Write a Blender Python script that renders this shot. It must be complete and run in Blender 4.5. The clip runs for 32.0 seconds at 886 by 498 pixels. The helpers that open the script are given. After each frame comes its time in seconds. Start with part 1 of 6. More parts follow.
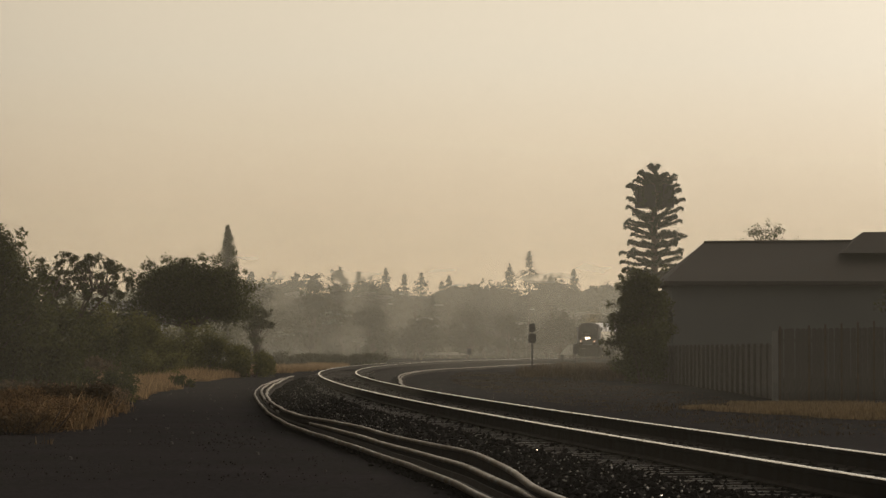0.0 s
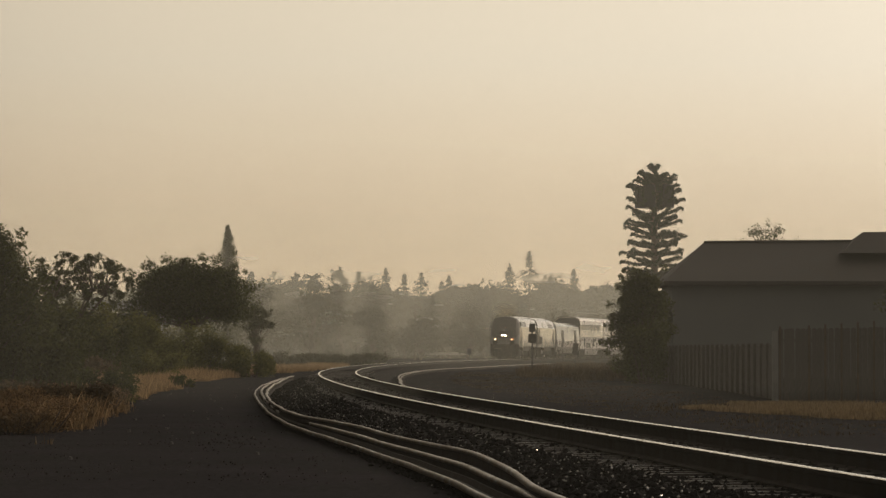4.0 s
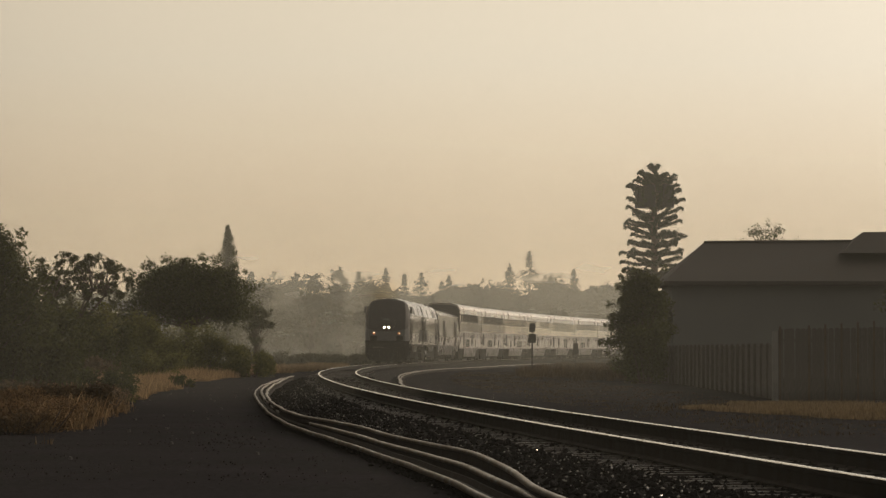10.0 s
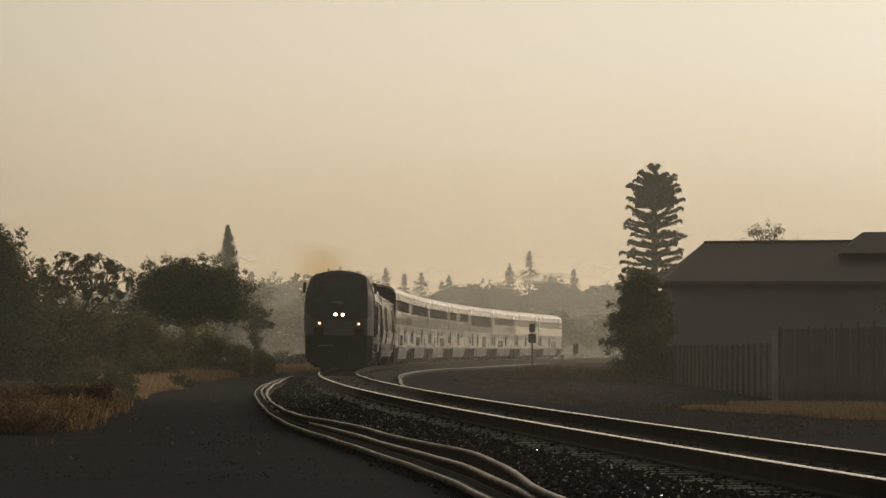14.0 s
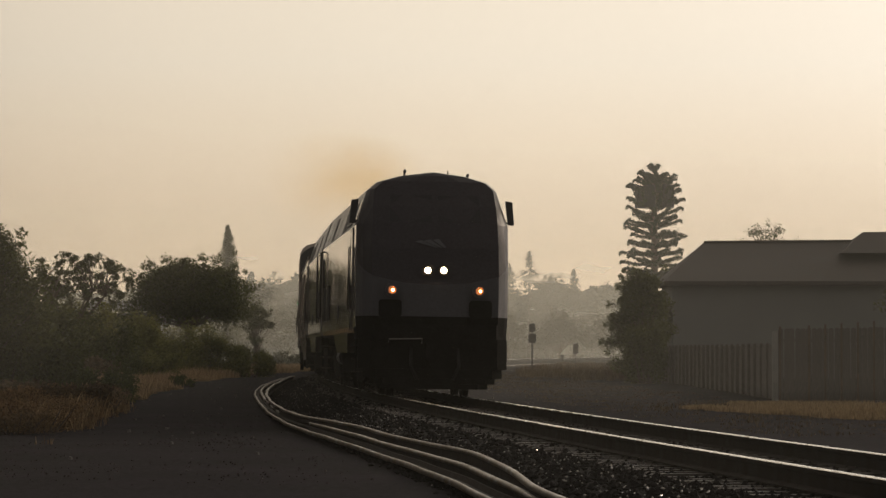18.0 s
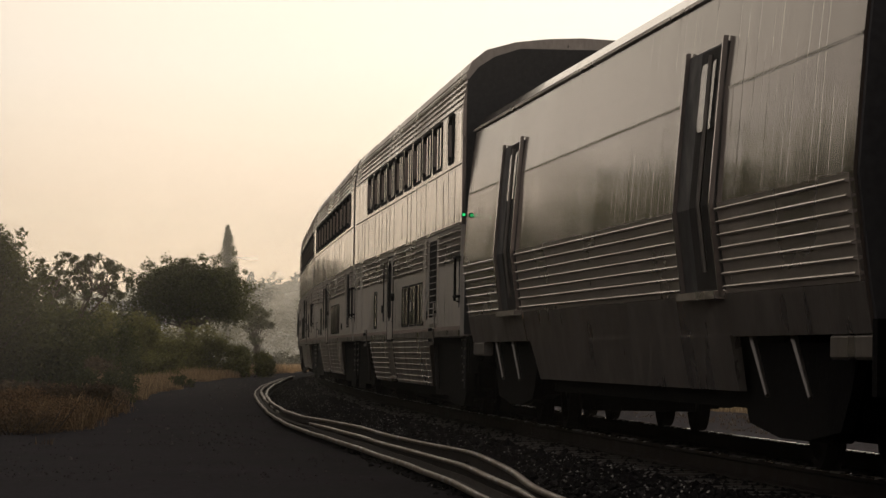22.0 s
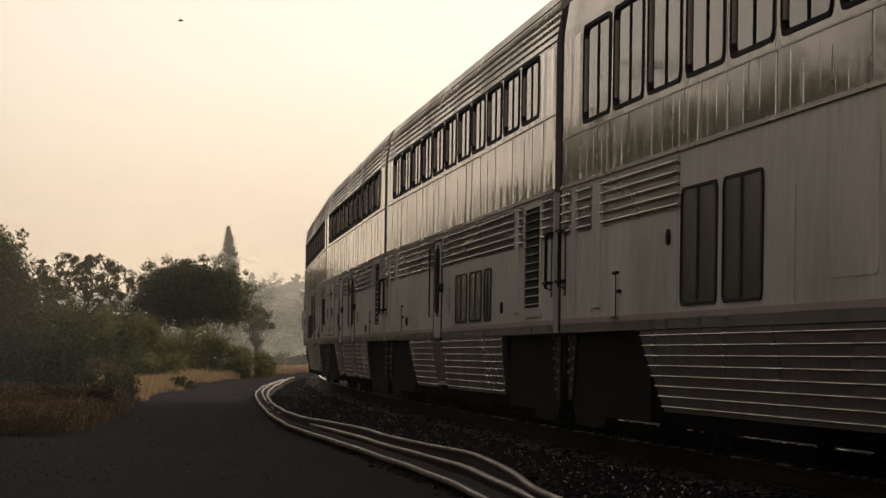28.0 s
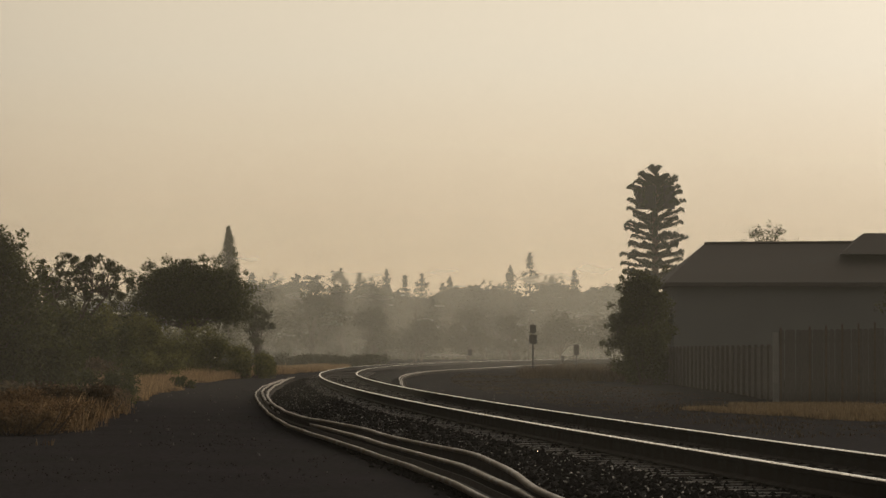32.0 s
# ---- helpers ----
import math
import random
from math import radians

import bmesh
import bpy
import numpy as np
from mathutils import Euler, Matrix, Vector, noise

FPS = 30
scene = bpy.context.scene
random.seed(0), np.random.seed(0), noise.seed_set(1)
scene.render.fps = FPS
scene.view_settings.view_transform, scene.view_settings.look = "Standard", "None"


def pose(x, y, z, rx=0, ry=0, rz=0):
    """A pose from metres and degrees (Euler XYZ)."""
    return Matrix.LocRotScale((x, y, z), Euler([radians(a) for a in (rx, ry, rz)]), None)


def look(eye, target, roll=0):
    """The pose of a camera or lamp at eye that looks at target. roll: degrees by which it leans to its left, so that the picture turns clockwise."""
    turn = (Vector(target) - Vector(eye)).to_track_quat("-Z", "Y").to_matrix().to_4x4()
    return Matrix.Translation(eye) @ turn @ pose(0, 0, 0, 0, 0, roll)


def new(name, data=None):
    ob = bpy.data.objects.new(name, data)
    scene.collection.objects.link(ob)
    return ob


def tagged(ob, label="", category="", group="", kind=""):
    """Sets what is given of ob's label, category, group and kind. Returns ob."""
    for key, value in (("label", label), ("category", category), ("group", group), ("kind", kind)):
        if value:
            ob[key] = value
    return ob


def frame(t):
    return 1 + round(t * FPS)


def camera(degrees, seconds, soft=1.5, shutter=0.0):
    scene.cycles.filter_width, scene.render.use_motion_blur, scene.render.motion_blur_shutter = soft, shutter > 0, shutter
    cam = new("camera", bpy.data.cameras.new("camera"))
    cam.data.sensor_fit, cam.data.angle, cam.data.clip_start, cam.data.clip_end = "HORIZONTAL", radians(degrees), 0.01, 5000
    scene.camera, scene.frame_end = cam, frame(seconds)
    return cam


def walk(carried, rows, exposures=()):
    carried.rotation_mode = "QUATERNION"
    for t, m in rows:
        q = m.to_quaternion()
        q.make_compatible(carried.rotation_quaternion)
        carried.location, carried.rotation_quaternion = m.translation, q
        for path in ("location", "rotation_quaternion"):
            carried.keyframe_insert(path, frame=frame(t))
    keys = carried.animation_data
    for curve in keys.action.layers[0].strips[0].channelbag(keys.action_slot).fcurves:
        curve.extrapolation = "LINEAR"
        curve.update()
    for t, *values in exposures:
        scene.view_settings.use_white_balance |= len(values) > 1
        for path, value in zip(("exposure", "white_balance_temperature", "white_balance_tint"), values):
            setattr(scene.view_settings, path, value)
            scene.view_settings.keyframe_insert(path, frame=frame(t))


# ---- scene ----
# ------------------------------------------------------------------ camera
EYE_H = 0.912          # above the top of the rails
TILT = 91.52
cam = camera(13.215, 32.0, soft=1.4, shutter=0.0)
PX = 0.008465          # a hair's turn of the tripod head, in degrees


def aim(dx, dy):
    return pose(0, 0, EYE_H, TILT + dy * PX, 0, dx * PX)


walk(cam, [(0, aim(0, 0)), (14, aim(0, 0)), (20, aim(0, 0)), (20.5, aim(1, 0)), (21, aim(0, -0.6)), (22, aim(0, 0.3)),
           (23, aim(2.6, 1.6)), (23.6, aim(0.4, 0)), (25, aim(0, 0.2)), (25.5, aim(0, 1.8)), (28, aim(1.2, 2)),
           (29, aim(0.2, 2.2)), (30, aim(1.2, 2)), (31, aim(0.5, 2.5)), (31.5, aim(0, 2.6)), (32, aim(1.3, 2))],
     exposures=[(0, 0.0, 6500, 11), (14, 0.0, 6500, 11), (16.5, 0.05, 6450, 12), (17.5, 0.12, 6350, 13), (18.5, 0.28, 6250, 14), (19.5, 0.47, 6180, 15),
                (21, 0.63, 6200, 16), (25, 0.65, 6200, 16), (29, 0.64, 6200, 16), (30.5, 0.62, 6200, 16), (31, 0.55, 6190, 15.5), (31.5, 0.3, 6330, 13), (32, 0.0, 6500, 11)])

# ------------------------------------------------------------------ light
SUN_AZ, SUN_EL = 34.0, 17.0     # degrees right of the view, above the horizon
sun_dir = Vector((math.sin(radians(SUN_AZ)) * math.cos(radians(SUN_EL)),
                  math.cos(radians(SUN_AZ)) * math.cos(radians(SUN_EL)), math.sin(radians(SUN_EL))))
world = bpy.data.worlds.new("hazy_sky")
scene.world = world
world.use_nodes = True
wn, wl = world.node_tree.nodes, world.node_tree.links
wn.clear()
w_out = wn.new("ShaderNodeOutputWorld")
sky = wn.new("ShaderNodeTexSky")
sky.sky_type = "NISHITA"
sky.sun_disc = False
sky.sun_elevation, sky.sun_rotation = radians(SUN_EL), radians(SUN_AZ)
sky.air_density, sky.dust_density, sky.ozone_density = 2.0, 8.0, 1.0
bg_sky = wn.new("ShaderNodeBackground")
bg_sky.inputs[1].default_value = 0.06
wl.new(sky.outputs[0], bg_sky.inputs[0])
# the smoke haze that veils the clear sky: tan at the horizon, cream towards the sun
tc = wn.new("ShaderNodeTexCoord")
dot = wn.new("ShaderNodeVectorMath")
dot.operation = "DOT_PRODUCT"
dot.inputs[1].default_value = sun_dir
wl.new(tc.outputs["Generated"], dot.inputs[0])
glow = wn.new("ShaderNodeValToRGB")
glow.color_ramp.interpolation = "B_SPLINE"
el = glow.color_ramp.elements
el[0].position, el[0].color = 0.0, (0.238, 0.221, 0.200, 1)
el[1].position, el[1].color = 1.0, (2.6, 2.45, 2.1, 1)
for pos_, col_ in ((0.35, (0.265, 0.235, 0.198)), (0.60, (0.27, 0.228, 0.176)), (0.67, (0.36, 0.31, 0.235)), (0.76, (0.775, 0.675, 0.51)), (0.84, (0.875, 0.778, 0.606)),
                   (0.90, (1.03, 0.935, 0.77)), (0.95, (1.6, 1.5, 1.28))):
    e_ = el.new(pos_)
    e_.color = (*col_, 1)
wl.new(dot.outputs["Value"], glow.inputs[0])
sep = wn.new("ShaderNodeSeparateXYZ")
wl.new(tc.outputs["Generated"], sep.inputs[0])
low = wn.new("ShaderNodeMapRange")
low.inputs[1].default_value, low.inputs[2].default_value = 0.0, 0.075
low.inputs[3].default_value, low.inputs[4].default_value = 1.0, 0.0
wl.new(sep.outputs[2], low.inputs[0])
warm = wn.new("ShaderNodeMix")
warm.data_type, warm.blend_type = "RGBA", "MULTIPLY"
warm.inputs[7].default_value = (1.09, 0.895, 0.69, 1)
wl.new(low.outputs[0], warm.inputs[0])
wl.new(glow.outputs[0], warm.inputs[6])
bg_haze = wn.new("ShaderNodeBackground")
bg_haze.inputs[1].default_value = 1.0
wl.new(warm.outputs[2], bg_haze.inputs[0])
mixw = wn.new("ShaderNodeMixShader")
mixw.inputs[0].default_value = 0.92
wl.new(bg_sky.outputs[0], mixw.inputs[1])
wl.new(bg_haze.outputs[0], mixw.inputs[2])
wl.new(mixw.outputs[0], w_out.inputs[0])

sun = new("sun", bpy.data.lights.new("sun", "SUN"))
sun.data.energy, sun.data.angle, sun.data.color = 0.9, radians(10), (1.0, 0.80, 0.56)
sun.matrix_world = look(sun_dir * 100, (0, 0, 0))


# ------------------------------------------------------------------ materials
def mat(name, col, rough=0.7, metal=0.0, vary=0.25, scale=3.0, fine=40.0, bump=0.15, stretch=(1, 1, 1), spec=0.5, per_object=0.0,
        rough_vary=0.15, dist=0.02, octaves=(5, 4)):
    m = bpy.data.materials.new(name)
    m.use_nodes = True
    n, l = m.node_tree.nodes, m.node_tree.links
    b = n["Principled BSDF"]
    b.inputs["Metallic"].default_value = metal
    b.inputs["Specular IOR Level"].default_value = spec
    t = n.new("ShaderNodeTexCoord")
    mp = n.new("ShaderNodeMapping")
    mp.inputs["Scale"].default_value = stretch
    l.new(t.outputs["Object"], mp.inputs[0])
    a = n.new("ShaderNodeTexNoise")
    a.inputs["Scale"].default_value, a.inputs["Detail"].default_value = scale, octaves[0]
    f = n.new("ShaderNodeTexNoise")
    f.inputs["Scale"].default_value, f.inputs["Detail"].default_value = fine, octaves[1]
    l.new(mp.outputs[0], a.inputs[0])
    l.new(mp.outputs[0], f.inputs[0])
    ad = n.new("ShaderNodeMath")
    ad.operation = "ADD"
    l.new(a.outputs[0], ad.inputs[0])
    l.new(f.outputs[0], ad.inputs[1])
    last = ad.outputs[0]
    if per_object:
        oi = n.new("ShaderNodeObjectInfo")
        mu = n.new("ShaderNodeMath")
        mu.operation = "MULTIPLY_ADD"
        mu.inputs[1].default_value = per_object
        l.new(oi.outputs["Random"], mu.inputs[0])
        l.new(last, mu.inputs[2])
        last = mu.outputs[0]
    r = n.new("ShaderNodeValToRGB")
    mr = n.new("ShaderNodeMapRange")
    mr.inputs[1].default_value, mr.inputs[2].default_value = 0.6, 1.4 + per_object
    l.new(last, mr.inputs[0])
    r.color_ramp.elements[0].position, r.color_ramp.elements[1].position = 0.15, 0.85
    r.color_ramp.elements[0].color = (*[c * (1 - vary) for c in col], 1)
    r.color_ramp.elements[1].color = (*[min(1, c * (1 + vary)) for c in col], 1)
    l.new(mr.outputs[0], r.inputs[0])
    l.new(r.outputs[0], b.inputs["Base Color"])
    rr = n.new("ShaderNodeMapRange")
    rr.inputs[1].default_value, rr.inputs[2].default_value = 0.3, 0.7
    rr.inputs[3].default_value, rr.inputs[4].default_value = max(0.02, rough - rough_vary), min(1, rough + rough_vary)
    l.new(a.outputs[0], rr.inputs[0])
    l.new(rr.outputs[0], b.inputs["Roughness"])
    if bump:
        bp = n.new("ShaderNodeBump")
        bp.inputs["Strength"].default_value, bp.inputs["Distance"].default_value = bump, dist
        l.new(ad.outputs[0], bp.inputs["Height"])
        l.new(bp.outputs[0], b.inputs["Normal"])
    return m


def glow_mat(name, col, power):
    m = bpy.data.materials.new(name)
    m.use_nodes = True
    b = m.node_tree.nodes["Principled BSDF"]
    b.inputs["Base Color"].default_value = (*col, 1)
    b.inputs["Emission Color"].default_value = (*col, 1)
    b.inputs["Emission Strength"].default_value = power
    return m


def steel_mat(name, col, rough, metal, pitch, seam, wave, strip=2.2, tilt=0.05, mid=3.0, grain=1.0, upright=False):
    """Sheet steel: slightly wavy plates with upright creases at uneven steps along y."""
    m = mat(name, col, rough, metal, 0.10, 0.9, 4, 0.0, (1, 1.0, 0.15), octaves=(2, 2), rough_vary=0.03)
    n, l = m.node_tree.nodes, m.node_tree.links
    t = n.new("ShaderNodeTexCoord")
    s = n.new("ShaderNodeSeparateXYZ")
    l.new(t.outputs["Object"], s.inputs[0])
    v = n.new("ShaderNodeTexVoronoi")
    v.voronoi_dimensions, v.feature = "1D", "DISTANCE_TO_EDGE"
    v.inputs["Scale"].default_value = pitch
    l.new(s.outputs[1], v.inputs["W"])
    g = n.new("ShaderNodeMapRange")
    g.interpolation_type = "SMOOTHSTEP"
    g.inputs[1].default_value, g.inputs[2].default_value = 0.0, 0.05
    g.inputs[3].default_value, g.inputs[4].default_value = -1.0, 0.0
    l.new(v.outputs["Distance"], g.inputs[0])
    mp = n.new("ShaderNodeMapping")
    mp.inputs["Scale"].default_value = (0.3, 2.6, 0.9)
    l.new(t.outputs["Object"], mp.inputs[0])
    q = n.new("ShaderNodeTexNoise")
    q.inputs["Scale"].default_value, q.inputs["Detail"].default_value = 1.0, 2.0
    l.new(mp.outputs[0], q.inputs[0])
    k = n.new("ShaderNodeMapRange")
    k.inputs[1].default_value, k.inputs[2].default_value = 0.40, 0.56
    l.new(q.outputs[0], k.inputs[0])
    a = n.new("ShaderNodeMath")
    a.operation = "MULTIPLY"
    l.new(g.outputs[0], a.inputs[0])
    l.new(k.outputs[0], a.inputs[1])
    b1 = n.new("ShaderNodeBump")
    b1.inputs["Strength"].default_value, b1.inputs["Distance"].default_value = 1.0, seam
    l.new(a.outputs[0], b1.inputs["Height"])
    # each upright strip of sheet leans a little in or out, more or less than its neighbour
    lean = n.new("ShaderNodeTexNoise")
    lean.noise_dimensions = "1D"
    lean.inputs["Scale"].default_value, lean.inputs["Detail"].default_value, lean.inputs["Roughness"].default_value = strip, grain, 0.5
    l.new(s.outputs[1], lean.inputs["W"])
    off = n.new("ShaderNodeMath")
    off.operation = "SUBTRACT"
    l.new(lean.outputs[0], off.inputs[0])
    off.inputs[1].default_value = 0.5
    zc = n.new("ShaderNodeMath")
    zc.operation = "SUBTRACT"
    l.new(s.outputs[2], zc.inputs[0])
    zc.inputs[1].default_value = mid
    lz = n.new("ShaderNodeMath")
    lz.operation = "MULTIPLY"
    l.new(off.outputs[0], lz.inputs[0])
    l.new(zc.outputs[0], lz.inputs[1])
    if upright:             # flat strips that lean in and out alone
        sc = n.new("ShaderNodeMath")
        sc.operation = "MULTIPLY"
        sc.inputs[1].default_value = tilt
        l.new(off.outputs[0], sc.inputs[0])
        up = n.new("ShaderNodeCombineXYZ")
        l.new(sc.outputs[0], up.inputs[2])
        b3 = n.new("ShaderNodeVectorMath")
        b3.operation = "ADD"
        l.new(b1.outputs[0], b3.inputs[0])
        l.new(up.outputs[0], b3.inputs[1])
    else:                   # sheets twisted between their ends
        b3 = n.new("ShaderNodeBump")
        b3.inputs["Strength"].default_value, b3.inputs["Distance"].default_value = 1.0, tilt
        l.new(lz.outputs[0], b3.inputs["Height"])
        l.new(b1.outputs[0], b3.inputs["Normal"])
    mp2 = n.new("ShaderNodeMapping")
    mp2.inputs["Scale"].default_value = (0.2, 1.6, 0.10)
    l.new(t.outputs["Object"], mp2.inputs[0])
    w = n.new("ShaderNodeTexNoise")
    w.inputs["Scale"].default_value, w.inputs["Detail"].default_value = 1.0, 0.0
    l.new(mp2.outputs[0], w.inputs[0])
    b2 = n.new("ShaderNodeBump")
    b2.inputs["Strength"].default_value, b2.inputs["Distance"].default_value = 1.0, wave
    l.new(w.outputs[0], b2.inputs["Height"])
    l.new(b3.outputs[0], b2.inputs["Normal"])
    l.new(b2.outputs[0], n["Principled BSDF"].inputs["Normal"])
    return m


def leaf_mat(name, col, through_=0.35, vary=0.4):
    m = bpy.data.materials.new(name)
    m.use_nodes = True
    n, l = m.node_tree.nodes, m.node_tree.links
    b = n["Principled BSDF"]
    b.inputs["Roughness"].default_value, b.inputs["Specular IOR Level"].default_value = 0.65, 0.2
    g = n.new("ShaderNodeNewGeometry")
    r = n.new("ShaderNodeValToRGB")
    r.color_ramp.elements[0].color = (*[c * (1 - vary) for c in col], 1)
    r.color_ramp.elements[1].color = (*[c * (1 + vary) for c in col], 1)
    l.new(g.outputs["Random Per Island"], r.inputs[0])
    l.new(r.outputs[0], b.inputs["Base Color"])
    t = n.new("ShaderNodeBsdfTranslucent")
    l.new(r.outputs[0], t.inputs[0])
    mx = n.new("ShaderNodeMixShader")
    mx.inputs[0].default_value = through_
    l.new(b.outputs[0], mx.inputs[1])
    l.new(t.outputs[0], mx.inputs[2])
    l.new(mx.outputs[0], n["Material Output"].inputs[0])
    return m


def haze_mat(name, col, share, thick):
    """Thin smoke, lit through from behind: it lets most light pass, thins out over its thick layer and close to the ground."""
    m = bpy.data.materials.new(name)
    m.use_nodes = True
    n, l = m.node_tree.nodes, m.node_tree.links
    n.remove(n["Principled BSDF"])
    t = n.new("ShaderNodeTexCoord")
    s = n.new("ShaderNodeSeparateXYZ")
    l.new(t.outputs["Object"], s.inputs[0])
    fac = []
    for lo, hi in ((0.0, 0.75), (2.35 * thick, thick)):
        r = n.new("ShaderNodeMapRange")
        r.interpolation_type = "SMOOTHSTEP"
        r.inputs[1].default_value, r.inputs[2].default_value = min(lo, hi), max(lo, hi)
        r.inputs[3].default_value, r.inputs[4].default_value = (0.0, 1.0) if lo < hi else (1.0, 0.0)
        l.new(s.outputs[2], r.inputs[0])
        fac.append(r)
    q = n.new("ShaderNodeTexNoise")
    mp = n.new("ShaderNodeMapping")
    mp.inputs["Scale"].default_value = (0.03, 0.03, 0.12)
    l.new(t.outputs["Object"], mp.inputs[0])
    l.new(mp.outputs[0], q.inputs[0])
    q.inputs["Detail"].default_value = 1.0
    k = n.new("ShaderNodeMapRange")
    k.inputs[1].default_value, k.inputs[2].default_value = 0.3, 0.7
    k.inputs[3].default_value, k.inputs[4].default_value = share * 0.94, share * 1.06
    l.new(q.outputs[0], k.inputs[0])
    last = k.outputs[0]
    for r in fac:
        mu = n.new("ShaderNodeMath")
        mu.operation = "MULTIPLY"
        l.new(last, mu.inputs[0])
        l.new(r.outputs[0], mu.inputs[1])
        last = mu.outputs[0]
    tl = n.new("ShaderNodeBsdfTranslucent")
    tl.inputs[0].default_value = (*col, 1)
    tr = n.new("ShaderNodeBsdfTransparent")
    mx = n.new("ShaderNodeMixShader")
    l.new(last, mx.inputs[0])
    l.new(tr.outputs[0], mx.inputs[1])
    l.new(tl.outputs[0], mx.inputs[2])
    l.new(mx.outputs[0], n["Material Output"].inputs[0])
    return m


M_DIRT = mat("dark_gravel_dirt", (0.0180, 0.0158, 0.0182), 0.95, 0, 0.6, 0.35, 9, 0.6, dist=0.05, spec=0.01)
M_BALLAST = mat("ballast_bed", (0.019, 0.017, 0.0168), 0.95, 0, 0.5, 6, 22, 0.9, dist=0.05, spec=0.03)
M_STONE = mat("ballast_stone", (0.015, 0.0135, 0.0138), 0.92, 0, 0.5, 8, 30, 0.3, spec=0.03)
# Much brighter than the ballast: glints put into a stone's colour and gloss.
M_GLINT = mat("glint_stone", (0.36, 0.335, 0.30), 0.16, 0.5, 0.3, 8, 30, 0.05, rough_vary=0.06)
M_PEBBLE = mat("pale_pebble", (0.07, 0.064, 0.06), 0.7, 0, 0.3, 8, 30, 0.2)
M_CLOD = mat("dirt_clod", (0.046, 0.041, 0.042), 0.95, 0, 0.6, 8, 30, 0.3, spec=0.03)
M_RAIL = mat("rusty_rail_side", (0.020, 0.015, 0.012), 0.9, 0.0, 0.3, 4, 50, 0.2, spec=0.08)
M_RAILTOP = mat("worn_rail_head", (0.46, 0.42, 0.37), 0.25, 1.0, 0.1, 3, 60, 0.05)
M_OLDRAIL = mat("worn_loose_rail_head", (0.125, 0.095, 0.068), 0.5, 0.6, 0.45, 2, 30, 0.2)
M_TIE = mat("weathered_tie", (0.06, 0.05, 0.042), 0.85, 0, 0.3, 3, 30, 0.3, per_object=0.3)
# Dry grass with sunlight put into its colour, brighter than the near weeds.
M_GRASS = leaf_mat("sunlit_dry_grass", (0.30, 0.205, 0.11), 0.6)
M_SCRUB = leaf_mat("pale_scrub_leaves", (0.118, 0.116, 0.036), 0.55)
M_GRASS4 = leaf_mat("field_grass", (0.20, 0.148, 0.085), 0.4)
M_GRASS3 = leaf_mat("short_dry_grass", (0.072, 0.056, 0.037), 0.4)
M_GRASS2 = leaf_mat("dull_weeds", (0.085, 0.06, 0.034), 0.3)
M_GRASS5 = leaf_mat("brown_verge_weeds", (0.14, 0.094, 0.05), 0.4)
M_LEAF = leaf_mat("tree_leaves", (0.066, 0.071, 0.022), 0.4)
M_LEAF2 = leaf_mat("olive_leaves", (0.078, 0.080, 0.032))
M_LEAF3 = leaf_mat("far_leaves", (0.06, 0.060, 0.033), 0.5, 0.10)
M_NEEDLE = leaf_mat("plastic_needles", (0.035, 0.045, 0.025), 0.15)
M_DRYBUSH = leaf_mat("dry_brown_bush", (0.105, 0.078, 0.043), 0.4)
# Brown weeds turned more golden: the sun's glow is in the colour.
M_WEED = leaf_mat("sunlit_brown_weeds", (0.165, 0.105, 0.055), 0.5, 0.6)
M_BARK = mat("bark", (0.09, 0.065, 0.045), 0.9, 0, 0.4, 4, 25, 0.8)


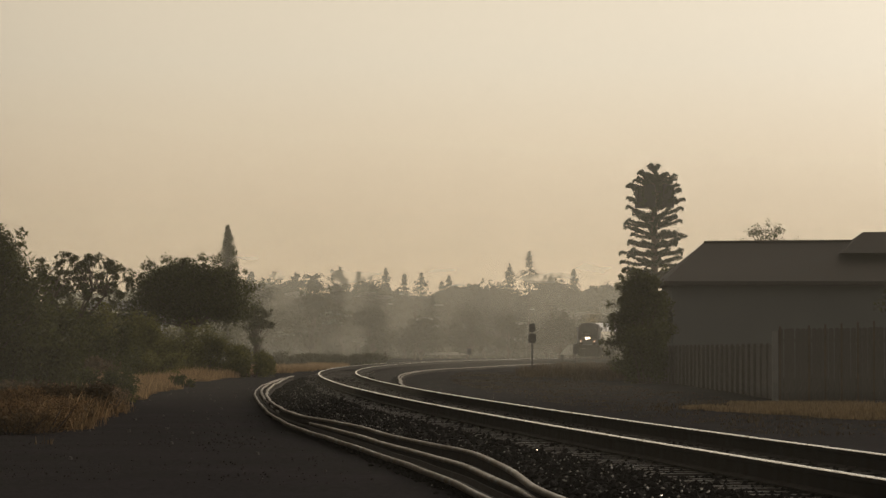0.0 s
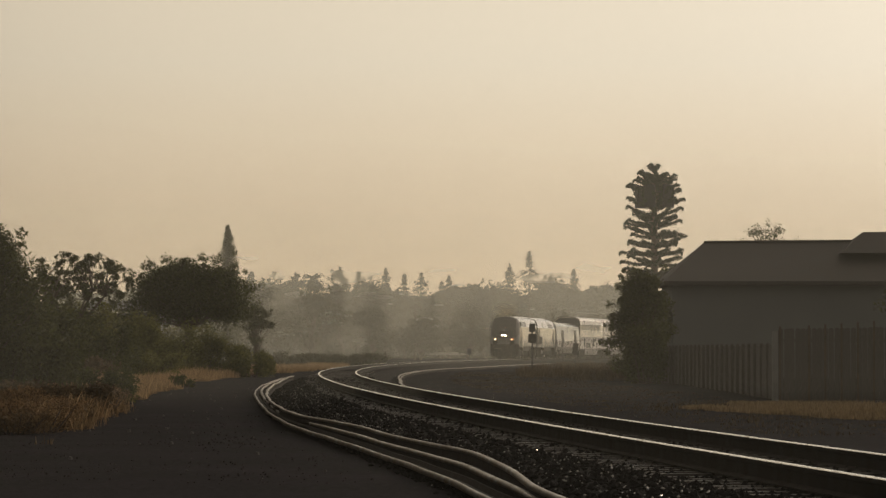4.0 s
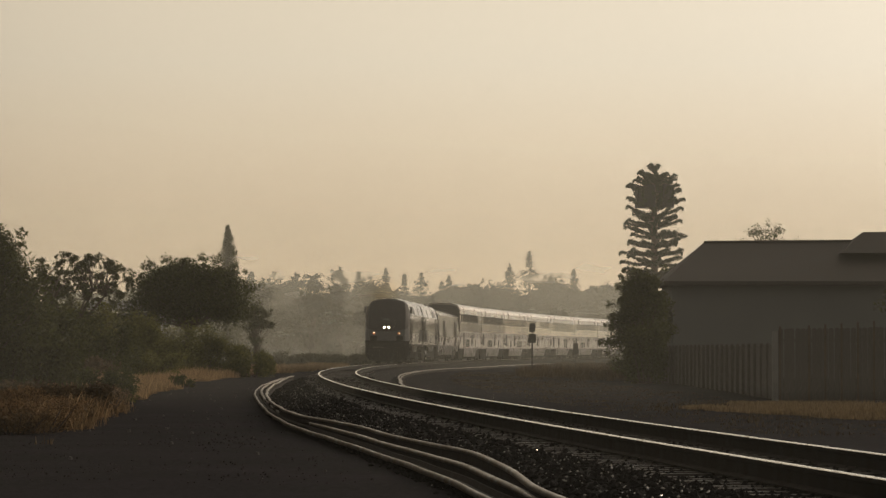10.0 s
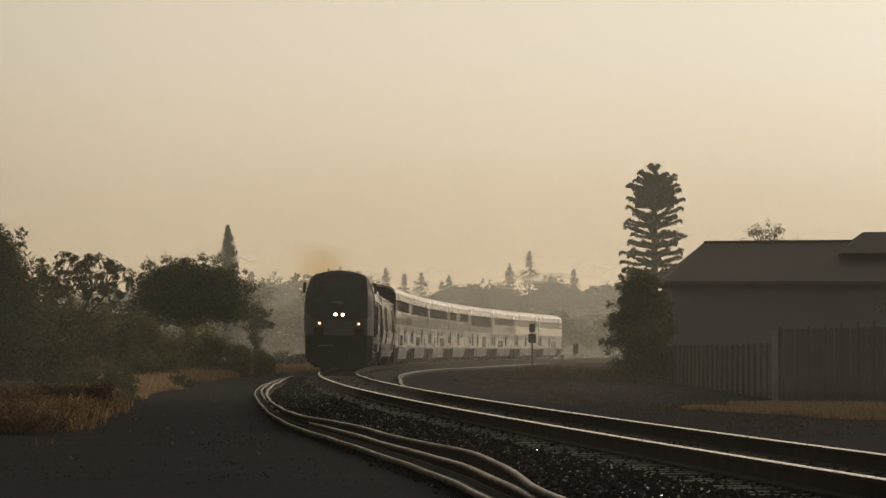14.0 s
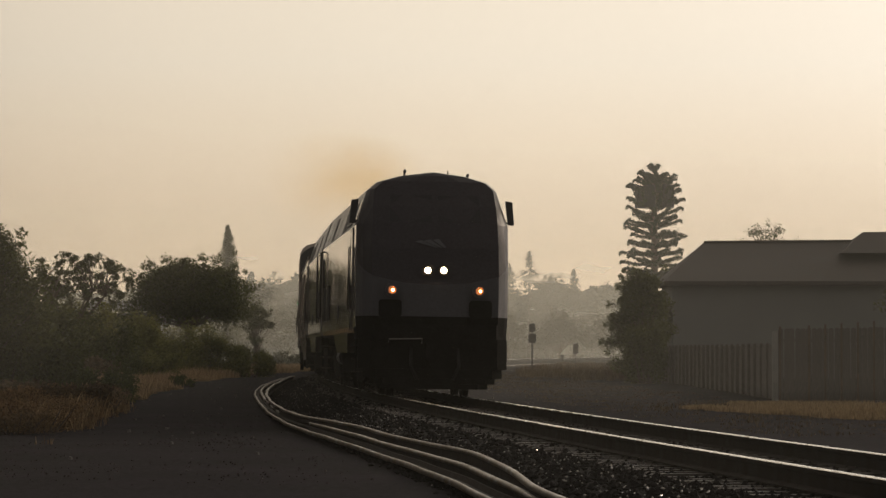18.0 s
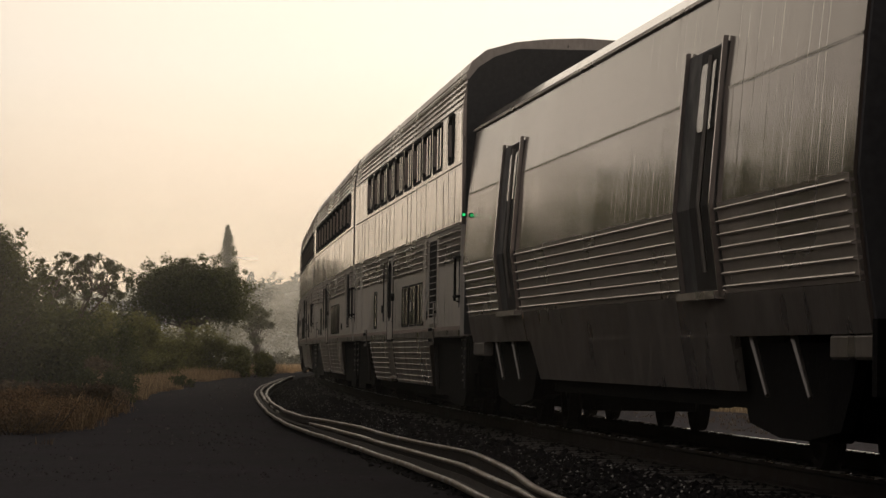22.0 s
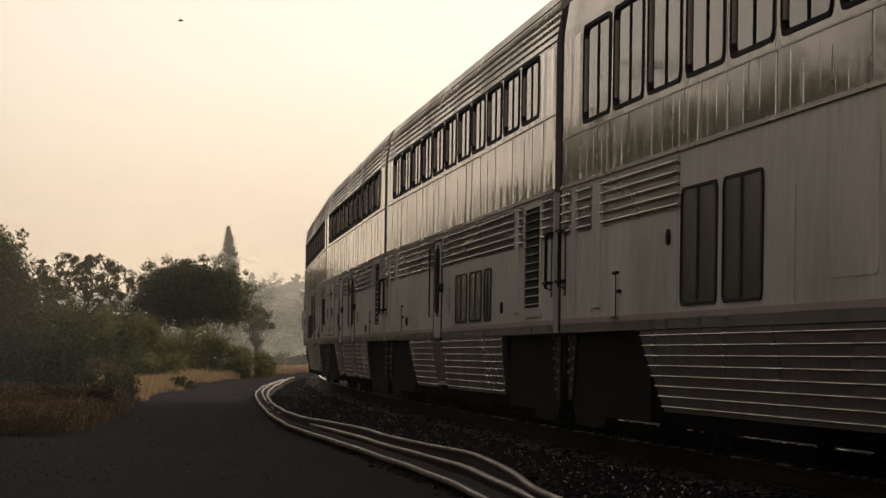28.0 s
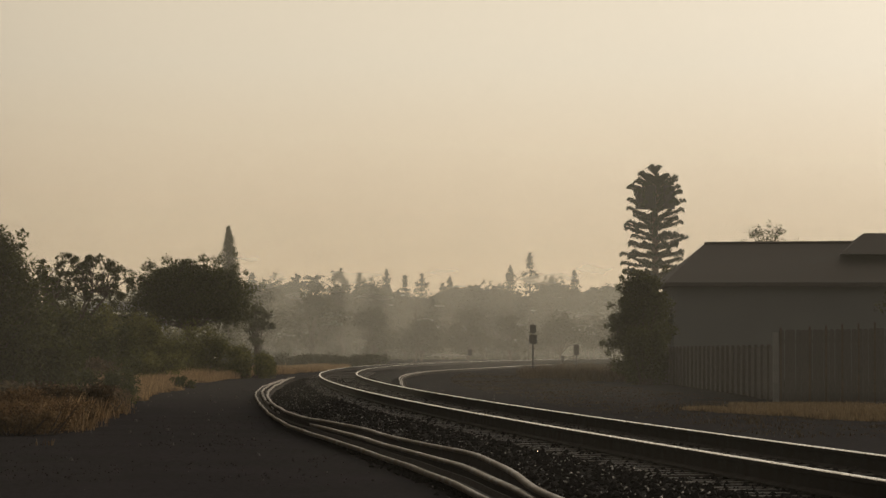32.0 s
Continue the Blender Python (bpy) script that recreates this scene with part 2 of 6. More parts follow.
# ------------------------------------------------------------------ mesh helpers
class MB:
    """Collects vertices and faces of one mesh."""

    def __init__(self):
        self.v, self.f = [], []

    def quad(self, a, b, c, d):
        i = len(self.v)
        self.v += [a, b, c, d]
        self.f.append((i, i + 1, i + 2, i + 3))
        return self

    def box(self, x0, x1, y0, y1, z0, z1, ch=0.0):
        """A box; ch chamfers its upright and lengthwise edges seen from the sides."""
        if ch:
            return self.prism([(x0 + ch, z0), (x1 - ch, z0), (x1, z0 + ch), (x1, z1 - ch), (x1 - ch, z1), (x0 + ch, z1), (x0, z1 - ch), (x0, z0 + ch)], y0, y1)
        i = len(self.v)
        self.v += [(x0, y0, z0), (x1, y0, z0), (x1, y1, z0), (x0, y1, z0), (x0, y0, z1), (x1, y0, z1), (x1, y1, z1), (x0, y1, z1)]
        for q in ((0, 3, 2, 1), (4, 5, 6, 7), (0, 1, 5, 4), (1, 2, 6, 5), (2, 3, 7, 6), (3, 0, 4, 7)):
            self.f.append(tuple(i + k for k in q))
        return self

    def prism(self, prof, y0, y1, axis="y", caps=True):
        """Runs a closed outline along an axis. prof: (x, z) for y, (y, z) for x, (x, y) for z."""
        i, n = len(self.v), len(prof)
        for t in (y0, y1):
            for a, b in prof:
                self.v.append((a, t, b) if axis == "y" else (t, a, b) if axis == "x" else (a, b, t))
        for k in range(n):
            j = (k + 1) % n
            self.f.append((i + k, i + j, i + n + j, i + n + k))
        if caps:
            self.f.append(tuple(i + k for k in range(n))[::-1])
            self.f.append(tuple(i + n + k for k in range(n)))
        return self

    def loft(self, rings, closed=True, caps=True):
        i, n = len(self.v), len(rings[0])
        for r in rings:
            self.v += [tuple(p) for p in r]
        for a in range(len(rings) - 1):
            for k in range(n if closed else n - 1):
                j = (k + 1) % n
                self.f.append((i + a * n + k, i + a * n + j, i + (a + 1) * n + j, i + (a + 1) * n + k))
        if caps and closed:
            self.f.append(tuple(i + k for k in range(n))[::-1])
            self.f.append(tuple(i + (len(rings) - 1) * n + k for k in range(n)))
        return self

    def cyl(self, p, axis, r, h, n=14, r2=None):
        """A cylinder or cone from p along axis x, y or z."""
        r2 = r if r2 is None else r2
        rings = []
        for t, rad in ((0, r), (h, r2)):
            ring = []
            for k in range(n):
                a = 2 * math.pi * k / n
                u, w = rad * math.cos(a), rad * math.sin(a)
                ring.append({"x": (p[0] + t, p[1] + u, p[2] + w), "y": (p[0] + w, p[1] + t, p[2] + u), "z": (p[0] + u, p[1] + w, p[2] + t)}[axis])
            rings.append(ring)
        return self.loft(rings)

    def tube(self, pts, r, n=6, r_end=None):
        rings = []
        pts = [Vector(p) for p in pts]
        for i, p in enumerate(pts):
            d = (pts[min(i + 1, len(pts) - 1)] - pts[max(i - 1, 0)]).normalized()
            u = d.orthogonal().normalized()
            w = d.cross(u)
            rad = r if r_end is None else r + (r_end - r) * i / max(1, len(pts) - 1)
            rings.append([p + rad * (math.cos(2 * math.pi * k / n) * u + math.sin(2 * math.pi * k / n) * w) for k in range(n)])
        return self.loft(rings)

    def mesh(self, name, materials, smooth=False):
        me = bpy.data.meshes.new(name)
        me.from_pydata([tuple(p) for p in self.v], [], self.f)
        for m in materials if isinstance(materials, (list, tuple)) else [materials]:
            me.materials.append(m)
        bm = bmesh.new()
        bm.from_mesh(me)
        bmesh.ops.recalc_face_normals(bm, faces=bm.faces)
        bm.to_mesh(me)
        bm.free()
        if smooth:
            me.shade_smooth()
        return me


def part(name, mb, material, parent, label="", smooth=False):
    ob = new(name, mb if isinstance(mb, bpy.types.Mesh) else mb.mesh(name, material, smooth))
    ob.parent = parent
    if label:
        ob["label"] = label
    return ob


def thing(name, label, category, m=None, group="", kind=""):
    ob = new(name)
    ob.empty_display_size = 0.2
    if m is not None:
        ob.matrix_world = m
    return tagged(ob, label, category, group, kind)


def solid(name, mb, material, label, category="", group="", kind="", smooth=False, m=None):
    ob = new(name, mb.mesh(name, material, smooth))
    if m is not None:
        ob.matrix_world = m
    return tagged(ob, label, category, group, kind)


# ------------------------------------------------------------------ the line of the track
KNOT_S = [-10, 20, 50, 80, 120, 160, 210, 270, 340, 420]
KNOT_K = [0.000614, 0.000517, 0.000555, 0.000429, 0.000709, 0.000618, 0.000541, 0.000616, 0.000533, 0.00045]
S_AXIS = np.arange(-400.0, 1000.0, 1.0)
_k = np.interp(S_AXIS, KNOT_S, KNOT_K)
_h = np.concatenate([[0], np.cumsum((_k[1:] + _k[:-1]) / 2)])
_h = _h - _h[400] - 0.092377
_m = (_h[1:] + _h[:-1]) / 2
_x = np.concatenate([[0], np.cumsum(np.sin(_m))])
_y = np.concatenate([[0], np.cumsum(np.cos(_m))])
_x, _y = _x - _x[400] + 2.9801, _y - _y[400] + 36.163
CANT = 0.0151


def on_track(s, left=0.0, z=0.0):
    """The point at s metres along the line, so far to its left, at that height."""
    x, y, h = (float(np.interp(s, S_AXIS, a)) for a in (_x, _y, _h))
    return Vector((x - left * math.cos(h), y + left * math.sin(h), z))


def heading(s):
    return float(np.interp(s, S_AXIS, _h))


def beside(s, left, z, turn=0.0):
    """A pose on the ground beside the track, its y along the line."""
    p = on_track(s, left, z)
    return pose(p.x, p.y, p.z, 0, 0, -math.degrees(heading(s)) + turn)


def front_at(t):
    return 447.658 - 22.4227 * t - 0.018479 * t * t



# ------------------------------------------------------------------ ground
GROUND = -0.55
rng = random.Random(7)


def ground_z(x, y):
    """Gentle unevenness of the land; flat near the line."""
    return GROUND + 0.05 * noise.noise(Vector((x * 0.07, y * 0.05, 3))) + 0.03 * noise.noise(Vector((x * 0.4, y * 0.3, 8)))


gb = MB()
xs = [-3000, -600, -150, -60, -36] + [-30 + 1.5 * i for i in range(47)] + [46, 60, 150, 600, 3000]
ys = [-800, -100, 0, 20, 30] + [33 + 2.5 * i for i in range(70)] + [215 + 12 * i for i in range(30)] + [600, 700, 900, 1300, 2000, 4500]
for y in ys:
    for x in xs:
        near = 1.0 if abs(x) < 50 and 0 < y < 600 else 0.0
        gb.v.append((x, y, ground_z(x, y) if near else GROUND))
nx = len(xs)
for j in range(len(ys) - 1):
    for i in range(nx - 1):
        gb.f.append((j * nx + i, j * nx + i + 1, (j + 1) * nx + i + 1, (j + 1) * nx + i))
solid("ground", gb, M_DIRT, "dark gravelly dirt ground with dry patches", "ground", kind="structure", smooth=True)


def ribbon(s0, s1, step, prof):
    """Runs an outline of (left, height) along the line of the track."""
    rings, s = [], s0
    while s <= s1 + 1e-6:
        rings.append([on_track(s, a, b) for a, b in prof])
        s += step
    return MB().loft(rings)


BED_TOP = -0.215
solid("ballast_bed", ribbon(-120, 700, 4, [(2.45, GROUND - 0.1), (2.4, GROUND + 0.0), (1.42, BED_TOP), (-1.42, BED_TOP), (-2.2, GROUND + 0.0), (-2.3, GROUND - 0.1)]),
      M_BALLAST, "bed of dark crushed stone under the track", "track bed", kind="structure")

# ------------------------------------------------------------------ track: two rails, each web and head
track = thing("railway_track", "single curved railway track on dark ballast", "track", kind="structure")
for left, lift in ((0.7175 + 0.036, CANT * 0.75), (-0.7175 - 0.036, -CANT * 0.75)):
    web = ribbon(-120, 700, 3, [(left + a, lift + b) for a, b in ((-0.075, -0.185), (0.075, -0.185), (0.075, -0.17), (0.012, -0.15), (0.010, -0.05), (0.036, -0.035),
                                                                  (0.036, -0.010), (-0.036, -0.010), (-0.036, -0.035), (-0.010, -0.05), (-0.012, -0.15), (-0.075, -0.17))])
    r_ = part("rail", web, M_RAIL, track, "rust-brown steel rail")
    part("rail_head", ribbon(-120, 700, 3, [(left + a, lift + b) for a, b in ((-0.036, -0.0095), (0.036, -0.0095), (0.036, -0.006), (0.028, 0.0), (-0.028, 0.0), (-0.036, -0.006))]), M_RAILTOP, r_, "polished running surface", smooth=False)

# ------------------------------------------------------------------ loose rails that lie beside the track
def loose_rail(way, z, label, roll=0.0):
    """way: (s, left) along the line, joined smoothly. roll: how far it is tipped over."""
    ss, ll = [w[0] for w in way], [w[1] for w in way]
    t = thing("loose_rail", label, "rail", group="loose rails beside the track")
    c, n = math.cos(roll), math.sin(roll)

    def run(outline):
        rings, s = [], ss[0]
        while s <= ss[-1]:
            lf = sum(float(np.interp(s + d, ss, ll)) for d in (-3, -1.5, 0, 1.5, 3)) / 5 + 0.012 * math.sin(s * 0.9 + z * 50)
            zz = z + 0.010 * math.sin(s * 0.35 + roll * 9)
            rings.append([on_track(s, lf + a * c + b * n, zz - a * n + b * c) for a, b in outline])
            s += 1.0
        return MB().loft(rings)

    part("web", run([(-0.072, 0.0), (0.072, 0.0), (0.070, 0.012), (0.013, 0.034), (0.010, 0.14), (-0.010, 0.14), (-0.013, 0.034), (-0.070, 0.012)]), M_RAIL, t)
    part("head", run([(-0.030, 0.141), (0.030, 0.141), (0.033, 0.168), (0.024, 0.186), (-0.024, 0.186), (-0.033, 0.168)]), M_OLDRAIL, t, "worn rail head catching the light", True)
    return t


loose_rail([(-40, 3.2), (-0.6, 2.51), (3, 2.44), (7, 2.39), (11.6, 2.36), (15.9, 2.46), (20.3, 2.57), (27.2, 2.67), (31.8, 2.75), (35.5, 2.86), (50, 2.84), (67, 2.82), (83, 2.86), (110, 2.78), (130, 2.7), (160, 2.9)],
           GROUND + 0.08, "rusty loose rail lying on its side on the dirt", 1.45)
loose_rail([(-40, 3.0), (-3.5, 2.52), (0, 2.38), (3.5, 2.29), (7.8, 2.17), (11.3, 2.22), (14.4, 2.33), (18.6, 2.44), (24.5, 2.53), (31.8, 2.68), (41, 2.88), (56, 2.82), (85, 2.80), (112, 2.6), (137, 2.47), (150, 2.5)],
           -0.33 - 0.186, "rusty loose steel rail lying along the ballast edge", 0.06)
loose_rail([(-40, 3.0), (-5.8, 2.65), (-2.2, 2.43), (1.7, 2.18), (6.4, 1.98), (10.1, 1.95), (12.1, 2.06), (16, 2.22), (21.3, 2.29), (25.9, 2.46), (31.2, 2.70), (35.5, 2.88), (40.4, 2.92), (62.5, 2.82), (80, 2.61), (110, 2.2), (140, 2.2)],
           -0.24 - 0.186, "rusty loose steel rail wavering along the ballast shoulder", -0.05)
loose_rail([(60, -2.4), (96, -2.3), (107, -2.37), (134, -2.7), (176, -2.57), (212, -2.75), (232, -3.3), (260, -4.6), (310, -5.4), (350, -5.6)],
           GROUND - 0.01, "rusty loose steel rail curving away beside the track")
loose_rail([(75, -2.6), (97, -2.5), (108, -2.6), (134, -2.95), (176, -2.85), (212, -3.1), (232, -3.8)],
           GROUND + 0.06, "rusty loose rail lying on its side by the ballast", 1.4)

# ------------------------------------------------------------------ smoke haze in the air: thin banks across the land
# (how far off, how dense, how high it stays thick)
HAZE = ((22, 0.014, 9.0), (83, 0.043, 8.0), (229, 0.050, 10.0), (262, 0.050, 13.0), (385, 0.055, 15.0), (500, 0.16, 17.0), (668, 0.29, 17.0))
for y, share, thick in HAZE:
    w, top = 0.30 * y + 12, 2.4 * thick
    hz = MB()
    cols = 24
    for k in range(cols + 1):       # a gently bowed bank
        u = 2 * k / cols - 1
        hz.v += [(w * u, 5.0 * (1 - u * u) + 0.8 * math.sin(k * 1.7), 0.0), (w * u, 5.0 * (1 - u * u) + 0.8 * math.sin(k * 1.7), top)]
    hz.f = [(2 * k, 2 * k + 2, 2 * k + 3, 2 * k + 1) for k in range(cols)]
    solid("smoke_haze", hz, haze_mat("smoke_haze", (0.81, 0.80, 0.70), share, thick), "thin bank of tan smoke haze hanging in the air", "haze", kind="stuff", smooth=True, m=pose(0, y, GROUND))


# ------------------------------------------------------------------ plants
def leaf_cloud(mb, rnd, c, r, n, size, flat=1.0, droop=0.0):
    """n small leaves scattered through an uneven ball of radius r."""
    for _ in range(n):
        d = Vector((rnd.gauss(0, 1), rnd.gauss(0, 1), rnd.gauss(0, 1))).normalized()
        q = Vector(c) + Vector((d.x * r[0], d.y * r[1], d.z * r[2])) * (rnd.random() ** 0.45) * rnd.uniform(0.75, 1.12)
        u = Vector((rnd.gauss(0, 1), rnd.gauss(0, 1), rnd.gauss(0, 0.8 * flat) - droop)).normalized()
        w = u.orthogonal().normalized()
        w.rotate(Matrix.Rotation(rnd.uniform(0, 6.28), 3, u))
        s = size * rnd.uniform(0.6, 1.5)
        mb.quad(q - u * s, q - w * s * 0.4, q + u * s, q + w * s * 0.4)


def broad_tree(name, label, m, h, spread, rnd, leaf, leaves=4500, size=0.09, clumps=26, base=0.3, gaps=0.25, flat=2.2, group=""):
    """A spreading tree: trunk, limbs, and clumps of leaves round the limbs' ends."""
    t = thing(name, label, "tree", m, group)
    tr = MB()
    fork = h * base
    tr.tube([(0, 0, -0.3), (0.05 * h * rnd.uniform(-1, 1), 0, fork * 0.6), (0, 0, fork)], 0.045 * h * 0.6, 8, 0.03 * h * 0.6)
    cr = MB()
    for i in range(clumps):
        a = 6.283 * (i + rnd.random()) / clumps * 3.0
        e = rnd.random() ** 0.7
        rr = spread * (0.30 + 0.70 * rnd.random()) * math.sqrt(max(0.08, 1 - (e * 0.92) ** flat))
        end = Vector((rr * math.cos(a), rr * math.sin(a), fork + (h - fork) * (0.05 + 0.88 * e)))
        midp = Vector((end.x * 0.45, end.y * 0.45, fork + (end.z - fork) * 0.6))
        tr.tube([(0, 0, fork * 0.9), midp, end], 0.016 * h * 0.7, 5, 0.008)
        cs = (0.16 + 0.16 * rnd.random()) * spread * (1.25 - gaps)
        leaf_cloud(cr, rnd, end, (cs * 1.25, cs * 1.25, cs * 0.85), leaves // clumps, size)
        for _ in range(3):
            tip = end + Vector((rnd.uniform(-1, 1), rnd.uniform(-1, 1), rnd.uniform(-0.2, 1))) * cs * 1.3
            tr.tube([end, tip], 0.012, 3, 0.004)
            leaf_cloud(cr, rnd, tip, (cs * 0.35,) * 3, leaves // clumps // 8, size)
    part("trunk", tr, M_BARK, t)
    part("crown", cr, leaf or M_LEAF, t)
    return t


def lacy_tree(name, label, m, h, spread, rnd, leaf, pads=48):
    """An open tree: a few limbs, and separate pads of leaves with sky between them."""
    t = thing(name, label, "tree", m)
    tr, cr = MB(), MB()
    fork = (0, 0, 0.34 * h)
    tr.tube([(0, 0, -0.3), (0.1, 0, 0.2 * h), fork], 0.17, 8, 0.12)
    hubs = []
    for k in range(6):
        a = 6.283 * k / 6 + rnd.uniform(-0.3, 0.3)
        q = Vector((spread * 0.5 * math.cos(a), spread * 0.5 * math.sin(a), h * rnd.uniform(0.60, 0.74)))
        tr.tube([fork, (q.x * 0.4, q.y * 0.4, 0.5 * h), q], 0.09, 6, 0.04)
        hubs.append(q)
    for k in range(pads):
        q = hubs[k % 6]
        a, r = rnd.uniform(0, 6.283), spread * 0.62 * math.sqrt(rnd.random())
        e = Vector((q.x + r * math.cos(a), q.y + r * math.sin(a), 0))
        out = min(1.0, math.hypot(e.x, e.y) / (1.1 * spread))
        e.z = h * (0.60 + (0.40 - 0.22 * out * out) * rnd.random() ** 0.7)
        tr.tube([q, (q + e) / 2 + Vector((0, 0, 0.12)), e], 0.03, 4, 0.008)
        rr = rnd.uniform(0.14, 0.32)
        leaf_cloud(cr, rnd, e, (rr, rr, rr * 0.6), 100, 0.055)
        for _ in range(3):
            d = e + Vector((rnd.uniform(-1, 1) * rr * 1.3, rnd.uniform(-1, 1) * rr, -rnd.uniform(0.0, 0.45)))
            leaf_cloud(cr, rnd, d, (0.08, 0.08, 0.13), 18, 0.05, 0.5, 1.2)
    part("trunk", tr, M_BARK, t)
    part("crown", cr, leaf, t)
    return t


def shrub(name, label, m, w, d, h, rnd, leaf, leaves=3000, size=0.07, group=""):
    t = thing(name, label, "bush", m, group)
    st, cr = MB(), MB()
    for i in range(14):
        a, q = rnd.uniform(0, 6.28), rnd.random() ** 0.5
        end = Vector((w * q * math.cos(a), d * q * math.sin(a), h * rnd.uniform(0.35, 0.85)))
        st.tube([(end.x * 0.3, end.y * 0.3, -0.1), end], 0.03, 4, 0.008)
        rr = rnd.uniform(0.25, 0.42)
        leaf_cloud(cr, rnd, end, (w * rr, d * rr, h * rr * 0.8), leaves // 18, size)
        leaf_cloud(cr, rnd, (end.x, end.y, end.z * 0.4), (w * rr, d * rr, h * rr * 0.7), leaves // 60, size)
    part("stem", st, M_BARK, t)
    part("foliage", cr, leaf, t)
    return t


def cypress(name, label, m, h, w, rnd):
    t = thing(name, label, "tree", m)
    part("trunk", MB().tube([(0, 0, -0.3), (0, 0, h * 0.9)], 0.2, 6, 0.03), M_BARK, t)
    cr = MB()
    for i in range(120):
        z = h * (0.04 + 0.96 * i / 120)
        r = w * 0.5 * min(1, (1.02 - i / 120) * 1.9) ** 0.8 * rnd.uniform(0.8, 1.1)
        leaf_cloud(cr, rnd, (rnd.uniform(-0.15, 0.15), 0, z), (r, r, h * 0.025), 150, 0.09, 1, -0.6)
    part("crown", cr, M_LEAF, t)
    return t


def conifer(name, label, m, h, w, rnd, leaf=None, group=""):
    t = thing(name, label, "tree", m, group)
    part("trunk", MB().tube([(0, 0, -0.3), (0, 0, h * 0.97)], 0.022 * h, 6, 0.02), M_BARK, t)
    cr = MB()
    for i in range(46):
        f = (i + rnd.random()) / 46
        lop = rnd.uniform(0.55, 1.1)
        r = (w * 0.5 * min(1.0, (1 - f) * 2.3) ** 0.8 + 0.1) * lop
        a0 = rnd.uniform(0, 6.28)
        for k in range(4):
            a = a0 + 1.57 * k + rnd.uniform(-0.5, 0.5)
            q = r * rnd.uniform(0.25, 0.75)
            leaf_cloud(cr, rnd, (q * math.cos(a), q * math.sin(a), h * (0.06 + 0.93 * f) - 0.25 * q), (r * 0.5, r * 0.5, h * 0.018), 9, 0.26, 0.5, 0.4)
    part("crown", cr, leaf or M_LEAF3, t)
    return t


def palm(name, label, m, h, w, rnd, group=""):
    t = thing(name, label, "palm", m, group)
    part("trunk", MB().tube([(0, 0, -0.3), (0.2, 0, h * 0.5), (0.1, 0, h)], 0.3, 7, 0.22), M_BARK, t)
    cr = MB()
    for i in range(46):
        a, up = rnd.uniform(0, 6.28), rnd.uniform(-0.9, 1.0)
        d = Vector((math.cos(a), math.sin(a), up)).normalized()
        pts = [Vector((0.1, 0, h)) + d * (w * 0.5 * q) + Vector((0, 0, -w * 0.16 * q * q)) for q in (0.1, 0.45, 0.8, 1.0)]
        side = d.cross(Vector((0, 0, 1))).normalized() * w * 0.09
        for j in range(3):
            for k in (-1, 1):
                cr.quad(pts[j], pts[j] + side * k * (1 if j else 0.4) + Vector((0, 0, -0.15)), pts[j + 1] + side * k * (0.9 - 0.4 * j), pts[j + 1])
    part("fronds", cr, M_LEAF3, t)
    return t


def at_ground(x, y, turn=0.0, size=1.0):
    return pose(x, y, GROUND, 0, 0, turn) @ Matrix.Scale(size, 4)


# ------------------------------------------------------------------ the train
M_STEEL = steel_mat("stainless_side", (0.305, 0.261, 0.229), 0.07, 0.52, 2.1, 0.0022, 0.0016, 1.5, 0.019, 2.95)
M_BAGGAGE = steel_mat("dull_baggage_steel", (0.135, 0.110, 0.090), 0.10, 0.42, 2.6, 0.0012, 0.002, 1.8, 0.036, 2.5, 2.0, True)
M_BAGGAGE.node_tree.nodes["Principled BSDF"].inputs["Specular IOR Level"].default_value = 0.2
M_FLUTE = mat("stainless_fluting", (0.42, 0.37, 0.318), 0.33, 0.62, 0.15, 1.5, 20, 0.008, (1, 0.25, 0.5))
M_ROOFEDGE = mat("stainless_cant_rail", (0.34, 0.298, 0.254), 0.22, 0.7, 0.15, 0.8, 9, 0.01, (1, 0.4, 0.3))
M_SKIRT = mat("dark_fluted_skirt", (0.168, 0.148, 0.128), 0.36, 0.6, 0.2, 1.5, 20, 0.04, (1, 1, 0.5))
M_PANEL = mat("dull_steel_panel", (0.575, 0.525, 0.452), 0.40, 0.28, 0.16, 0.9, 7, 0.03, (1, 0.8, 0.35))
# Dark fittings; also car ends, whose unlit shade is put into this colour.
M_END = mat("dark_metal_end_shade", (0.035, 0.033, 0.032), 0.6, 0.1, 0.3, 3, 20, 0.1)
M_RUBBER = mat("black_rubber", (0.014, 0.013, 0.013), 0.8, 0, 0.2, 4, 30, 0.05, spec=0.12)
M_SLAT = mat("dark_matte_slat", (0.035, 0.031, 0.028), 0.8, 0.0, 0.2, 4, 30, 0.05, spec=0.1)
M_GLASS = mat("tinted_glass", (0.012, 0.013, 0.014), 0.05, 0, 0.2, 2, 20, 0.0, spec=0.65, rough_vary=0.03)
M_CURTAIN = mat("curtained_glass", (0.022, 0.021, 0.021), 0.2, 0, 0.55, 9, 30, 0.0, (1, 1, 0.08), spec=0.3, rough_vary=0.04)
M_UNDER = mat("grimy_underframe", (0.009, 0.0085, 0.008), 0.95, 0.0, 0.4, 4, 25, 0.3, spec=0.02)
M_WHEEL = mat("steel_wheel", (0.014, 0.012, 0.011), 0.9, 0.0, 0.3, 6, 40, 0.1, spec=0.08)
M_LOCO = steel_mat("grey_loco_paint", (0.33, 0.302, 0.262), 0.05, 0.34, 1.7, 0.0010, 0.0018, 2.0, 0.055, 3.0, 3.0, True)
M_LOCO.node_tree.nodes["Principled BSDF"].inputs["Specular IOR Level"].default_value = 0.25
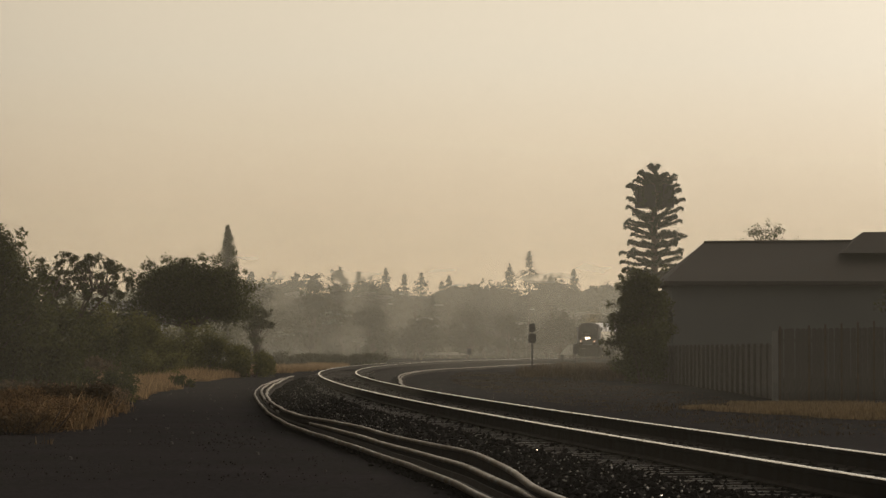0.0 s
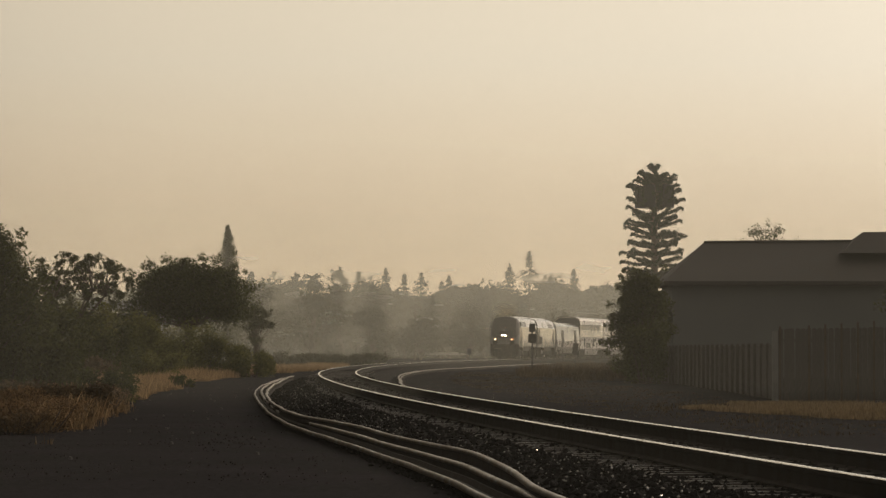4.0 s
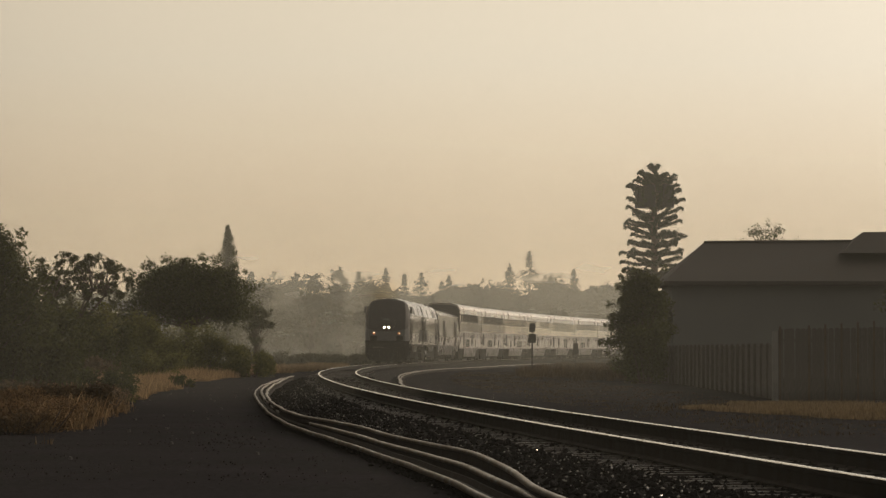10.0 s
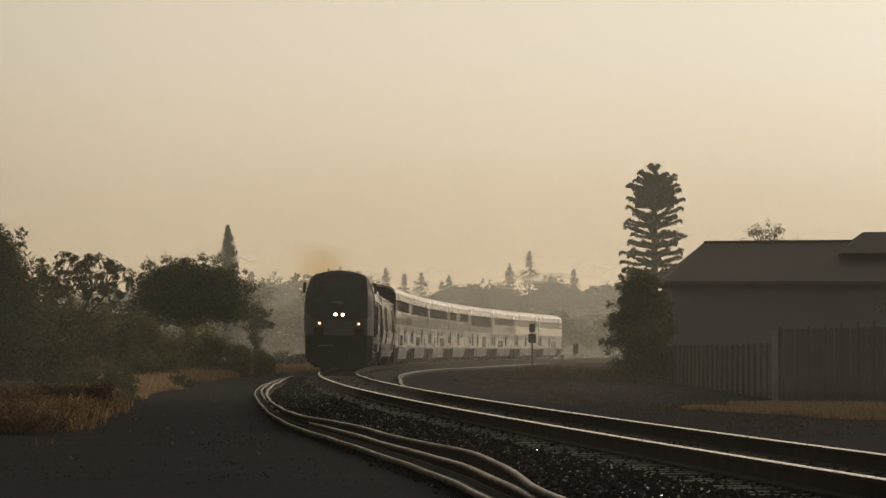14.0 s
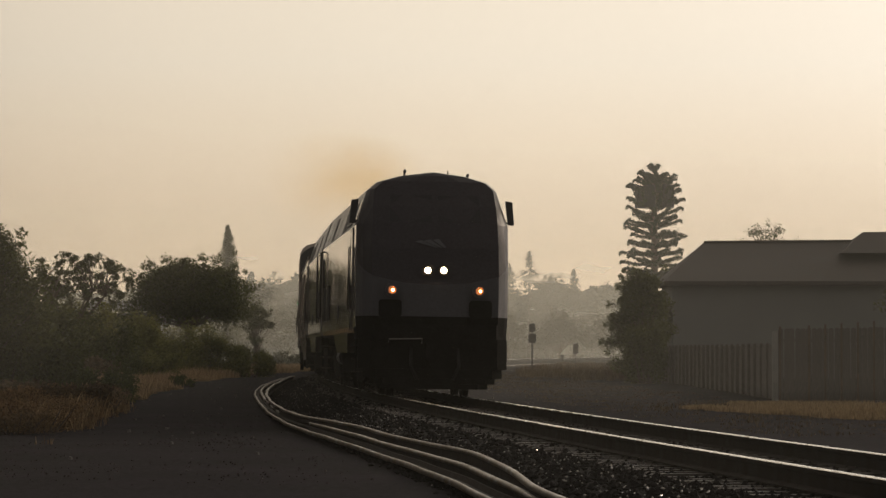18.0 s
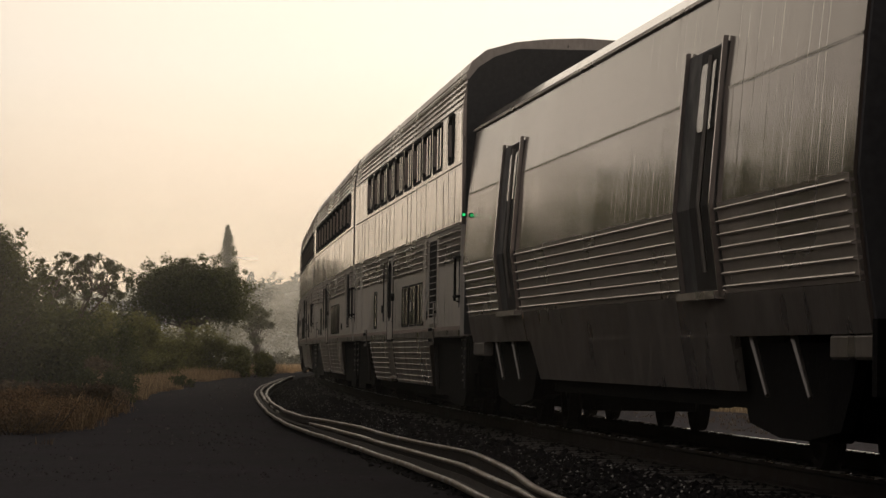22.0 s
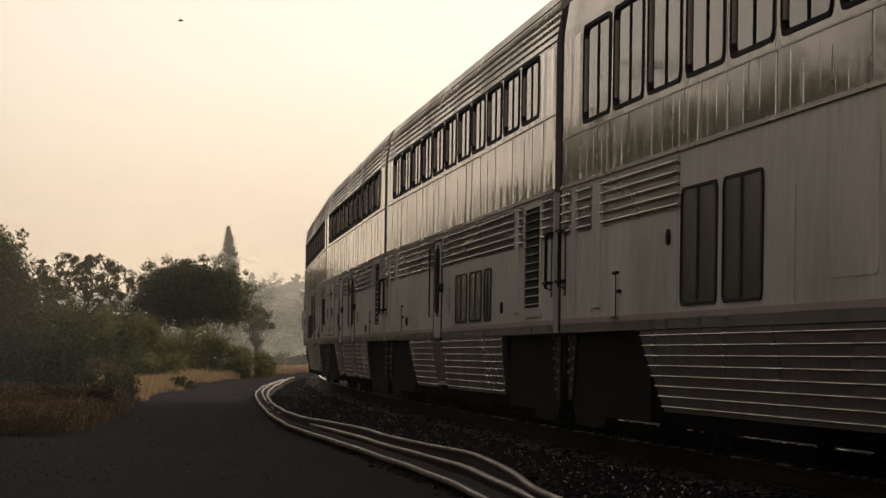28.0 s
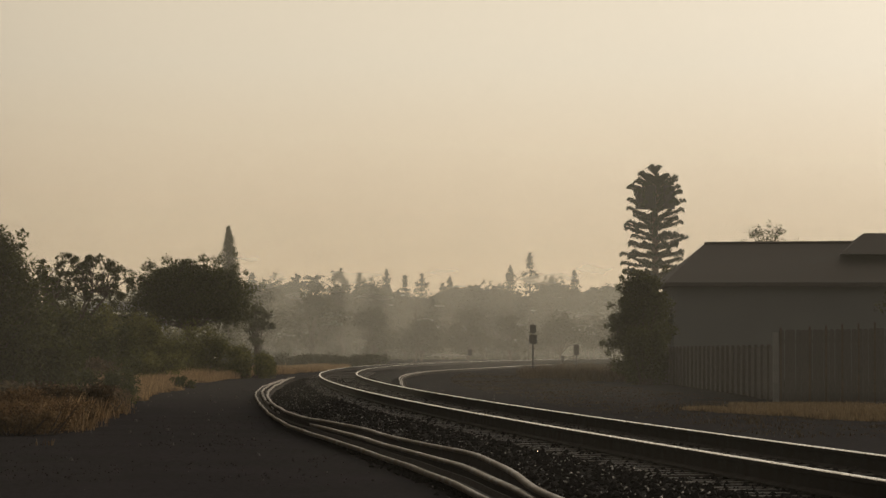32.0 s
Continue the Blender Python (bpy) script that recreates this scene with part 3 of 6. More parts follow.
M_LOCOTOP = mat("pale_loco_shoulder", (0.30, 0.29, 0.27), 0.36, 0.4, 0.10, 1.5, 15, 0.04, (1, 1.5, 0.4))
M_NAVY = mat("dark_blue_paint", (0.034, 0.030, 0.035), 0.6, 0.0, 0.2, 2, 20, 0.04, spec=0.15)
M_SCREEN = mat("dark_windscreen", (0.026, 0.025, 0.028), 0.5, 0, 0.2, 2, 20, 0, spec=0.15)
# Silver set far darker: the unlit front's shade is put into it.
M_SILVER = mat("shaded_nose_silver", (0.075, 0.073, 0.080), 0.6, 0.0, 0.12, 2, 20, 0.04, spec=0.2)
M_STRIPE = mat("dull_red_stripe", (0.33, 0.25, 0.21), 0.5, 0.1, 0.2, 3, 20, 0.02)
M_MARK = mat("grey_lettering", (0.26, 0.245, 0.235), 0.5, 0.1, 0.2, 4, 20, 0.0)
M_LAMP = glow_mat("headlight_glow", (1.0, 0.72, 0.42), 60)
M_DITCH = glow_mat("ditch_light_glow", (1.0, 0.36, 0.12), 0.13)
M_BULB = glow_mat("ditch_bulb_glow", (1.0, 0.60, 0.30), 50)
M_GREEN = glow_mat("green_marker_glow", (0.02, 0.6, 0.15), 0.7)
M_LENS = mat("unlit_lens", (0.2, 0.2, 0.2), 0.1, 0, 0.1, 4, 20, 0)
L_LOCO, L_CAR = 21.03, 25.91
W_CAR = 1.55


def bead_profile(z0, z1, n, depth, x, wide=1.0):
    """Outline (x, z) of a sheet with n raised beads, from its foot to its head."""
    p = (z1 - z0) / n
    out = [(x(z0), z0)]
    for i in range(n):
        zc = z0 + (i + 0.5) * p
        for u, v in ((-0.13, 0), (-0.10, 0.75), (0, 1.0), (0.10, 0.75), (0.13, 0)):
            out.append((x(zc + u * wide * p) + depth * v, zc + u * wide * p))
    out.append((x(z1), z1))
    return out


def fluted(sx, ya, yb, z0, z1, n, depth=0.03, x=lambda z: W_CAR, slope=(0, 0), wide=1.0):
    """A fluted steel sheet on one side; slope: how far its ends run in, from head to foot."""
    rings = []
    prof = bead_profile(z0, z1, n, depth, x, wide)
    back = [(x(z1) - 0.05, z1), (x(z0) - 0.05, z0)]
    for y, sl in ((ya, slope[0]), (yb, -slope[1])):
        rings.append([(sx * a, y + sl * (z1 - b) / (z1 - z0), b) for a, b in prof + back])
    return MB().loft(rings)


def rounded(y0, y1, z0, z1, r, n=3):
    out = []
    for cy, cz, a0 in ((y1 - r, z1 - r, 0), (y0 + r, z1 - r, 90), (y0 + r, z0 + r, 180), (y1 - r, z0 + r, 270)):
        for k in range(n + 1):
            a = radians(a0 + 90 * k / n)
            out.append((cy + r * math.cos(a), cz + r * math.sin(a)))
    return out


def window(car, sx, y0, y1, z0, z1, x=W_CAR, bars=1, name="window", r=0.11, tilt=0.0, glass=None):
    """A rubber-framed window: frame round the glass, panes, upright bars."""
    f = MB()
    o, i_ = rounded(y0, y1, z0, z1, r), rounded(y0 + 0.06, y1 - 0.04, z0 + 0.024, z1 - 0.024, r * 0.8)
    n = len(o)
    X = lambda z, d: sx * (x + d - tilt * (z - z0))
    ringset = [[(X(b, -0.01), a, b) for a, b in o], [(X(b, 0.014), a, b) for a, b in o], [(X(b, 0.014), a, b) for a, b in i_], [(X(b, 0.003), a, b) for a, b in i_]]
    f.loft(ringset, caps=False)
    fr = part(name, f, M_RUBBER, car)
    pane = MB()
    pane.v = [(X(b, 0.006), a, b) for a, b in i_]
    pane.f = [tuple(range(n))]
    part("pane", pane, glass or M_GLASS, fr)
    for k in range(bars):
        yc = y0 + (y1 - y0) * (k + 1) / (bars + 1) + 0.04
        part("bar", MB().loft([[(X(z, a), yc + b, z) for a, b in ((0.003, -0.038), (0.012, -0.038), (0.012, 0.038), (0.003, 0.038))] for z in (z0 + 0.036, z1 - 0.036)]), M_RUBBER, fr)
    return fr


def wheel_mesh(r):
    w = MB()
    for sx in (-1, 1):
        x0 = sx * 0.70
        rings = []
        for x, rad in ((x0 - 0.02 * sx, r * 0.3), (x0 - 0.02 * sx, r + 0.025), (x0 + 0.005 * sx, r + 0.025), (x0 + 0.012 * sx, r), (x0 + 0.12 * sx, r), (x0 + 0.12 * sx, r * 0.85), (x0 + 0.06 * sx, r * 0.8), (x0 + 0.06 * sx, r * 0.3), (x0 + 0.11 * sx, r * 0.22)):
            rings.append([(x, rad * math.cos(6.2832 * k / 20), r + rad * math.sin(6.2832 * k / 20)) for k in range(20)])
        w.loft(rings)
    w.cyl((-0.7, 0, r), "x", 0.09, 1.4, 8)
    return w


WHEEL_CAR = wheel_mesh(0.457).mesh("wheelset", M_WHEEL)
WHEEL_LOCO = wheel_mesh(0.508).mesh("wheelset", M_WHEEL)


def truck(car, yc, base=2.6, loco=False, rig=True, tail=False):
    r = 0.508 if loco else 0.457
    fr = MB()
    for sx in (-1, 1):
        x0, x1 = (0.93, 1.10) if sx > 0 else (-1.10, -0.93)
        h = base / 2
        fr.prism([(yc - h - 0.45, r - 0.06), (yc - h + 0.32, r - 0.12), (yc - 0.55, r - 0.22), (yc + 0.55, r - 0.22), (yc + h - 0.32, r - 0.12), (yc + h + 0.45, r - 0.06),
                  (yc + h + 0.45, r + 0.22), (yc + h * 0.4, r + 0.30), (yc + 0.3, r + 0.16), (yc - 0.3, r + 0.16), (yc - h * 0.4, r + 0.30), (yc - h - 0.45, r + 0.22)], x0, x1, axis="x")
    fr.box(-1.0, 1.0, yc - 0.35, yc + 0.35, r - 0.1, r + 0.28)
    fr.box(-0.60, 0.60, yc - base / 2 - 0.7, yc + base / 2 + 0.7, 0.22, 1.04)
    t = part("truck_frame", fr, M_UNDER, car)
    for q in (-1, 1):
        w = part("wheelset", WHEEL_LOCO if loco else WHEEL_CAR, None, t)
        w.location = (0, yc + q * base / 2, 0.0)
        for sx in (-1, 1):
            part("axle_box", MB().box(sx * 1.14 - 0.07, sx * 1.14 + 0.07, yc + q * base / 2 - 0.17, yc + q * base / 2 + 0.17, r - 0.16, r + 0.16, 0.03), M_UNDER, t)
    for sx in (-1, 1):
        sp = MB()
        for k in range(5):
            sp.cyl((sx * 1.02, yc, r + 0.02 + 0.075 * k), "z", 0.12, 0.045, 10)
        part("spring", sp, M_UNDER, t)
        lo, hi = yc - base / 2 - 1.1, yc + base / 2 + 1.1
        part("brake_gear", MB().prism([(lo, 0.95), (lo + 0.25, 0.62), (lo + 0.6, 0.34), (yc - 0.5, 0.25), (yc + 0.5, 0.25), (hi - 0.6, 0.34), (hi - 0.25, 0.62), (hi, 0.95)], sx * 1.18, sx * 1.26, axis="x"), M_UNDER, t)
        if rig and not loco:
            o = 1 if yc > 0 else -1
            steps = [(-1.75, 0.27), (1.0, 0.27), (1.1, 0.17), (3.1, 0.17), (3.42, 0.34), (3.42, 1.07), (-1.75, 1.07)]
            if tail:
                steps = [(-1.75, 0.27), (1.0, 0.27), (1.0, 0.41), (1.5, 0.43), (1.5, 0.55), (2.0, 0.56), (2.0, 0.68), (2.5, 0.70), (2.55, 0.83), (3.1, 0.86), (3.15, 1.07), (-1.75, 1.07)]
            part("brake_rigging", MB().prism([(yc + o * a, b) for a, b in steps], min(sx * 1.33, sx * 1.44), max(sx * 1.33, sx * 1.44), axis="x"), M_UNDER, t)
        part("damper", MB().tube([(sx * 1.2, yc + 0.5, r - 0.05), (sx * 1.22, yc + 0.75, r + 0.5)], 0.045, 6), M_UNDER, t)
    return t


def grab(car, sx, y, z0, z1, x=W_CAR, out=0.09, r=0.018, m=None):
    return part("grab_handle", MB().tube([(sx * (x - 0.02), y, z0), (sx * (x + out), y, z0 + 0.02), (sx * (x + out), y, z1 - 0.02), (sx * (x - 0.02), y, z1)], r, 6), m or M_RUBBER, car)


def end_works(car, y, back, h=4.75, dark=True):
    """What closes a car's end: wall, gangway bellows, coupler, hoses, buffers' steps. back: +1 at the rear end, -1 at the front."""
    bl = MB()
    for k in range(4):
        o = 0.02 if k % 2 else 0.0
        bl.prism([(-0.62 + o, 1.3), (0.62 - o, 1.3), (0.62 - o, 3.55), (0.5, 3.72), (-0.5, 3.72), (-0.62 + o, 3.55)], y + back * 0.05 * k, y + back * 0.05 * (k + 1))
    part("gangway_bellows", bl, M_RUBBER, car)
    cp = MB().box(-0.09, 0.09, min(y - back * 0.5, y + back * 0.22), max(y - back * 0.5, y + back * 0.22), 0.78, 0.98, 0.02)
    cp.box(-0.16, 0.16, min(y + back * 0.08, y + back * 0.24), max(y + back * 0.08, y + back * 0.24), 0.72, 1.02, 0.04)
    part("coupler", cp, M_UNDER, car)
    for sx in (-1, 1):
        part("hose", MB().tube([(sx * 0.4, y - back * 0.1, 1.0), (sx * 0.42, y + back * 0.1, 0.62), (sx * 0.3, y + back * 0.2, 0.45)], 0.03, 6), M_RUBBER, car)
        part("end_step", MB().box(sx * 1.40 - 0.05, sx * 1.40 + 0.05, y - 0.2, y - 0.05, 0.60, 1.09), M_UNDER, car)


def door_leaf(car, sx, y0, y1, z0, z1, x=W_CAR, glazed=True):
    """A side door: leaf, window, seals, the step panel that follows the skirt's slope, threshold, two long handrails, a lamp."""
    e = lambda a, b: (min(sx * (x + a), sx * (x + b)), max(sx * (x + a), sx * (x + b)))
    ym = (y0 + y1) / 2
    slope = lambda ya, yb, o, foot, head: MB().loft([[(sx * (SKIRT_X(z) + k), y, z) for z, k in [(q, o) for q in (foot, 0.6, 0.8, 0.95, head)] + [(head, -0.04), (foot, -0.04)]] for y in (ya, yb)])
    d = part("door", MB().box(*e(-0.02, 0.012), y0, y1, 1.085, z1), M_PANEL, car, "steel side door")
    o, q = rounded(y0 - 0.02, y1 + 0.06, 1.04, z1 + 0.02, 0.13), rounded(y0 + 0.005, y1 - 0.035, 1.06, z1 - 0.01, 0.10)
    ring = lambda c, a: [(sx * (x + a), y, z) for y, z in c]
    part("door_seal", MB().loft([ring(o, -0.004), ring(o, 0.016), ring(q, 0.016), ring(q, 0.004)], caps=False), M_RUBBER, d)
    part("step_panel", slope(y0 + 0.05, y1 - 0.02, 0.006, z0, 1.08), M_SKIRT, d, "dark smooth step panel")
    for a, b in ((y0 - 0.05, y0 + 0.045), (y1 - 0.015, y1 + 0.04)):
        part("step_gap", slope(a, b, 0.002, z0, 1.08), M_RUBBER, d)
    if glazed:
        window(d, sx, ym - 0.30, ym + 0.38, 1.43, 2.34, x + 0.01, 0, "door_window", 0.12, glass=M_RUBBER)
    if glazed:
        for y in (y0 - 0.06, y1 + 0.10):
            grab(d, sx, y, 1.36, 2.38, x, 0.07, 0.012)
    else:               # a freight door has one rail and a short lever
        grab(d, sx, y0 + 0.06, 1.18, 2.01, x, 0.075, 0.012)
        lever = part("lever", MB().tube([(sx * (x + 0.02), ym + 0.14, 1.70), (sx * (x + 0.065), ym + 0.14, 1.69), (sx * (x + 0.06), ym + 0.11, 1.46), (sx * (x + 0.02), ym + 0.06, 1.39)], 0.012, 6), M_RUBBER, d)
        part("lock", MB().cyl((sx * x if sx > 0 else -x - 0.035, ym + 0.03, 1.385), "x", 0.045, 0.035, 8), M_RUBBER, lever)
    part("threshold", MB().box(min(sx * (x - 0.14), sx * (x - 0.05)), max(sx * (x - 0.14), sx * (x - 0.05)), y0, y1, z0 - 0.03, z0 + 0.01), M_FLUTE, d)
    part("latch_box", MB().cyl((sx * x if sx > 0 else -x - 0.05, y0 - 0.18, 1.77), "x", 0.062, 0.05, 9), M_RUBBER, d)
    return d


def louvre(car, sx, y0, y1, z0, z1, x=W_CAR):
    f = MB()
    e = lambda a, b: (min(sx * (x + a), sx * (x + b)), max(sx * (x + a), sx * (x + b)))
    f.box(*e(0, 0.016), y0 - 0.16, y0, z0 - 0.1, z1 + 0.05).box(*e(0, 0.016), y1, y1 + 0.16, z0 - 0.1, z1 + 0.05).box(*e(0, 0.016), y0, y1, z0 - 0.1, z0).box(*e(0, 0.016), y0, y1, z1, z1 + 0.05)
    g = part("vent_grille", f, M_PANEL, car, "louvred air vent with a steel frame")
    part("backing", MB().box(*e(-0.03, 0.004), y0, y1, z0, z1), M_RUBBER, g)
    n = 12
    for k in range(n):
        z = z0 + (k + 0.3) * (z1 - z0) / n
        part("slat", MB().loft([[(sx * (x + a), y, z + b) for a, b in ((0.005, 0.014), (0.009, 0.018), (0.03, 0.008), (0.027, 0.0))] for y in (y0 + 0.01, y1 - 0.01)]), M_SKIRT, g)
    return g


def emblem(car, sx, y, z, x=W_CAR, s=0.82):
    """A faded grey mark: three blades that sweep down to one foot, a line of small print above."""
    e = MB()
    for (a, b, c), (f0, f1), wide in (((0.16, -0.10, 0.40), (0.06, 0.62), 0.085), ((0.42, 0.50, 0.56), (0.0, 0.80), 0.07), ((0.98, 0.72, 0.60), (0.02, 1.0), 0.055)):
        i_ = len(e.v)
        for j in range(8):
            f = j / 7
            u = a * (1 - f) ** 2 + 2 * b * f * (1 - f) + c * f * f
            w = wide * (math.sin(math.pi * (0.12 + 0.84 * f)) + 0.12)
            zz = z + 0.15 - 0.30 * (f0 + (f1 - f0) * f)
            e.v += [(sx * (x + 0.005), y + s * (0.5 - u - w), zz), (sx * (x + 0.005), y + s * (0.5 - u + w), zz)]
        e.f += [(i_ + 2 * j, i_ + 2 * j + 1, i_ + 2 * j + 3, i_ + 2 * j + 2) for j in range(7)]
    m = part("emblem", e, M_MARK, car, "faded grey swoosh mark")
    b = MB()
    for k in range(4):
        b.box(min(sx * (x + 0.001), sx * (x + 0.005)), max(sx * (x + 0.001), sx * (x + 0.005)), y - 0.27 + 0.125 * k, y - 0.18 + 0.125 * k, z + 0.18, z + 0.21)
    part("print_bars", b, M_MARK, m)
    return m


def notice(car, sx, y, z=1.40, x=W_CAR):
    """A switch plate with a pipe on its leading edge, a small box beside it and unreadable print above."""
    e = lambda a, b: (min(sx * (x + a), sx * (x + b)), max(sx * (x + a), sx * (x + b)))
    p = part("switch_box", MB().box(*e(0, 0.018), y + 0.03, y + 0.45, z - 0.18, z + 0.16), M_PANEL, car)
    part("pipe", MB().tube([(sx * (x + 0.03), y, z - 0.19), (sx * (x + 0.035), y, z + 0.2), (sx * (x + 0.0), y + 0.06, z + 0.21)], 0.006, 6), M_RUBBER, p)
    part("junction", MB().box(*e(0, 0.04), y - 0.15, y - 0.07, z + 0.015, z + 0.05, 0.01), M_RUBBER, p)
    b = MB()
    for k in range(5):
        b.box(*e(0.001, 0.006), y + 0.02 + 0.09 * k, y + 0.08 + 0.09 * k, z + 0.19, z + 0.222)
    part("print_bars", b, M_RUBBER, p)
    part("foot_rail", MB().box(*e(0.0, 0.03), y, y + 0.45, z - 0.2, z - 0.182), M_FLUTE, p)


def filler_hatch(car, sx, y, z=1.57, x=W_CAR):
    """A small rounded flap with a dark seal round it."""
    X = lambda d: sx * (x + d)
    o, q = rounded(y - 0.21, y + 0.21, z - 0.085, z + 0.085, 0.05), rounded(y - 0.192, y + 0.188, z - 0.075, z + 0.075, 0.043)
    h = part("filler_hatch", MB().loft([[(X(0.0), a, b) for a, b in q], [(X(0.008), a, b) for a, b in q]]), M_PANEL, car)
    part("seal", MB().loft([[(X(-0.004), a, b) for a, b in o], [(X(0.012), a, b) for a, b in o], [(X(0.012), a, b) for a, b in q], [(X(0.002), a, b) for a, b in q]], caps=False), M_RUBBER, h)


SKIRT_X = lambda z: W_CAR - 0.10 * max(0.0, (1.08 - z) / 0.7) ** 1.3


def bolt_plate(car, sx, y):
    """A riveted grey plate on the sill with two struts running down to the truck."""
    p = part("bolt_plate", MB().box(min(sx * 1.55, sx * 1.575), max(sx * 1.55, sx * 1.575), y - 0.30, y + 0.30, 0.97, 1.27), M_SKIRT, car, "grey bolted sill plate")
    for k in range(8):
        part("bolt", MB().cyl((sx * 1.575 if sx > 0 else -1.60, y - 0.22 + 0.145 * (k % 4), 1.04 if k < 4 else 1.19), "x", 0.022, 0.025, 8), M_RUBBER, p)
    for q in (-0.16, 0.16):
        part("strut", MB().tube([(sx * 1.5, y + q, 0.98), (sx * 1.46, y + q * 0.2, 0.34)], 0.022, 5), M_SLAT, p)


def wall_strip(mb, sx, ya, yb, z0, z1):
    """A piece of the upper side wall between two places and two heights."""
    X = lambda z: float(np.interp(z, [2.5, 4.0, 4.12, 4.43], [1.55, 1.55, 1.545, 1.50]))
    prof = [(X(z), z) for z in [z0] + [q for q in (4.0, 4.12) if z0 < q < z1] + [z1]] + [(1.465, z1), (1.465, z0)]
    mb.loft([[(sx * a, y, b) for a, b in prof] for y in (ya, yb)])


def deep_window(car, sx, y0, y1, z0, z1, x=W_CAR, r=0.12, deep=0.022):
    """A window set into the wall: rubber lip, deep dark reveal, pane, one upright bar."""
    f = MB()
    o, i_ = rounded(y0, y1, z0, z1, r), rounded(y0 + 0.042, y1 - 0.038, z0 + 0.036, z1 - 0.036, r * 0.8)
    ringset = [[(sx * (x + d), a, b) for a, b in ring_] for d, ring_ in ((-0.008, o), (0.012, o), (0.012, i_), (-deep, i_))]
    fr = part("window", f.loft(ringset, caps=False), M_RUBBER, car)
    pane = MB()
    pane.v = [(sx * (x - deep + 0.004), a, b) for a, b in i_]
    pane.f = [tuple(range(len(i_)))]
    part("pane", pane, M_GLASS, fr)
    yc = (y0 + y1) / 2
    part("bar", MB().box(min(sx * (x - deep + 0.006), sx * (x - 0.008)), max(sx * (x - deep + 0.006), sx * (x - 0.008)), yc - 0.024, yc + 0.024, z0 + 0.04, z1 - 0.04), M_RUBBER, fr)
    return fr


def superliner(name, label, upper, lower, doors, vent, slits=(), closets=(), lounge=False, tall=(), cases=(), strips=(), tail=False):
    """A two-level stainless railcar. All places are metres from its leading end.
    upper, lower: windows as (from, to); doors, slits, closets (smooth cupboards), tall (tall lower windows): the same."""
    car = thing(name, label, "railcar", group="passenger cars of the train")
    H = L_CAR / 2
    Y = lambda d: d - H
    roof = [(1.51, 4.48), (1.44, 4.66), (1.26, 4.81), (0.88, 4.92), (0.45, 4.97), (0.0, 4.99)]
    wz0, wz1 = (3.10, 4.06) if lounge else (3.40, 4.08)
    skin, cant = MB(), MB()
    for sx in (-1, 1):
        wall_strip(skin, sx, -H + 0.30, H - 0.30, 2.53, wz0 + 0.035)
        wall_strip(cant, sx, -H + 0.30, H - 0.30, wz1 - 0.035, 4.43)
        y = -H + 0.30
        for a, b in sorted(upper) + [(L_CAR - 0.34, 99)]:
            wall_strip(skin, sx, y, Y(a) + 0.04, wz0 + 0.035, wz1 - 0.035)
            y = Y(b) - 0.04
    part("body_shell", skin, M_STEEL, car, "streaked stainless steel walls")
    part("cant_rail", cant, M_ROOFEDGE, car, "smooth steel wall above the windows")
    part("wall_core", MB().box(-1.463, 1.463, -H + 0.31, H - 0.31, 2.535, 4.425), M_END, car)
    part("lower_wall", MB().box(-1.55, 1.55, -H + 0.30, H - 0.30, 1.08, 2.529), M_PANEL, car, "dull grey lower steel walls")
    rp = [(a, b) for a, b in roof] + [(-a, b) for a, b in roof[-2::-1]] + [(-1.50, 4.43), (1.50, 4.43)]
    part("roof", MB().prism(rp, -H + 0.32, H - 0.32), M_FLUTE, car, "rounded ribbed steel roof")
    for sx in (-1, 1):
        for k in range(6):
            z = 4.10 + 0.085 * k if not lounge else 4.50 + 0.05 * k
            xx = float(np.interp(z, [4.0, 4.12, 4.48, 4.66, 4.81], [1.55, 1.545, 1.51, 1.44, 1.26]))
            part("roof_bead", MB().loft([[(sx * (xx + a), y, z + b) for a, b in ((-0.01, -0.014), (0.010, -0.009), (0.014, 0.0), (0.009, 0.009), (-0.02, 0.014))] for y in (-H + 0.31, H - 0.31)]), M_FLUTE, car)
    hw = [(-1.50, 1.1), (1.50, 1.1), (1.50, 4.40), (1.36, 4.58), (1.15, 4.72), (0.82, 4.83), (-0.82, 4.83), (-1.15, 4.72), (-1.36, 4.58), (-1.50, 4.40)]
    # end steel coloured near-black in place of the shade on it
    for y0, y1, bk in ((-H + 0.24, -H + 0.30, -1), (H - 0.30, H - 0.24, 1)):
        part("end_wall", MB().prism(hw, y0, y1), M_END, car, "car end, its shade put into a dark colour")
        end_works(car, y1 if bk > 0 else y0, bk)
    for sx in (-1, 1):
        e = lambda a, b: (min(sx * (W_CAR + a), sx * (W_CAR + b)), max(sx * (W_CAR + a), sx * (W_CAR + b)))
        part("belt_rail", MB().box(*e(-0.01, 0.022), -H + 0.31, H - 0.31, 2.53, 2.565), M_FLUTE, car)
        part("window_sill_rail", MB().box(*e(-0.01, 0.008), -H + 0.31, H - 0.31, wz0 - 0.075, wz0 - 0.06), M_FLUTE, car)
        part("stripe", MB().box(*e(-0.01, 0.004), -H + 0.31, H - 0.31, 1.165, 1.215), M_STRIPE, car, "thin dull red stripe")
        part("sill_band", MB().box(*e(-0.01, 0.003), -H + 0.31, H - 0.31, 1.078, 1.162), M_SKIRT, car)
        # vertical lap seams of the steel sheets
        for k in range(23):
            y = Y(1.45 + 1.035 * k + 0.12 * math.sin(k * 2.6))
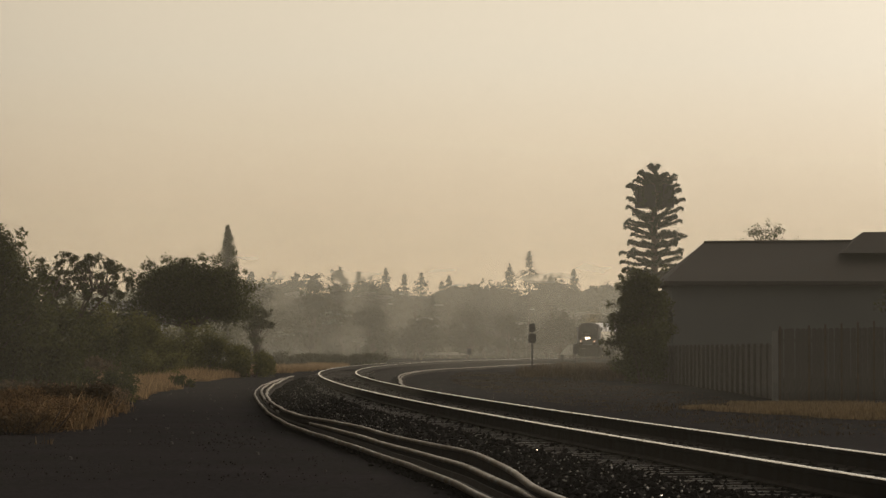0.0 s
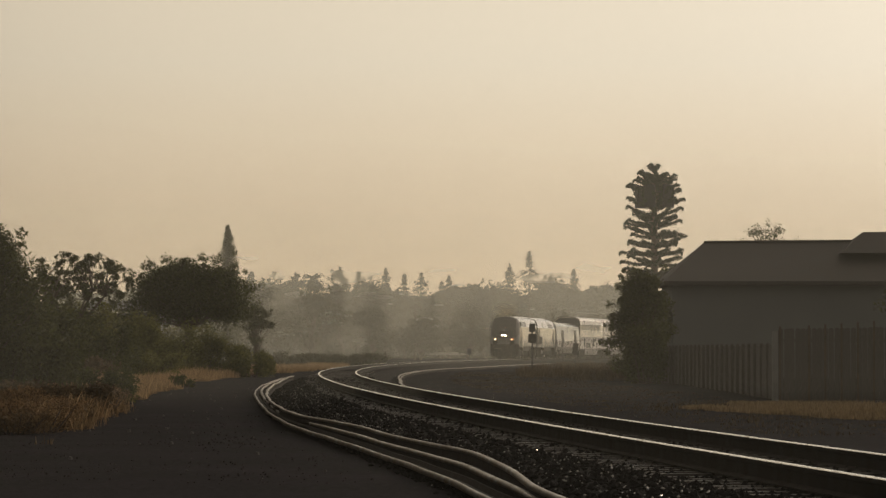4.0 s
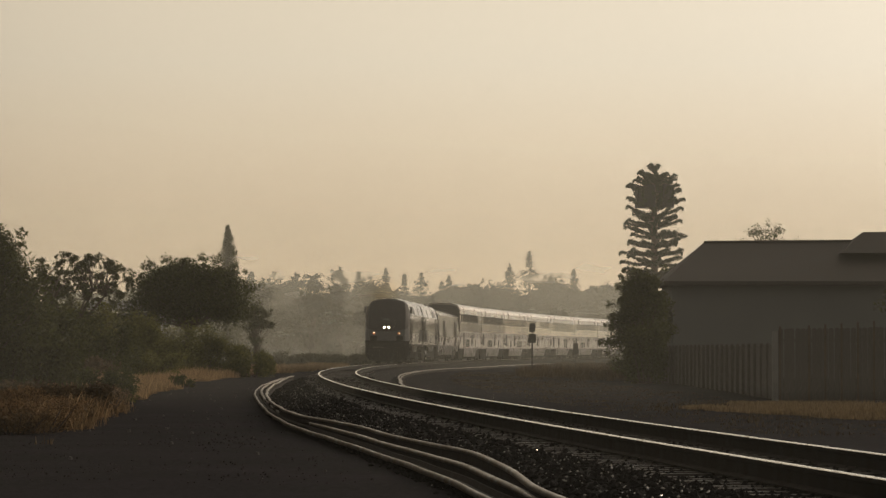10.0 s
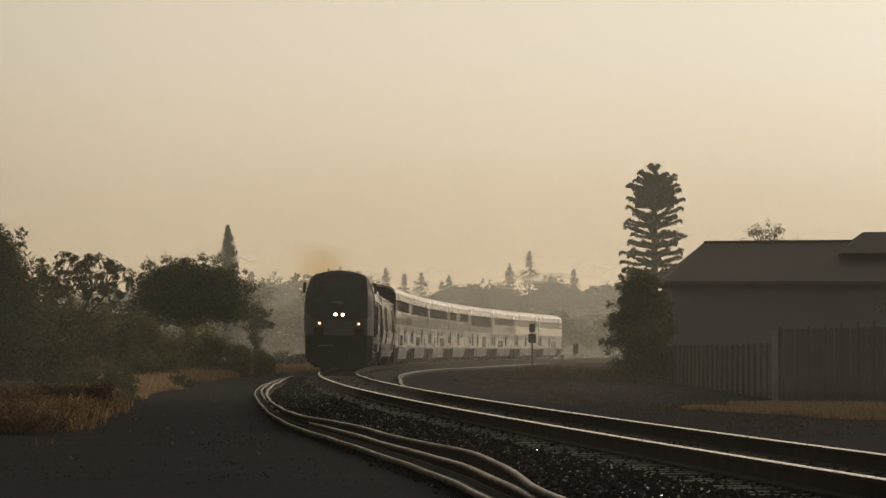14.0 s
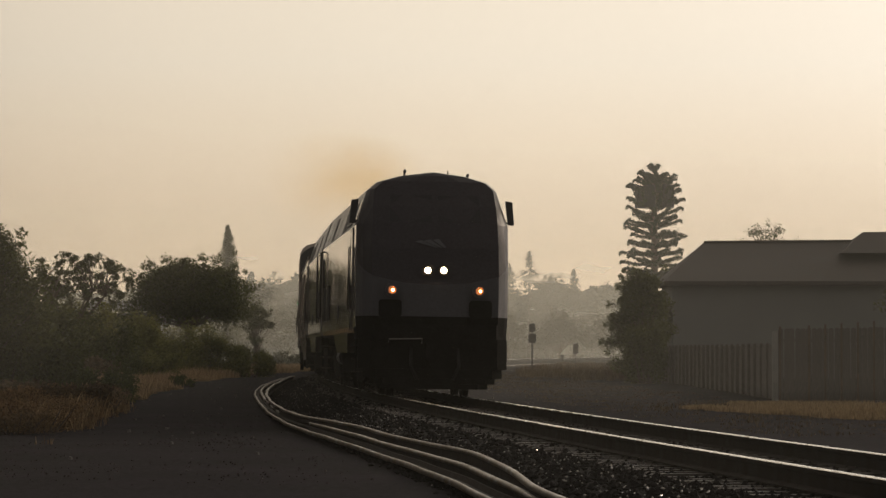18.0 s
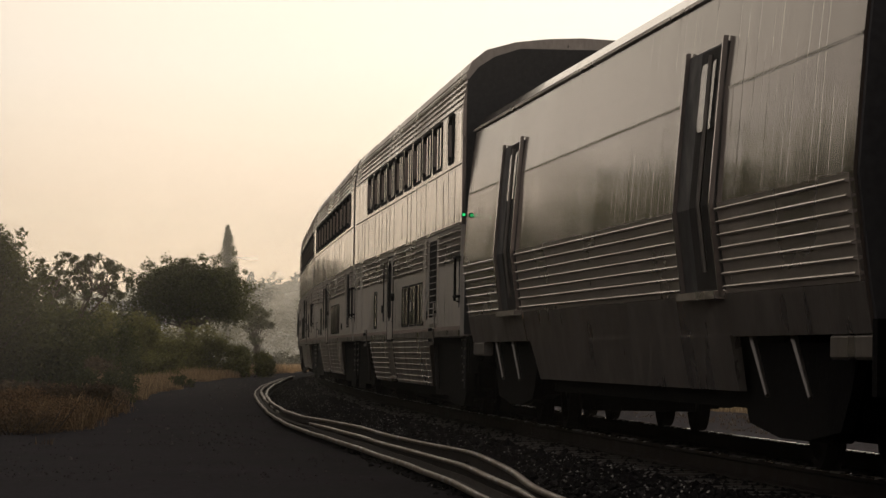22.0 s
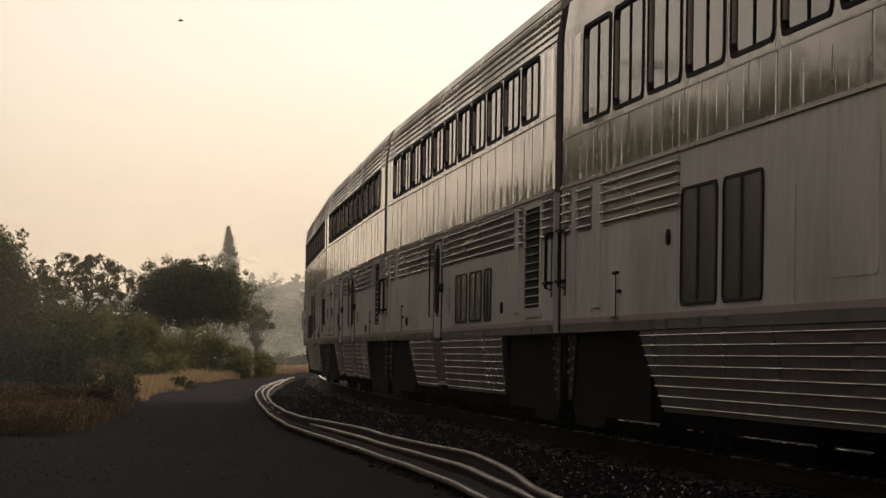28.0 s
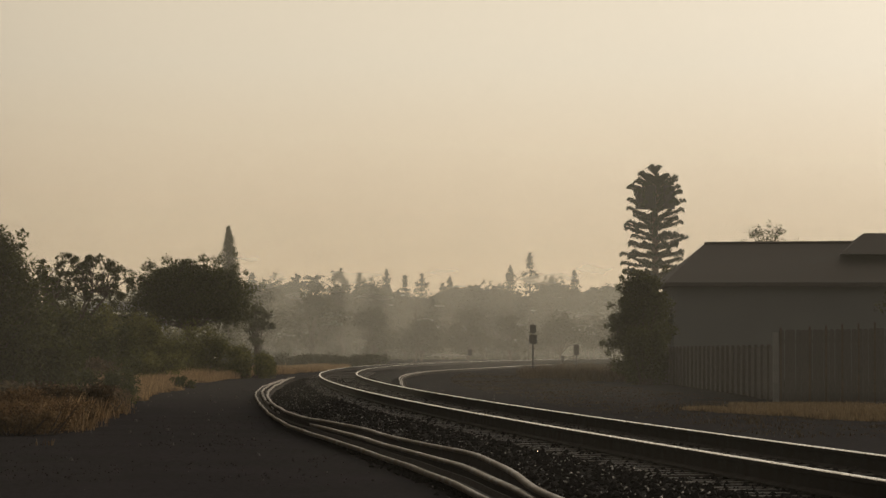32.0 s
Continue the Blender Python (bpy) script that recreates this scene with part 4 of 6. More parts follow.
            if k % 7 != 4:
                part("sheet_seam", MB().box(*e(-0.01, 0.003), y, y + 0.016, 2.57 + 0.1 * (k % 3 == 1), wz0 - 0.075 - 0.12 * (k % 4 == 2)), M_FLUTE, car)
        for k in range(0, 9, 2):
            y = Y(2.9 + 2.55 * k)
            if not any(a - 0.1 < 2.9 + 2.55 * k < b + 0.1 for a, b in list(doors) + list(lower) + list(tall) + list(closets) + list(slits)):
                part("wall_seam", MB().box(*e(-0.01, 0.002), y, y + 0.010, 1.24, 2.04), M_SKIRT, car)
        # fluted band, broken by doors, vents and cupboards
        cuts = sorted([(a - 0.12, b + 0.12) for a, b in doors] + [(vent - 0.2, vent + 1.75)] + [(a - 0.02, b + 0.02) for a, b in closets] + [(a - 0.1, b + 0.1) for a, b in tall] + [(a, a + 0.5) for a in (vent + 2.15,)] + ([(9.0, 14.4)] if lounge else []) + [(a - 0.04, b + 0.04) for a, b in strips])
        y, runs = 0.42, []
        for a, b in cuts:
            if a - y > 0.15:
                runs.append((y, a))
            y = max(y, b)
        if L_CAR - 0.42 - y > 0.15:
            runs.append((y, L_CAR - 0.42))
        for a, b in runs:
            part("fluted_band", fluted(sx, Y(a), Y(b), 2.05, 2.50, 5, 0.034), M_FLUTE, car, "ribbed stainless band")
        # fluted skirt between the trucks
        y, runs = 5.55, []
        for a, b in sorted(doors):
            if 5.6 < a < 20.2:
                runs.append((y, a - 0.08))
                y = b + 0.08
        runs.append((y, 20.25))
        for a, b in runs:
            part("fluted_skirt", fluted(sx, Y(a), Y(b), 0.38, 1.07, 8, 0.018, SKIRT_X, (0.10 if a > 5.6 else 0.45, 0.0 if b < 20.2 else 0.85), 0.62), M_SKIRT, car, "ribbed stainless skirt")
        for a, b in upper:
            deep_window(car, sx, Y(a), Y(b), wz0, wz1)
        for a, b in lower:
            window(car, sx, Y(a), Y(b), 1.26, 1.90, W_CAR, 1, "window", 0.10, glass=M_CURTAIN)
        for a, b in tall:
            window(car, sx, Y(a), Y(b), 1.26, 2.22, W_CAR, 1, "window", 0.10, glass=M_CURTAIN)
        for a, b in slits:
            window(car, sx, Y(a), Y(b), 1.27, 1.93, W_CAR, 0, "window", 0.10, glass=M_CURTAIN)
        for a, b in doors:
            door_leaf(car, sx, Y(a), Y(b), 0.46, 2.44, glazed=b - a < 1.42)
        louvre(car, sx, Y(vent), Y(vent + 1.5), 1.36, 2.44)
        for a, b in closets:
            mid = (a + b) / 2
            leaves = [(a, mid - 0.012), (mid + 0.012, b)] if b - a > 1.2 else [(a, b)]
            part("cupboard_gap", MB().box(*e(-0.01, 0.008), Y(a) - 0.03, Y(b) + 0.05, 1.25, 2.49), M_RUBBER, car)
            for n_, (a_, b_) in enumerate(leaves):
                c = part("cupboard_door", MB().box(*e(-0.01, 0.02), Y(a_), Y(b_), 1.27, 2.475), M_PANEL, car)
                h_ = Y(b_) - 0.12 if n_ == 0 else Y(a_) + 0.09
                part("handle", MB().box(*e(0.02, 0.040), h_, h_ + 0.022, 1.66, 1.88), M_SKIRT, c)
                if n_ == 0 and a < 21.5 and len(leaves) == 2:
                    continue
                for z in (1.36, 2.14):
                    part("vent_plate", MB().box(*e(0.02, 0.024), (Y(a_) + Y(b_)) / 2 - 0.24, (Y(a_) + Y(b_)) / 2 + 0.24, z, z + 0.10), M_SKIRT, c)
        for a, b in strips:
            part("panel", MB().box(*e(-0.01, 0.016), Y(a), Y(b), 1.30, 2.50), M_PANEL, car)
        if lounge:
            hatch = part("hatch", MB().prism(rounded(Y(10.35), Y(11.95), 1.37, 2.28, 0.07), min(sx * 1.54, sx * 1.556), max(sx * 1.54, sx * 1.556), axis="x"), M_PANEL, car, "smooth steel hatch")
            part("hatch_seal", MB().box(*e(0, 0.003), Y(11.95), Y(11.972), 1.43, 2.22), M_RUBBER, hatch)
        part("panel", MB().box(*e(-0.01, 0.016), Y(vent + 2.15), Y(vent + 2.65), 1.32, 2.50), M_PANEL, car)
        for d, z in cases:
            part("vent_cap", MB().cyl((sx * W_CAR if sx > 0 else -W_CAR - 0.025, Y(d), z), "x", 0.068, 0.03, 9), M_RUBBER, car)
        for d in (0.55, L_CAR - 0.55):
            grab(car, sx, Y(d), 1.52, 2.12, W_CAR, 0.055, 0.018)
            part("end_slot", MB().box(*e(-0.01, 0.006), Y(d) - 0.12, Y(d) - 0.02, 1.45, 2.15), M_END, car)
            for z in (1.58, 2.09):
                ya, yb = (Y(d) - 0.22, Y(d) + 0.14) if d < 5 else (Y(d) - 0.14, Y(d) + 0.22)
                part("end_bracket", MB().box(*e(-0.01, 0.075), ya, yb, z, z + 0.032, 0.008), M_RUBBER, car)
            foot = 0.74 if tail and d > 5 else 0.40
            E_ = lambda a: Y(a) if d < 5 else Y(L_CAR - a)
            br_ = part("corner_brace", MB().prism([(E_(0.34), foot), (E_(0.93 - 0.456 * (1.08 - foot)), foot), (E_(0.93), 1.08), (E_(0.34), 1.08)], min(sx * 1.445, sx * 1.465), max(sx * 1.445, sx * 1.465), axis="x"), M_RUBBER, car, "black bolted corner brace")
            for q in range(10):
                by, bz = (0.86 - 0.052 * q, 1.03 - 0.105 * q) if q < 6 else (0.42, 1.03 - 0.115 * (q - 6))
                if bz < foot + 0.03:
                    continue
                part("bolt", MB().cyl((sx * 1.465 if sx > 0 else -1.485, E_(by), bz), "x", 0.019, 0.02, 6), M_SKIRT, br_)
    um = MB().prism([(-1.30, 0.24), (1.30, 0.24), (1.40, 0.36), (1.42, 1.08), (-1.42, 1.08), (-1.40, 0.36)], Y(5.9), Y(19.6))
    um.box(-0.5, 0.5, -H + 0.5, H - 0.5, 0.85, 1.08)
    part("underframe", um, M_UNDER, car)
    part("battery_box", MB().box(-1.1, 1.1, Y(7), Y(11), 0.17, 0.25), M_UNDER, car)
    truck(car, Y(3.9))
    truck(car, Y(22.0), tail=tail)
    return car


def row_of(first, last, width, n):
    """n windows evenly set between the outer edges first and last."""
    step = (last - first - width) / (n - 1)
    return [(first + step * k, first + step * k + width) for k in range(n)]


def baggage_car():
    car = thing("baggage_car", "silver single-level baggage car with dark open door recesses", "railcar", group="passenger cars of the train")
    H = L_CAR / 2
    Y = lambda d: d - H
    half = [(1.42, 1.0), (1.47, 1.30), (1.56, 2.02), (1.50, 2.9), (1.42, 3.72), (1.30, 3.90), (0.9, 4.10), (0.4, 4.17), (0, 4.18)]
    X = lambda z: float(np.interp(z, [q[1] for q in half[:6]], [q[0] for q in half[:6]]))
    prof = [(-a, b) for a, b in half] + [(a, b) for a, b in half[-2::-1]]
    part("body_shell", MB().prism(prof, -H + 0.30, H - 0.30), M_BAGGAGE, car, "smooth grey steel walls and rounded roof")
    inner = [(a * 0.985, b * 0.99 + 0.012) for a, b in prof]
    # ends darker than the walls: their shade is in the colour
    for y0, y1, bk in ((-H + 0.22, -H + 0.299, -1), (H - 0.299, H - 0.22, 1)):
        part("end_wall", MB().prism(inner, y0, y1), M_END, car, "car end, its shade put into a dark colour")
        end_works(car, y1 if bk > 0 else y0, bk)
    for sx in (-1, 1):
        for a, b in ((0.45, 5.55), (7.65, 19.5), (21.6, 25.45)):
            part("fluted_band", fluted(sx, Y(a), Y(b), 1.33, 2.02, 7, 0.028, lambda z: X(z) + 0.006), M_FLUTE, car, "ribbed steel band")
        part("sill_plate", MB().loft([[(sx * (X(z) + o), y, z) for z, o in ((1.0, 0.004), (1.30, 0.008), (1.325, 0.008), (1.325, -0.03), (1.0, -0.03))] for y in (-H + 0.31, H - 0.31)]), M_SKIRT, car)
        part("gutter", MB().loft([[(sx * (X(3.72) + a), y, 3.72 + b) for a, b in ((0, -0.02), (0.03, -0.01), (0.03, 0.02), (0, 0.03))] for y in (-H + 0.31, H - 0.31)]), M_FLUTE, car)
        part("seam", MB().loft([[(sx * (X(2.9) + a), y, 2.9 + b) for a, b in ((-0.01, -0.012), (0.004, -0.012), (0.004, 0.012), (-0.01, 0.012))] for y in (-H + 0.31, H - 0.31)]), M_BAGGAGE, car)
        for a, b in ((5.65, 7.55), (19.6, 21.5)):
            rec = [[(sx * (X(z) + off), Y(q), z) for z, off in ((1.36, 0.012), (2.02, 0.012), (2.9, 0.012), (3.28, 0.012), (3.28, -0.04), (1.36, -0.04))] for q in (a, b)]
            d = part("sliding_door", MB().loft(rec), M_END, car, "dark sliding baggage door")
            for q in (a, b - 0.05):
                part("jamb", MB().loft([[(sx * (X(z) + o), Y(yy), z) for z, o in ((1.30, 0.01), (2.02, 0.01), (3.32, 0.01), (3.32, 0.05), (2.02, 0.05), (1.30, 0.05))] for yy in (q, q + 0.05)]), M_STEEL, d)
            leaf_ = part("door_leaf", MB().loft([[(sx * (X(z) + o), Y(yy), z) for z, o in ((1.37, 0.013), (2.02, 0.013), (3.26, 0.013), (3.26, 0.022), (2.02, 0.022), (1.37, 0.022))] for yy in (a + 0.06, a + 1.15)]), M_SLAT, d, "dark baggage door leaf")
            for q in (a + 0.14, a + 0.66):
                o_ = rounded(Y(q), Y(q + 0.40), 2.62, 3.16, 0.08)
                part("door_window", MB().loft([[(sx * (X(zz) + k_), yy, zz) for yy, zz in o_] for k_ in (0.02, 0.028)]), M_GLASS, leaf_)
            part("door_bar", MB().tube([(sx * (X(1.5) + 0.06), Y(a + 0.45), 1.5), (sx * (X(2.02) + 0.06), Y(a + 0.45), 2.02), (sx * (X(3.2) + 0.06), Y(a + 0.45), 3.2)], 0.02, 6), M_SKIRT, d)
            part("threshold", MB().box(min(sx * 1.44, sx * 1.56), max(sx * 1.44, sx * 1.56), Y(a), Y(b), 1.29, 1.35), M_FLUTE, d)
        part("skirt", MB().loft([[(sx * 1.44, Y(5.6), 1.01), (sx * 1.36, Y(5.6), 0.58), (sx * 1.30, Y(5.6), 0.58), (sx * 1.36, Y(5.6), 1.01)], [(sx * 1.44, Y(19.0), 1.01), (sx * 1.36, Y(18.6), 0.58), (sx * 1.30, Y(18.6), 0.58), (sx * 1.36, Y(19.0), 1.01)]]), M_SKIRT, car)
        for a, b in ((0.33, 1.7), (24.2, 25.57)):
            part("end_sill", MB().box(min(sx * 1.30, sx * 1.42), max(sx * 1.30, sx * 1.42), Y(a), Y(b), 0.83, 1.0, 0.02), M_SKIRT, car)
        for q in (2.6, 4.3, 20.6, 22.4):
            part("link_arm", MB().tube([(sx * 1.36, Y(q + 0.75), 0.99), (sx * 1.34, Y(q + 0.2), 0.56)], 0.03, 6, 0.018), M_SKIRT, car)
    part("underframe", MB().box(-1.25, 1.25, Y(5.8), Y(18.2), 0.45, 1.0), M_UNDER, car)
    lamp = part("marker_lamp", MB().box(-1.60, -1.53, Y(25.50), Y(25.57), 2.60, 2.67, 0.02), M_RUBBER, car)
    part("lens", MB().box(-1.59, -1.55, Y(25.49), Y(25.50), 2.62, 2.655), M_GREEN, lamp, "glowing green lens")
    truck(car, Y(3.9), rig=False)
    truck(car, Y(22.0), rig=False)
    return car


def locomotive(label, lit):
    """A streamlined diesel; its nose looks to -y."""
    car = thing("locomotive", label, "locomotive", group="engines of the train")
    H = L_LOCO / 2
    Y = lambda d: d - H
    # main hull
    half = [(1.47, 1.25), (1.50, 1.36), (1.50, 3.38)]
    prof = [(-a, b) for a, b in half] + [(a, b) for a, b in half[::-1]]
    part("hull", MB().prism(prof, Y(2.4), Y(20.4)), M_LOCO, car, "grey painted hull with streaked reflections")
    sh = [(1.50, 3.384), (1.27, 4.10), (1.10, 4.24), (0.68, 4.37), (0, 4.44)]
    part("roof_shoulder", MB().prism([(-a, b) for a, b in sh] + [(a, b) for a, b in sh[-2::-1]], Y(2.4), Y(20.4)), M_LOCOTOP, car, "pale slanting roof shoulder")
    part("rear_wall", MB().prism([(-1.44, 1.2), (1.44, 1.2), (1.44, 3.36), (1.30, 3.93), (0.62, 4.28), (-0.62, 4.28), (-1.30, 3.93), (-1.44, 3.36)], Y(20.401), Y(20.46)), M_END, car)
    # nose: level outlines from the skirt up to the roof
    def ring(z, xs, dcor, xf, df):
        zz = z if isinstance(z, (list, tuple)) else [z] * 5
        left = [(-xs, Y(2.4), zz[4]), (-xs, Y(dcor), zz[3]), (-(xf + 0.62 * (xs - xf)), Y(df + 0.45 * (dcor - df)), 0.45 * zz[3] + 0.55 * zz[2]), (-xf, Y(df + 0.02), zz[2]), (-xf * 0.5, Y(df - 0.06), zz[1]), (0, Y(df - 0.08), zz[0])]
        return left + [(-a, b, c) for a, b, c in left[-2::-1]]
    F = lambda z: float(np.interp(z, [1.2, 1.57, 2.36, 2.92, 3.384, 3.74, 4.08, 4.24, 4.365, 4.435], [0.42, 0.37, 0.37, 0.54, 0.77, 0.99, 1.25, 1.36, 1.48, 1.60]))
    apron = [ring(1.20, 1.48, 1.40, 1.22, F(1.2)), ring(1.57, 1.50, 1.38, 1.24, F(1.57))]
    low_ = [apron[-1], ring([2.19, 2.22, 2.36, 2.66, 2.9], 1.50, 1.40, 1.24, F(2.36))]
    up = [low_[-1], ring([2.9, 2.9, 2.92, 3.0, 3.1], 1.50, 1.50, 1.24, F(2.92)), ring(3.384, 1.50, 1.64, 1.23, F(3.384)), ring(3.74, 1.385, 1.76, 1.21, F(3.74)), ring(4.08, 1.28, 1.88, 1.17, F(4.08)), ring(4.24, 1.10, 1.94, 1.0, F(4.24)), ring(4.365, 0.68, 2.02, 0.56, F(4.365)), ring(4.435, 0.08, 2.15, 0.06, F(4.435))]
    for sx in (-1, 1):
        part("cab_side", MB().prism([(Y(1.50), 1.36), (Y(2.45), 1.36), (Y(2.45), 3.378), (Y(1.70), 3.378)], min(sx * 1.48, sx * 1.504), max(sx * 1.48, sx * 1.504), axis="x"), M_LOCO, car, "grey painted cab side")
    part("nose_apron", MB().loft(apron, closed=False), M_UNDER, car, "black lower front")
    part("nose", MB().loft(low_, closed=False), M_SILVER, car, "silver nose band, front shade put into its colour")
    part("nose_mask", MB().loft(up, closed=False), M_NAVY, car, "dark blue upper nose")
    slab = [(-1.46, 1.24), (1.46, 1.24)]
    part("nose_floor", MB().prism([(-1.48, Y(2.4)), (-1.48, Y(1.34)), (-1.2, Y(0.46)), (1.2, Y(0.46)), (1.48, Y(1.40)), (1.48, Y(2.4))], 1.12, 1.20, axis="z"), M_UNDER, car)
    # windscreens on the raked face
    for sx in (-1, 1):
        a, b = (3.42, F(3.42) - 0.02), (3.96, F(3.96) - 0.02)
        w = MB()
        for off in (0.004, 0.012):
            w.v += [(sx * 0.06, Y(a[1] - 0.055 - off), a[0]), (sx * 0.90, Y(a[1] - 0.01 - off), a[0]), (sx * 0.87, Y(b[1] - 0.01 - off), b[0]), (sx * 0.06, Y(b[1] - 0.055 - off), b[0])]
        w.f = [(4, 5, 6, 7), (0, 1, 5, 4), (1, 2, 6, 5), (2, 3, 7, 6), (3, 0, 4, 7)]
        part("windscreen", w, M_SCREEN, car, "dark tinted windscreen")
        # lamps
        h = part("headlight", MB().cyl((sx * 0.155, Y(0.28), 2.47), "y", 0.115, 0.2, 16), M_RUBBER, car)
        part("lens", MB().cyl((sx * 0.155, Y(0.265), 2.47), "y", 0.055, 0.02, 16), M_LAMP if lit else M_LENS, h, "bright warm headlight" if lit else "")
        h = part("ditch_light", MB().cyl((sx * 0.85, Y(0.15), 2.075), "y", 0.13, 0.27, 20), M_SILVER, car)
        part("lens", MB().cyl((sx * 0.85, Y(0.135), 2.075), "y", 0.078, 0.02, 18), M_DITCH if lit else M_LENS, h, "glowing amber lens" if lit else "")
        part("bulb", MB().cyl((sx * 0.85 + 0.01, Y(0.125), 2.075), "y", 0.021, 0.012, 12), M_BULB if lit else M_LENS, h)
        part("step_recess", MB().box(sx * 0.88 - 0.22, sx * 0.88 + 0.22, Y(0.24), Y(0.42), 1.55, 1.89, 0.04), M_UNDER, car, "black recessed panel")
        if lit:
            mr = part("mirror", MB().prism([(sx * 1.52, 3.42), (sx * 1.64, 3.42), (sx * 1.60, 3.88), (sx * 1.46, 3.90)], Y(1.80), Y(1.92)), M_END, car, "tall black side mirror")
            part("bracket", MB().tube([(sx * 1.42, Y(1.9), 3.5), (sx * 1.58, Y(1.86), 3.44)], 0.02, 5), M_END, mr)
        # side details
        e = lambda a_, b_, x=1.5: (min(sx * (x + a_), sx * (x + b_)), max(sx * (x + a_), sx * (x + b_)))
        d = part("cab_door", MB().box(*e(-0.01, 0.015), Y(3.02), Y(3.90), 1.62, 3.37), M_LOCO, car)
        sl = MB()
        for q in (3.0, 3.88):
            sl.box(*e(0, 0.02), Y(q), Y(q + 0.05), 1.30, 3.36)
        part("door_gap", sl, M_END, d)
        for q in (3.11, 3.78):
            grab(d, sx, Y(q), 1.7, 3.0, 1.5, 0.06, 0.011)
        window(d, sx, Y(3.16), Y(3.71), 1.72, 2.22, 1.51, 0, "lower_pane", 0.06)
        for q0, q1 in ((15.55, 17.42), (17.52, 19.55)):
            g = part("grille", MB().box(*e(-0.005, 0.012), Y(q0), Y(q1), 1.59, 2.40), M_RUBBER, car, "black radiator grille")
            part("grille_rim", MB().box(*e(0.0, 0.02), Y(q1), Y(q1 + 0.05), 1.57, 2.42), M_LOCO, g)
        for q in (19.55, 19.80):
            grab(car, sx, Y(q), 1.7, 3.3, 1.5, 0.08, 0.02)
        for q in (19.30, 19.98):
            part("rear_door_gap", MB().box(*e(0, 0.014), Y(q), Y(q + 0.12), 1.60, 3.10), M_RUBBER, car)
        part("hand_slot", MB().box(*e(0, 0.014), Y(10.3), Y(10.55), 1.58, 1.88), M_END, car)
        part("sill_band", MB().box(*e(-0.002, 0.006), Y(2.42), Y(20.38), 1.36, 1.60), M_LOCO, car, "dull grey sill band")
        # dark openings in the shoulder: cab windows and vents
        Xs = lambda z: 1.50 - (z - 3.384) * 0.3212
        for q0, q1, z0, z1, nm in ((2.45, 2.78, 3.44, 3.86, "cab_window"), (4.05, 6.35, 3.44, 3.90, "roof_vent"), (6.5, 7.8, 3.42, 3.92, "roof_vent"), (7.95, 8.95, 3.42, 3.92, "roof_vent"), (14.25, 15.3, 3.41, 3.93, "roof_vent")):
            o = MB().loft([[(sx * (Xs(z) + k), Y(q), z) for z, k in ((z0, -0.02), (z1, -0.02), (z1, 0.010), (z0, 0.010))] for q in (q0, q1)])
            v = part(nm, o, M_GLASS if "window" in nm else M_END, car)
            if q0 == 4.05:
                for k in range(6):
                    z = z0 + 0.05 + 0.07 * k
                    part("slat", MB().loft([[(sx * (Xs(z) + a_), Y(q), z + b_) for a_, b_ in ((0.011, 0), (0.03, 0), (0.03, 0.02), (0.011, 0.03))] for q in (q0 + 0.04, q1 - 0.04)]), M_LOCOTOP, v)
        for q in (5.0, 9.2, 12.0, 15.5, 17.4):
            part("shoulder_seam", MB().loft([[(sx * (Xs(z) + 0.004), Y(qq), z) for z in (3.39, 3.94)] + [(sx * (Xs(z) - 0.02), Y(qq), z) for z in (3.94, 3.39)] for qq in (q, q + 0.03)]), M_LOCO, car)
        part("fuel_skirt", MB().loft([[(sx * 1.475, Y(5.9), 1.26), (sx * 1.44, Y(6.55), 0.84), (sx * 1.30, Y(6.55), 0.84), (sx * 1.30, Y(5.9), 1.26)], [(sx * 1.475, Y(13.75), 1.26), (sx * 1.44, Y(12.4), 0.84), (sx * 1.30, Y(12.4), 0.84), (sx * 1.30, Y(13.75), 1.26)]]), M_LOCO, car)
        for q in (3.1, 19.6):
            for k in range(3):
                part("ladder_step", MB().box(*e(-0.22, -0.02), Y(q), Y(q + 0.5), 0.45 + 0.27 * k, 0.475 + 0.27 * k), M_SLAT, car)
        part("sand_pipe", MB().tube([(sx * 1.0, Y(8.2), 0.8), (sx * 1.0, Y(8.25), 0.25)], 0.05, 6), M_PANEL, car)
    part("underframe", MB().box(-1.28, 1.28, Y(6.2), Y(13.2), 0.42, 1.25).box(-1.1, 1.1, Y(1.4), Y(20.0), 1.0, 1.25), M_UNDER, car)
    part("air_tank", MB().cyl((-1.15, Y(13.4), 0.75), "y", 0.2, 1.6, 12), M_END, car)
    # front end
    an = MB().prism([(-1.20, Y(0.30)), (1.20, Y(0.30)), (1.36, Y(0.9)), (1.36, Y(1.5)), (-1.36, Y(1.5)), (-1.36, Y(0.9))], 1.14, 1.42, axis="z")
    part("anticlimber", an, M_UNDER, car, "black front beam")
    pl = MB()
    for w_, y_, z0, z1 in ((1.46, 0.52, 0.55, 1.14), (1.36, 0.46, 0.37, 0.548), (1.22, 0.42, 0.26, 0.368), (1.08, 0.40, 0.16, 0.258)):
        pl.prism([(-w_, Y(1.35)), (-w_, Y(y_ + 0.42)), (-w_ + 0.22, Y(y_)), (w_ - 0.22, Y(y_)), (w_, Y(y_ + 0.42)), (w_, Y(1.35))], z0, z1, axis="z")
    part("pilot", pl, M_UNDER, car, "black snow plough")
    cp = MB().box(-0.1, 0.1, Y(0.0), Y(0.9), 0.78, 0.98, 0.02).box(-0.2, 0.2, Y(-0.12), Y(0.14), 0.70, 1.06, 0.05)
    part("coupler", cp, M_UNDER, car)
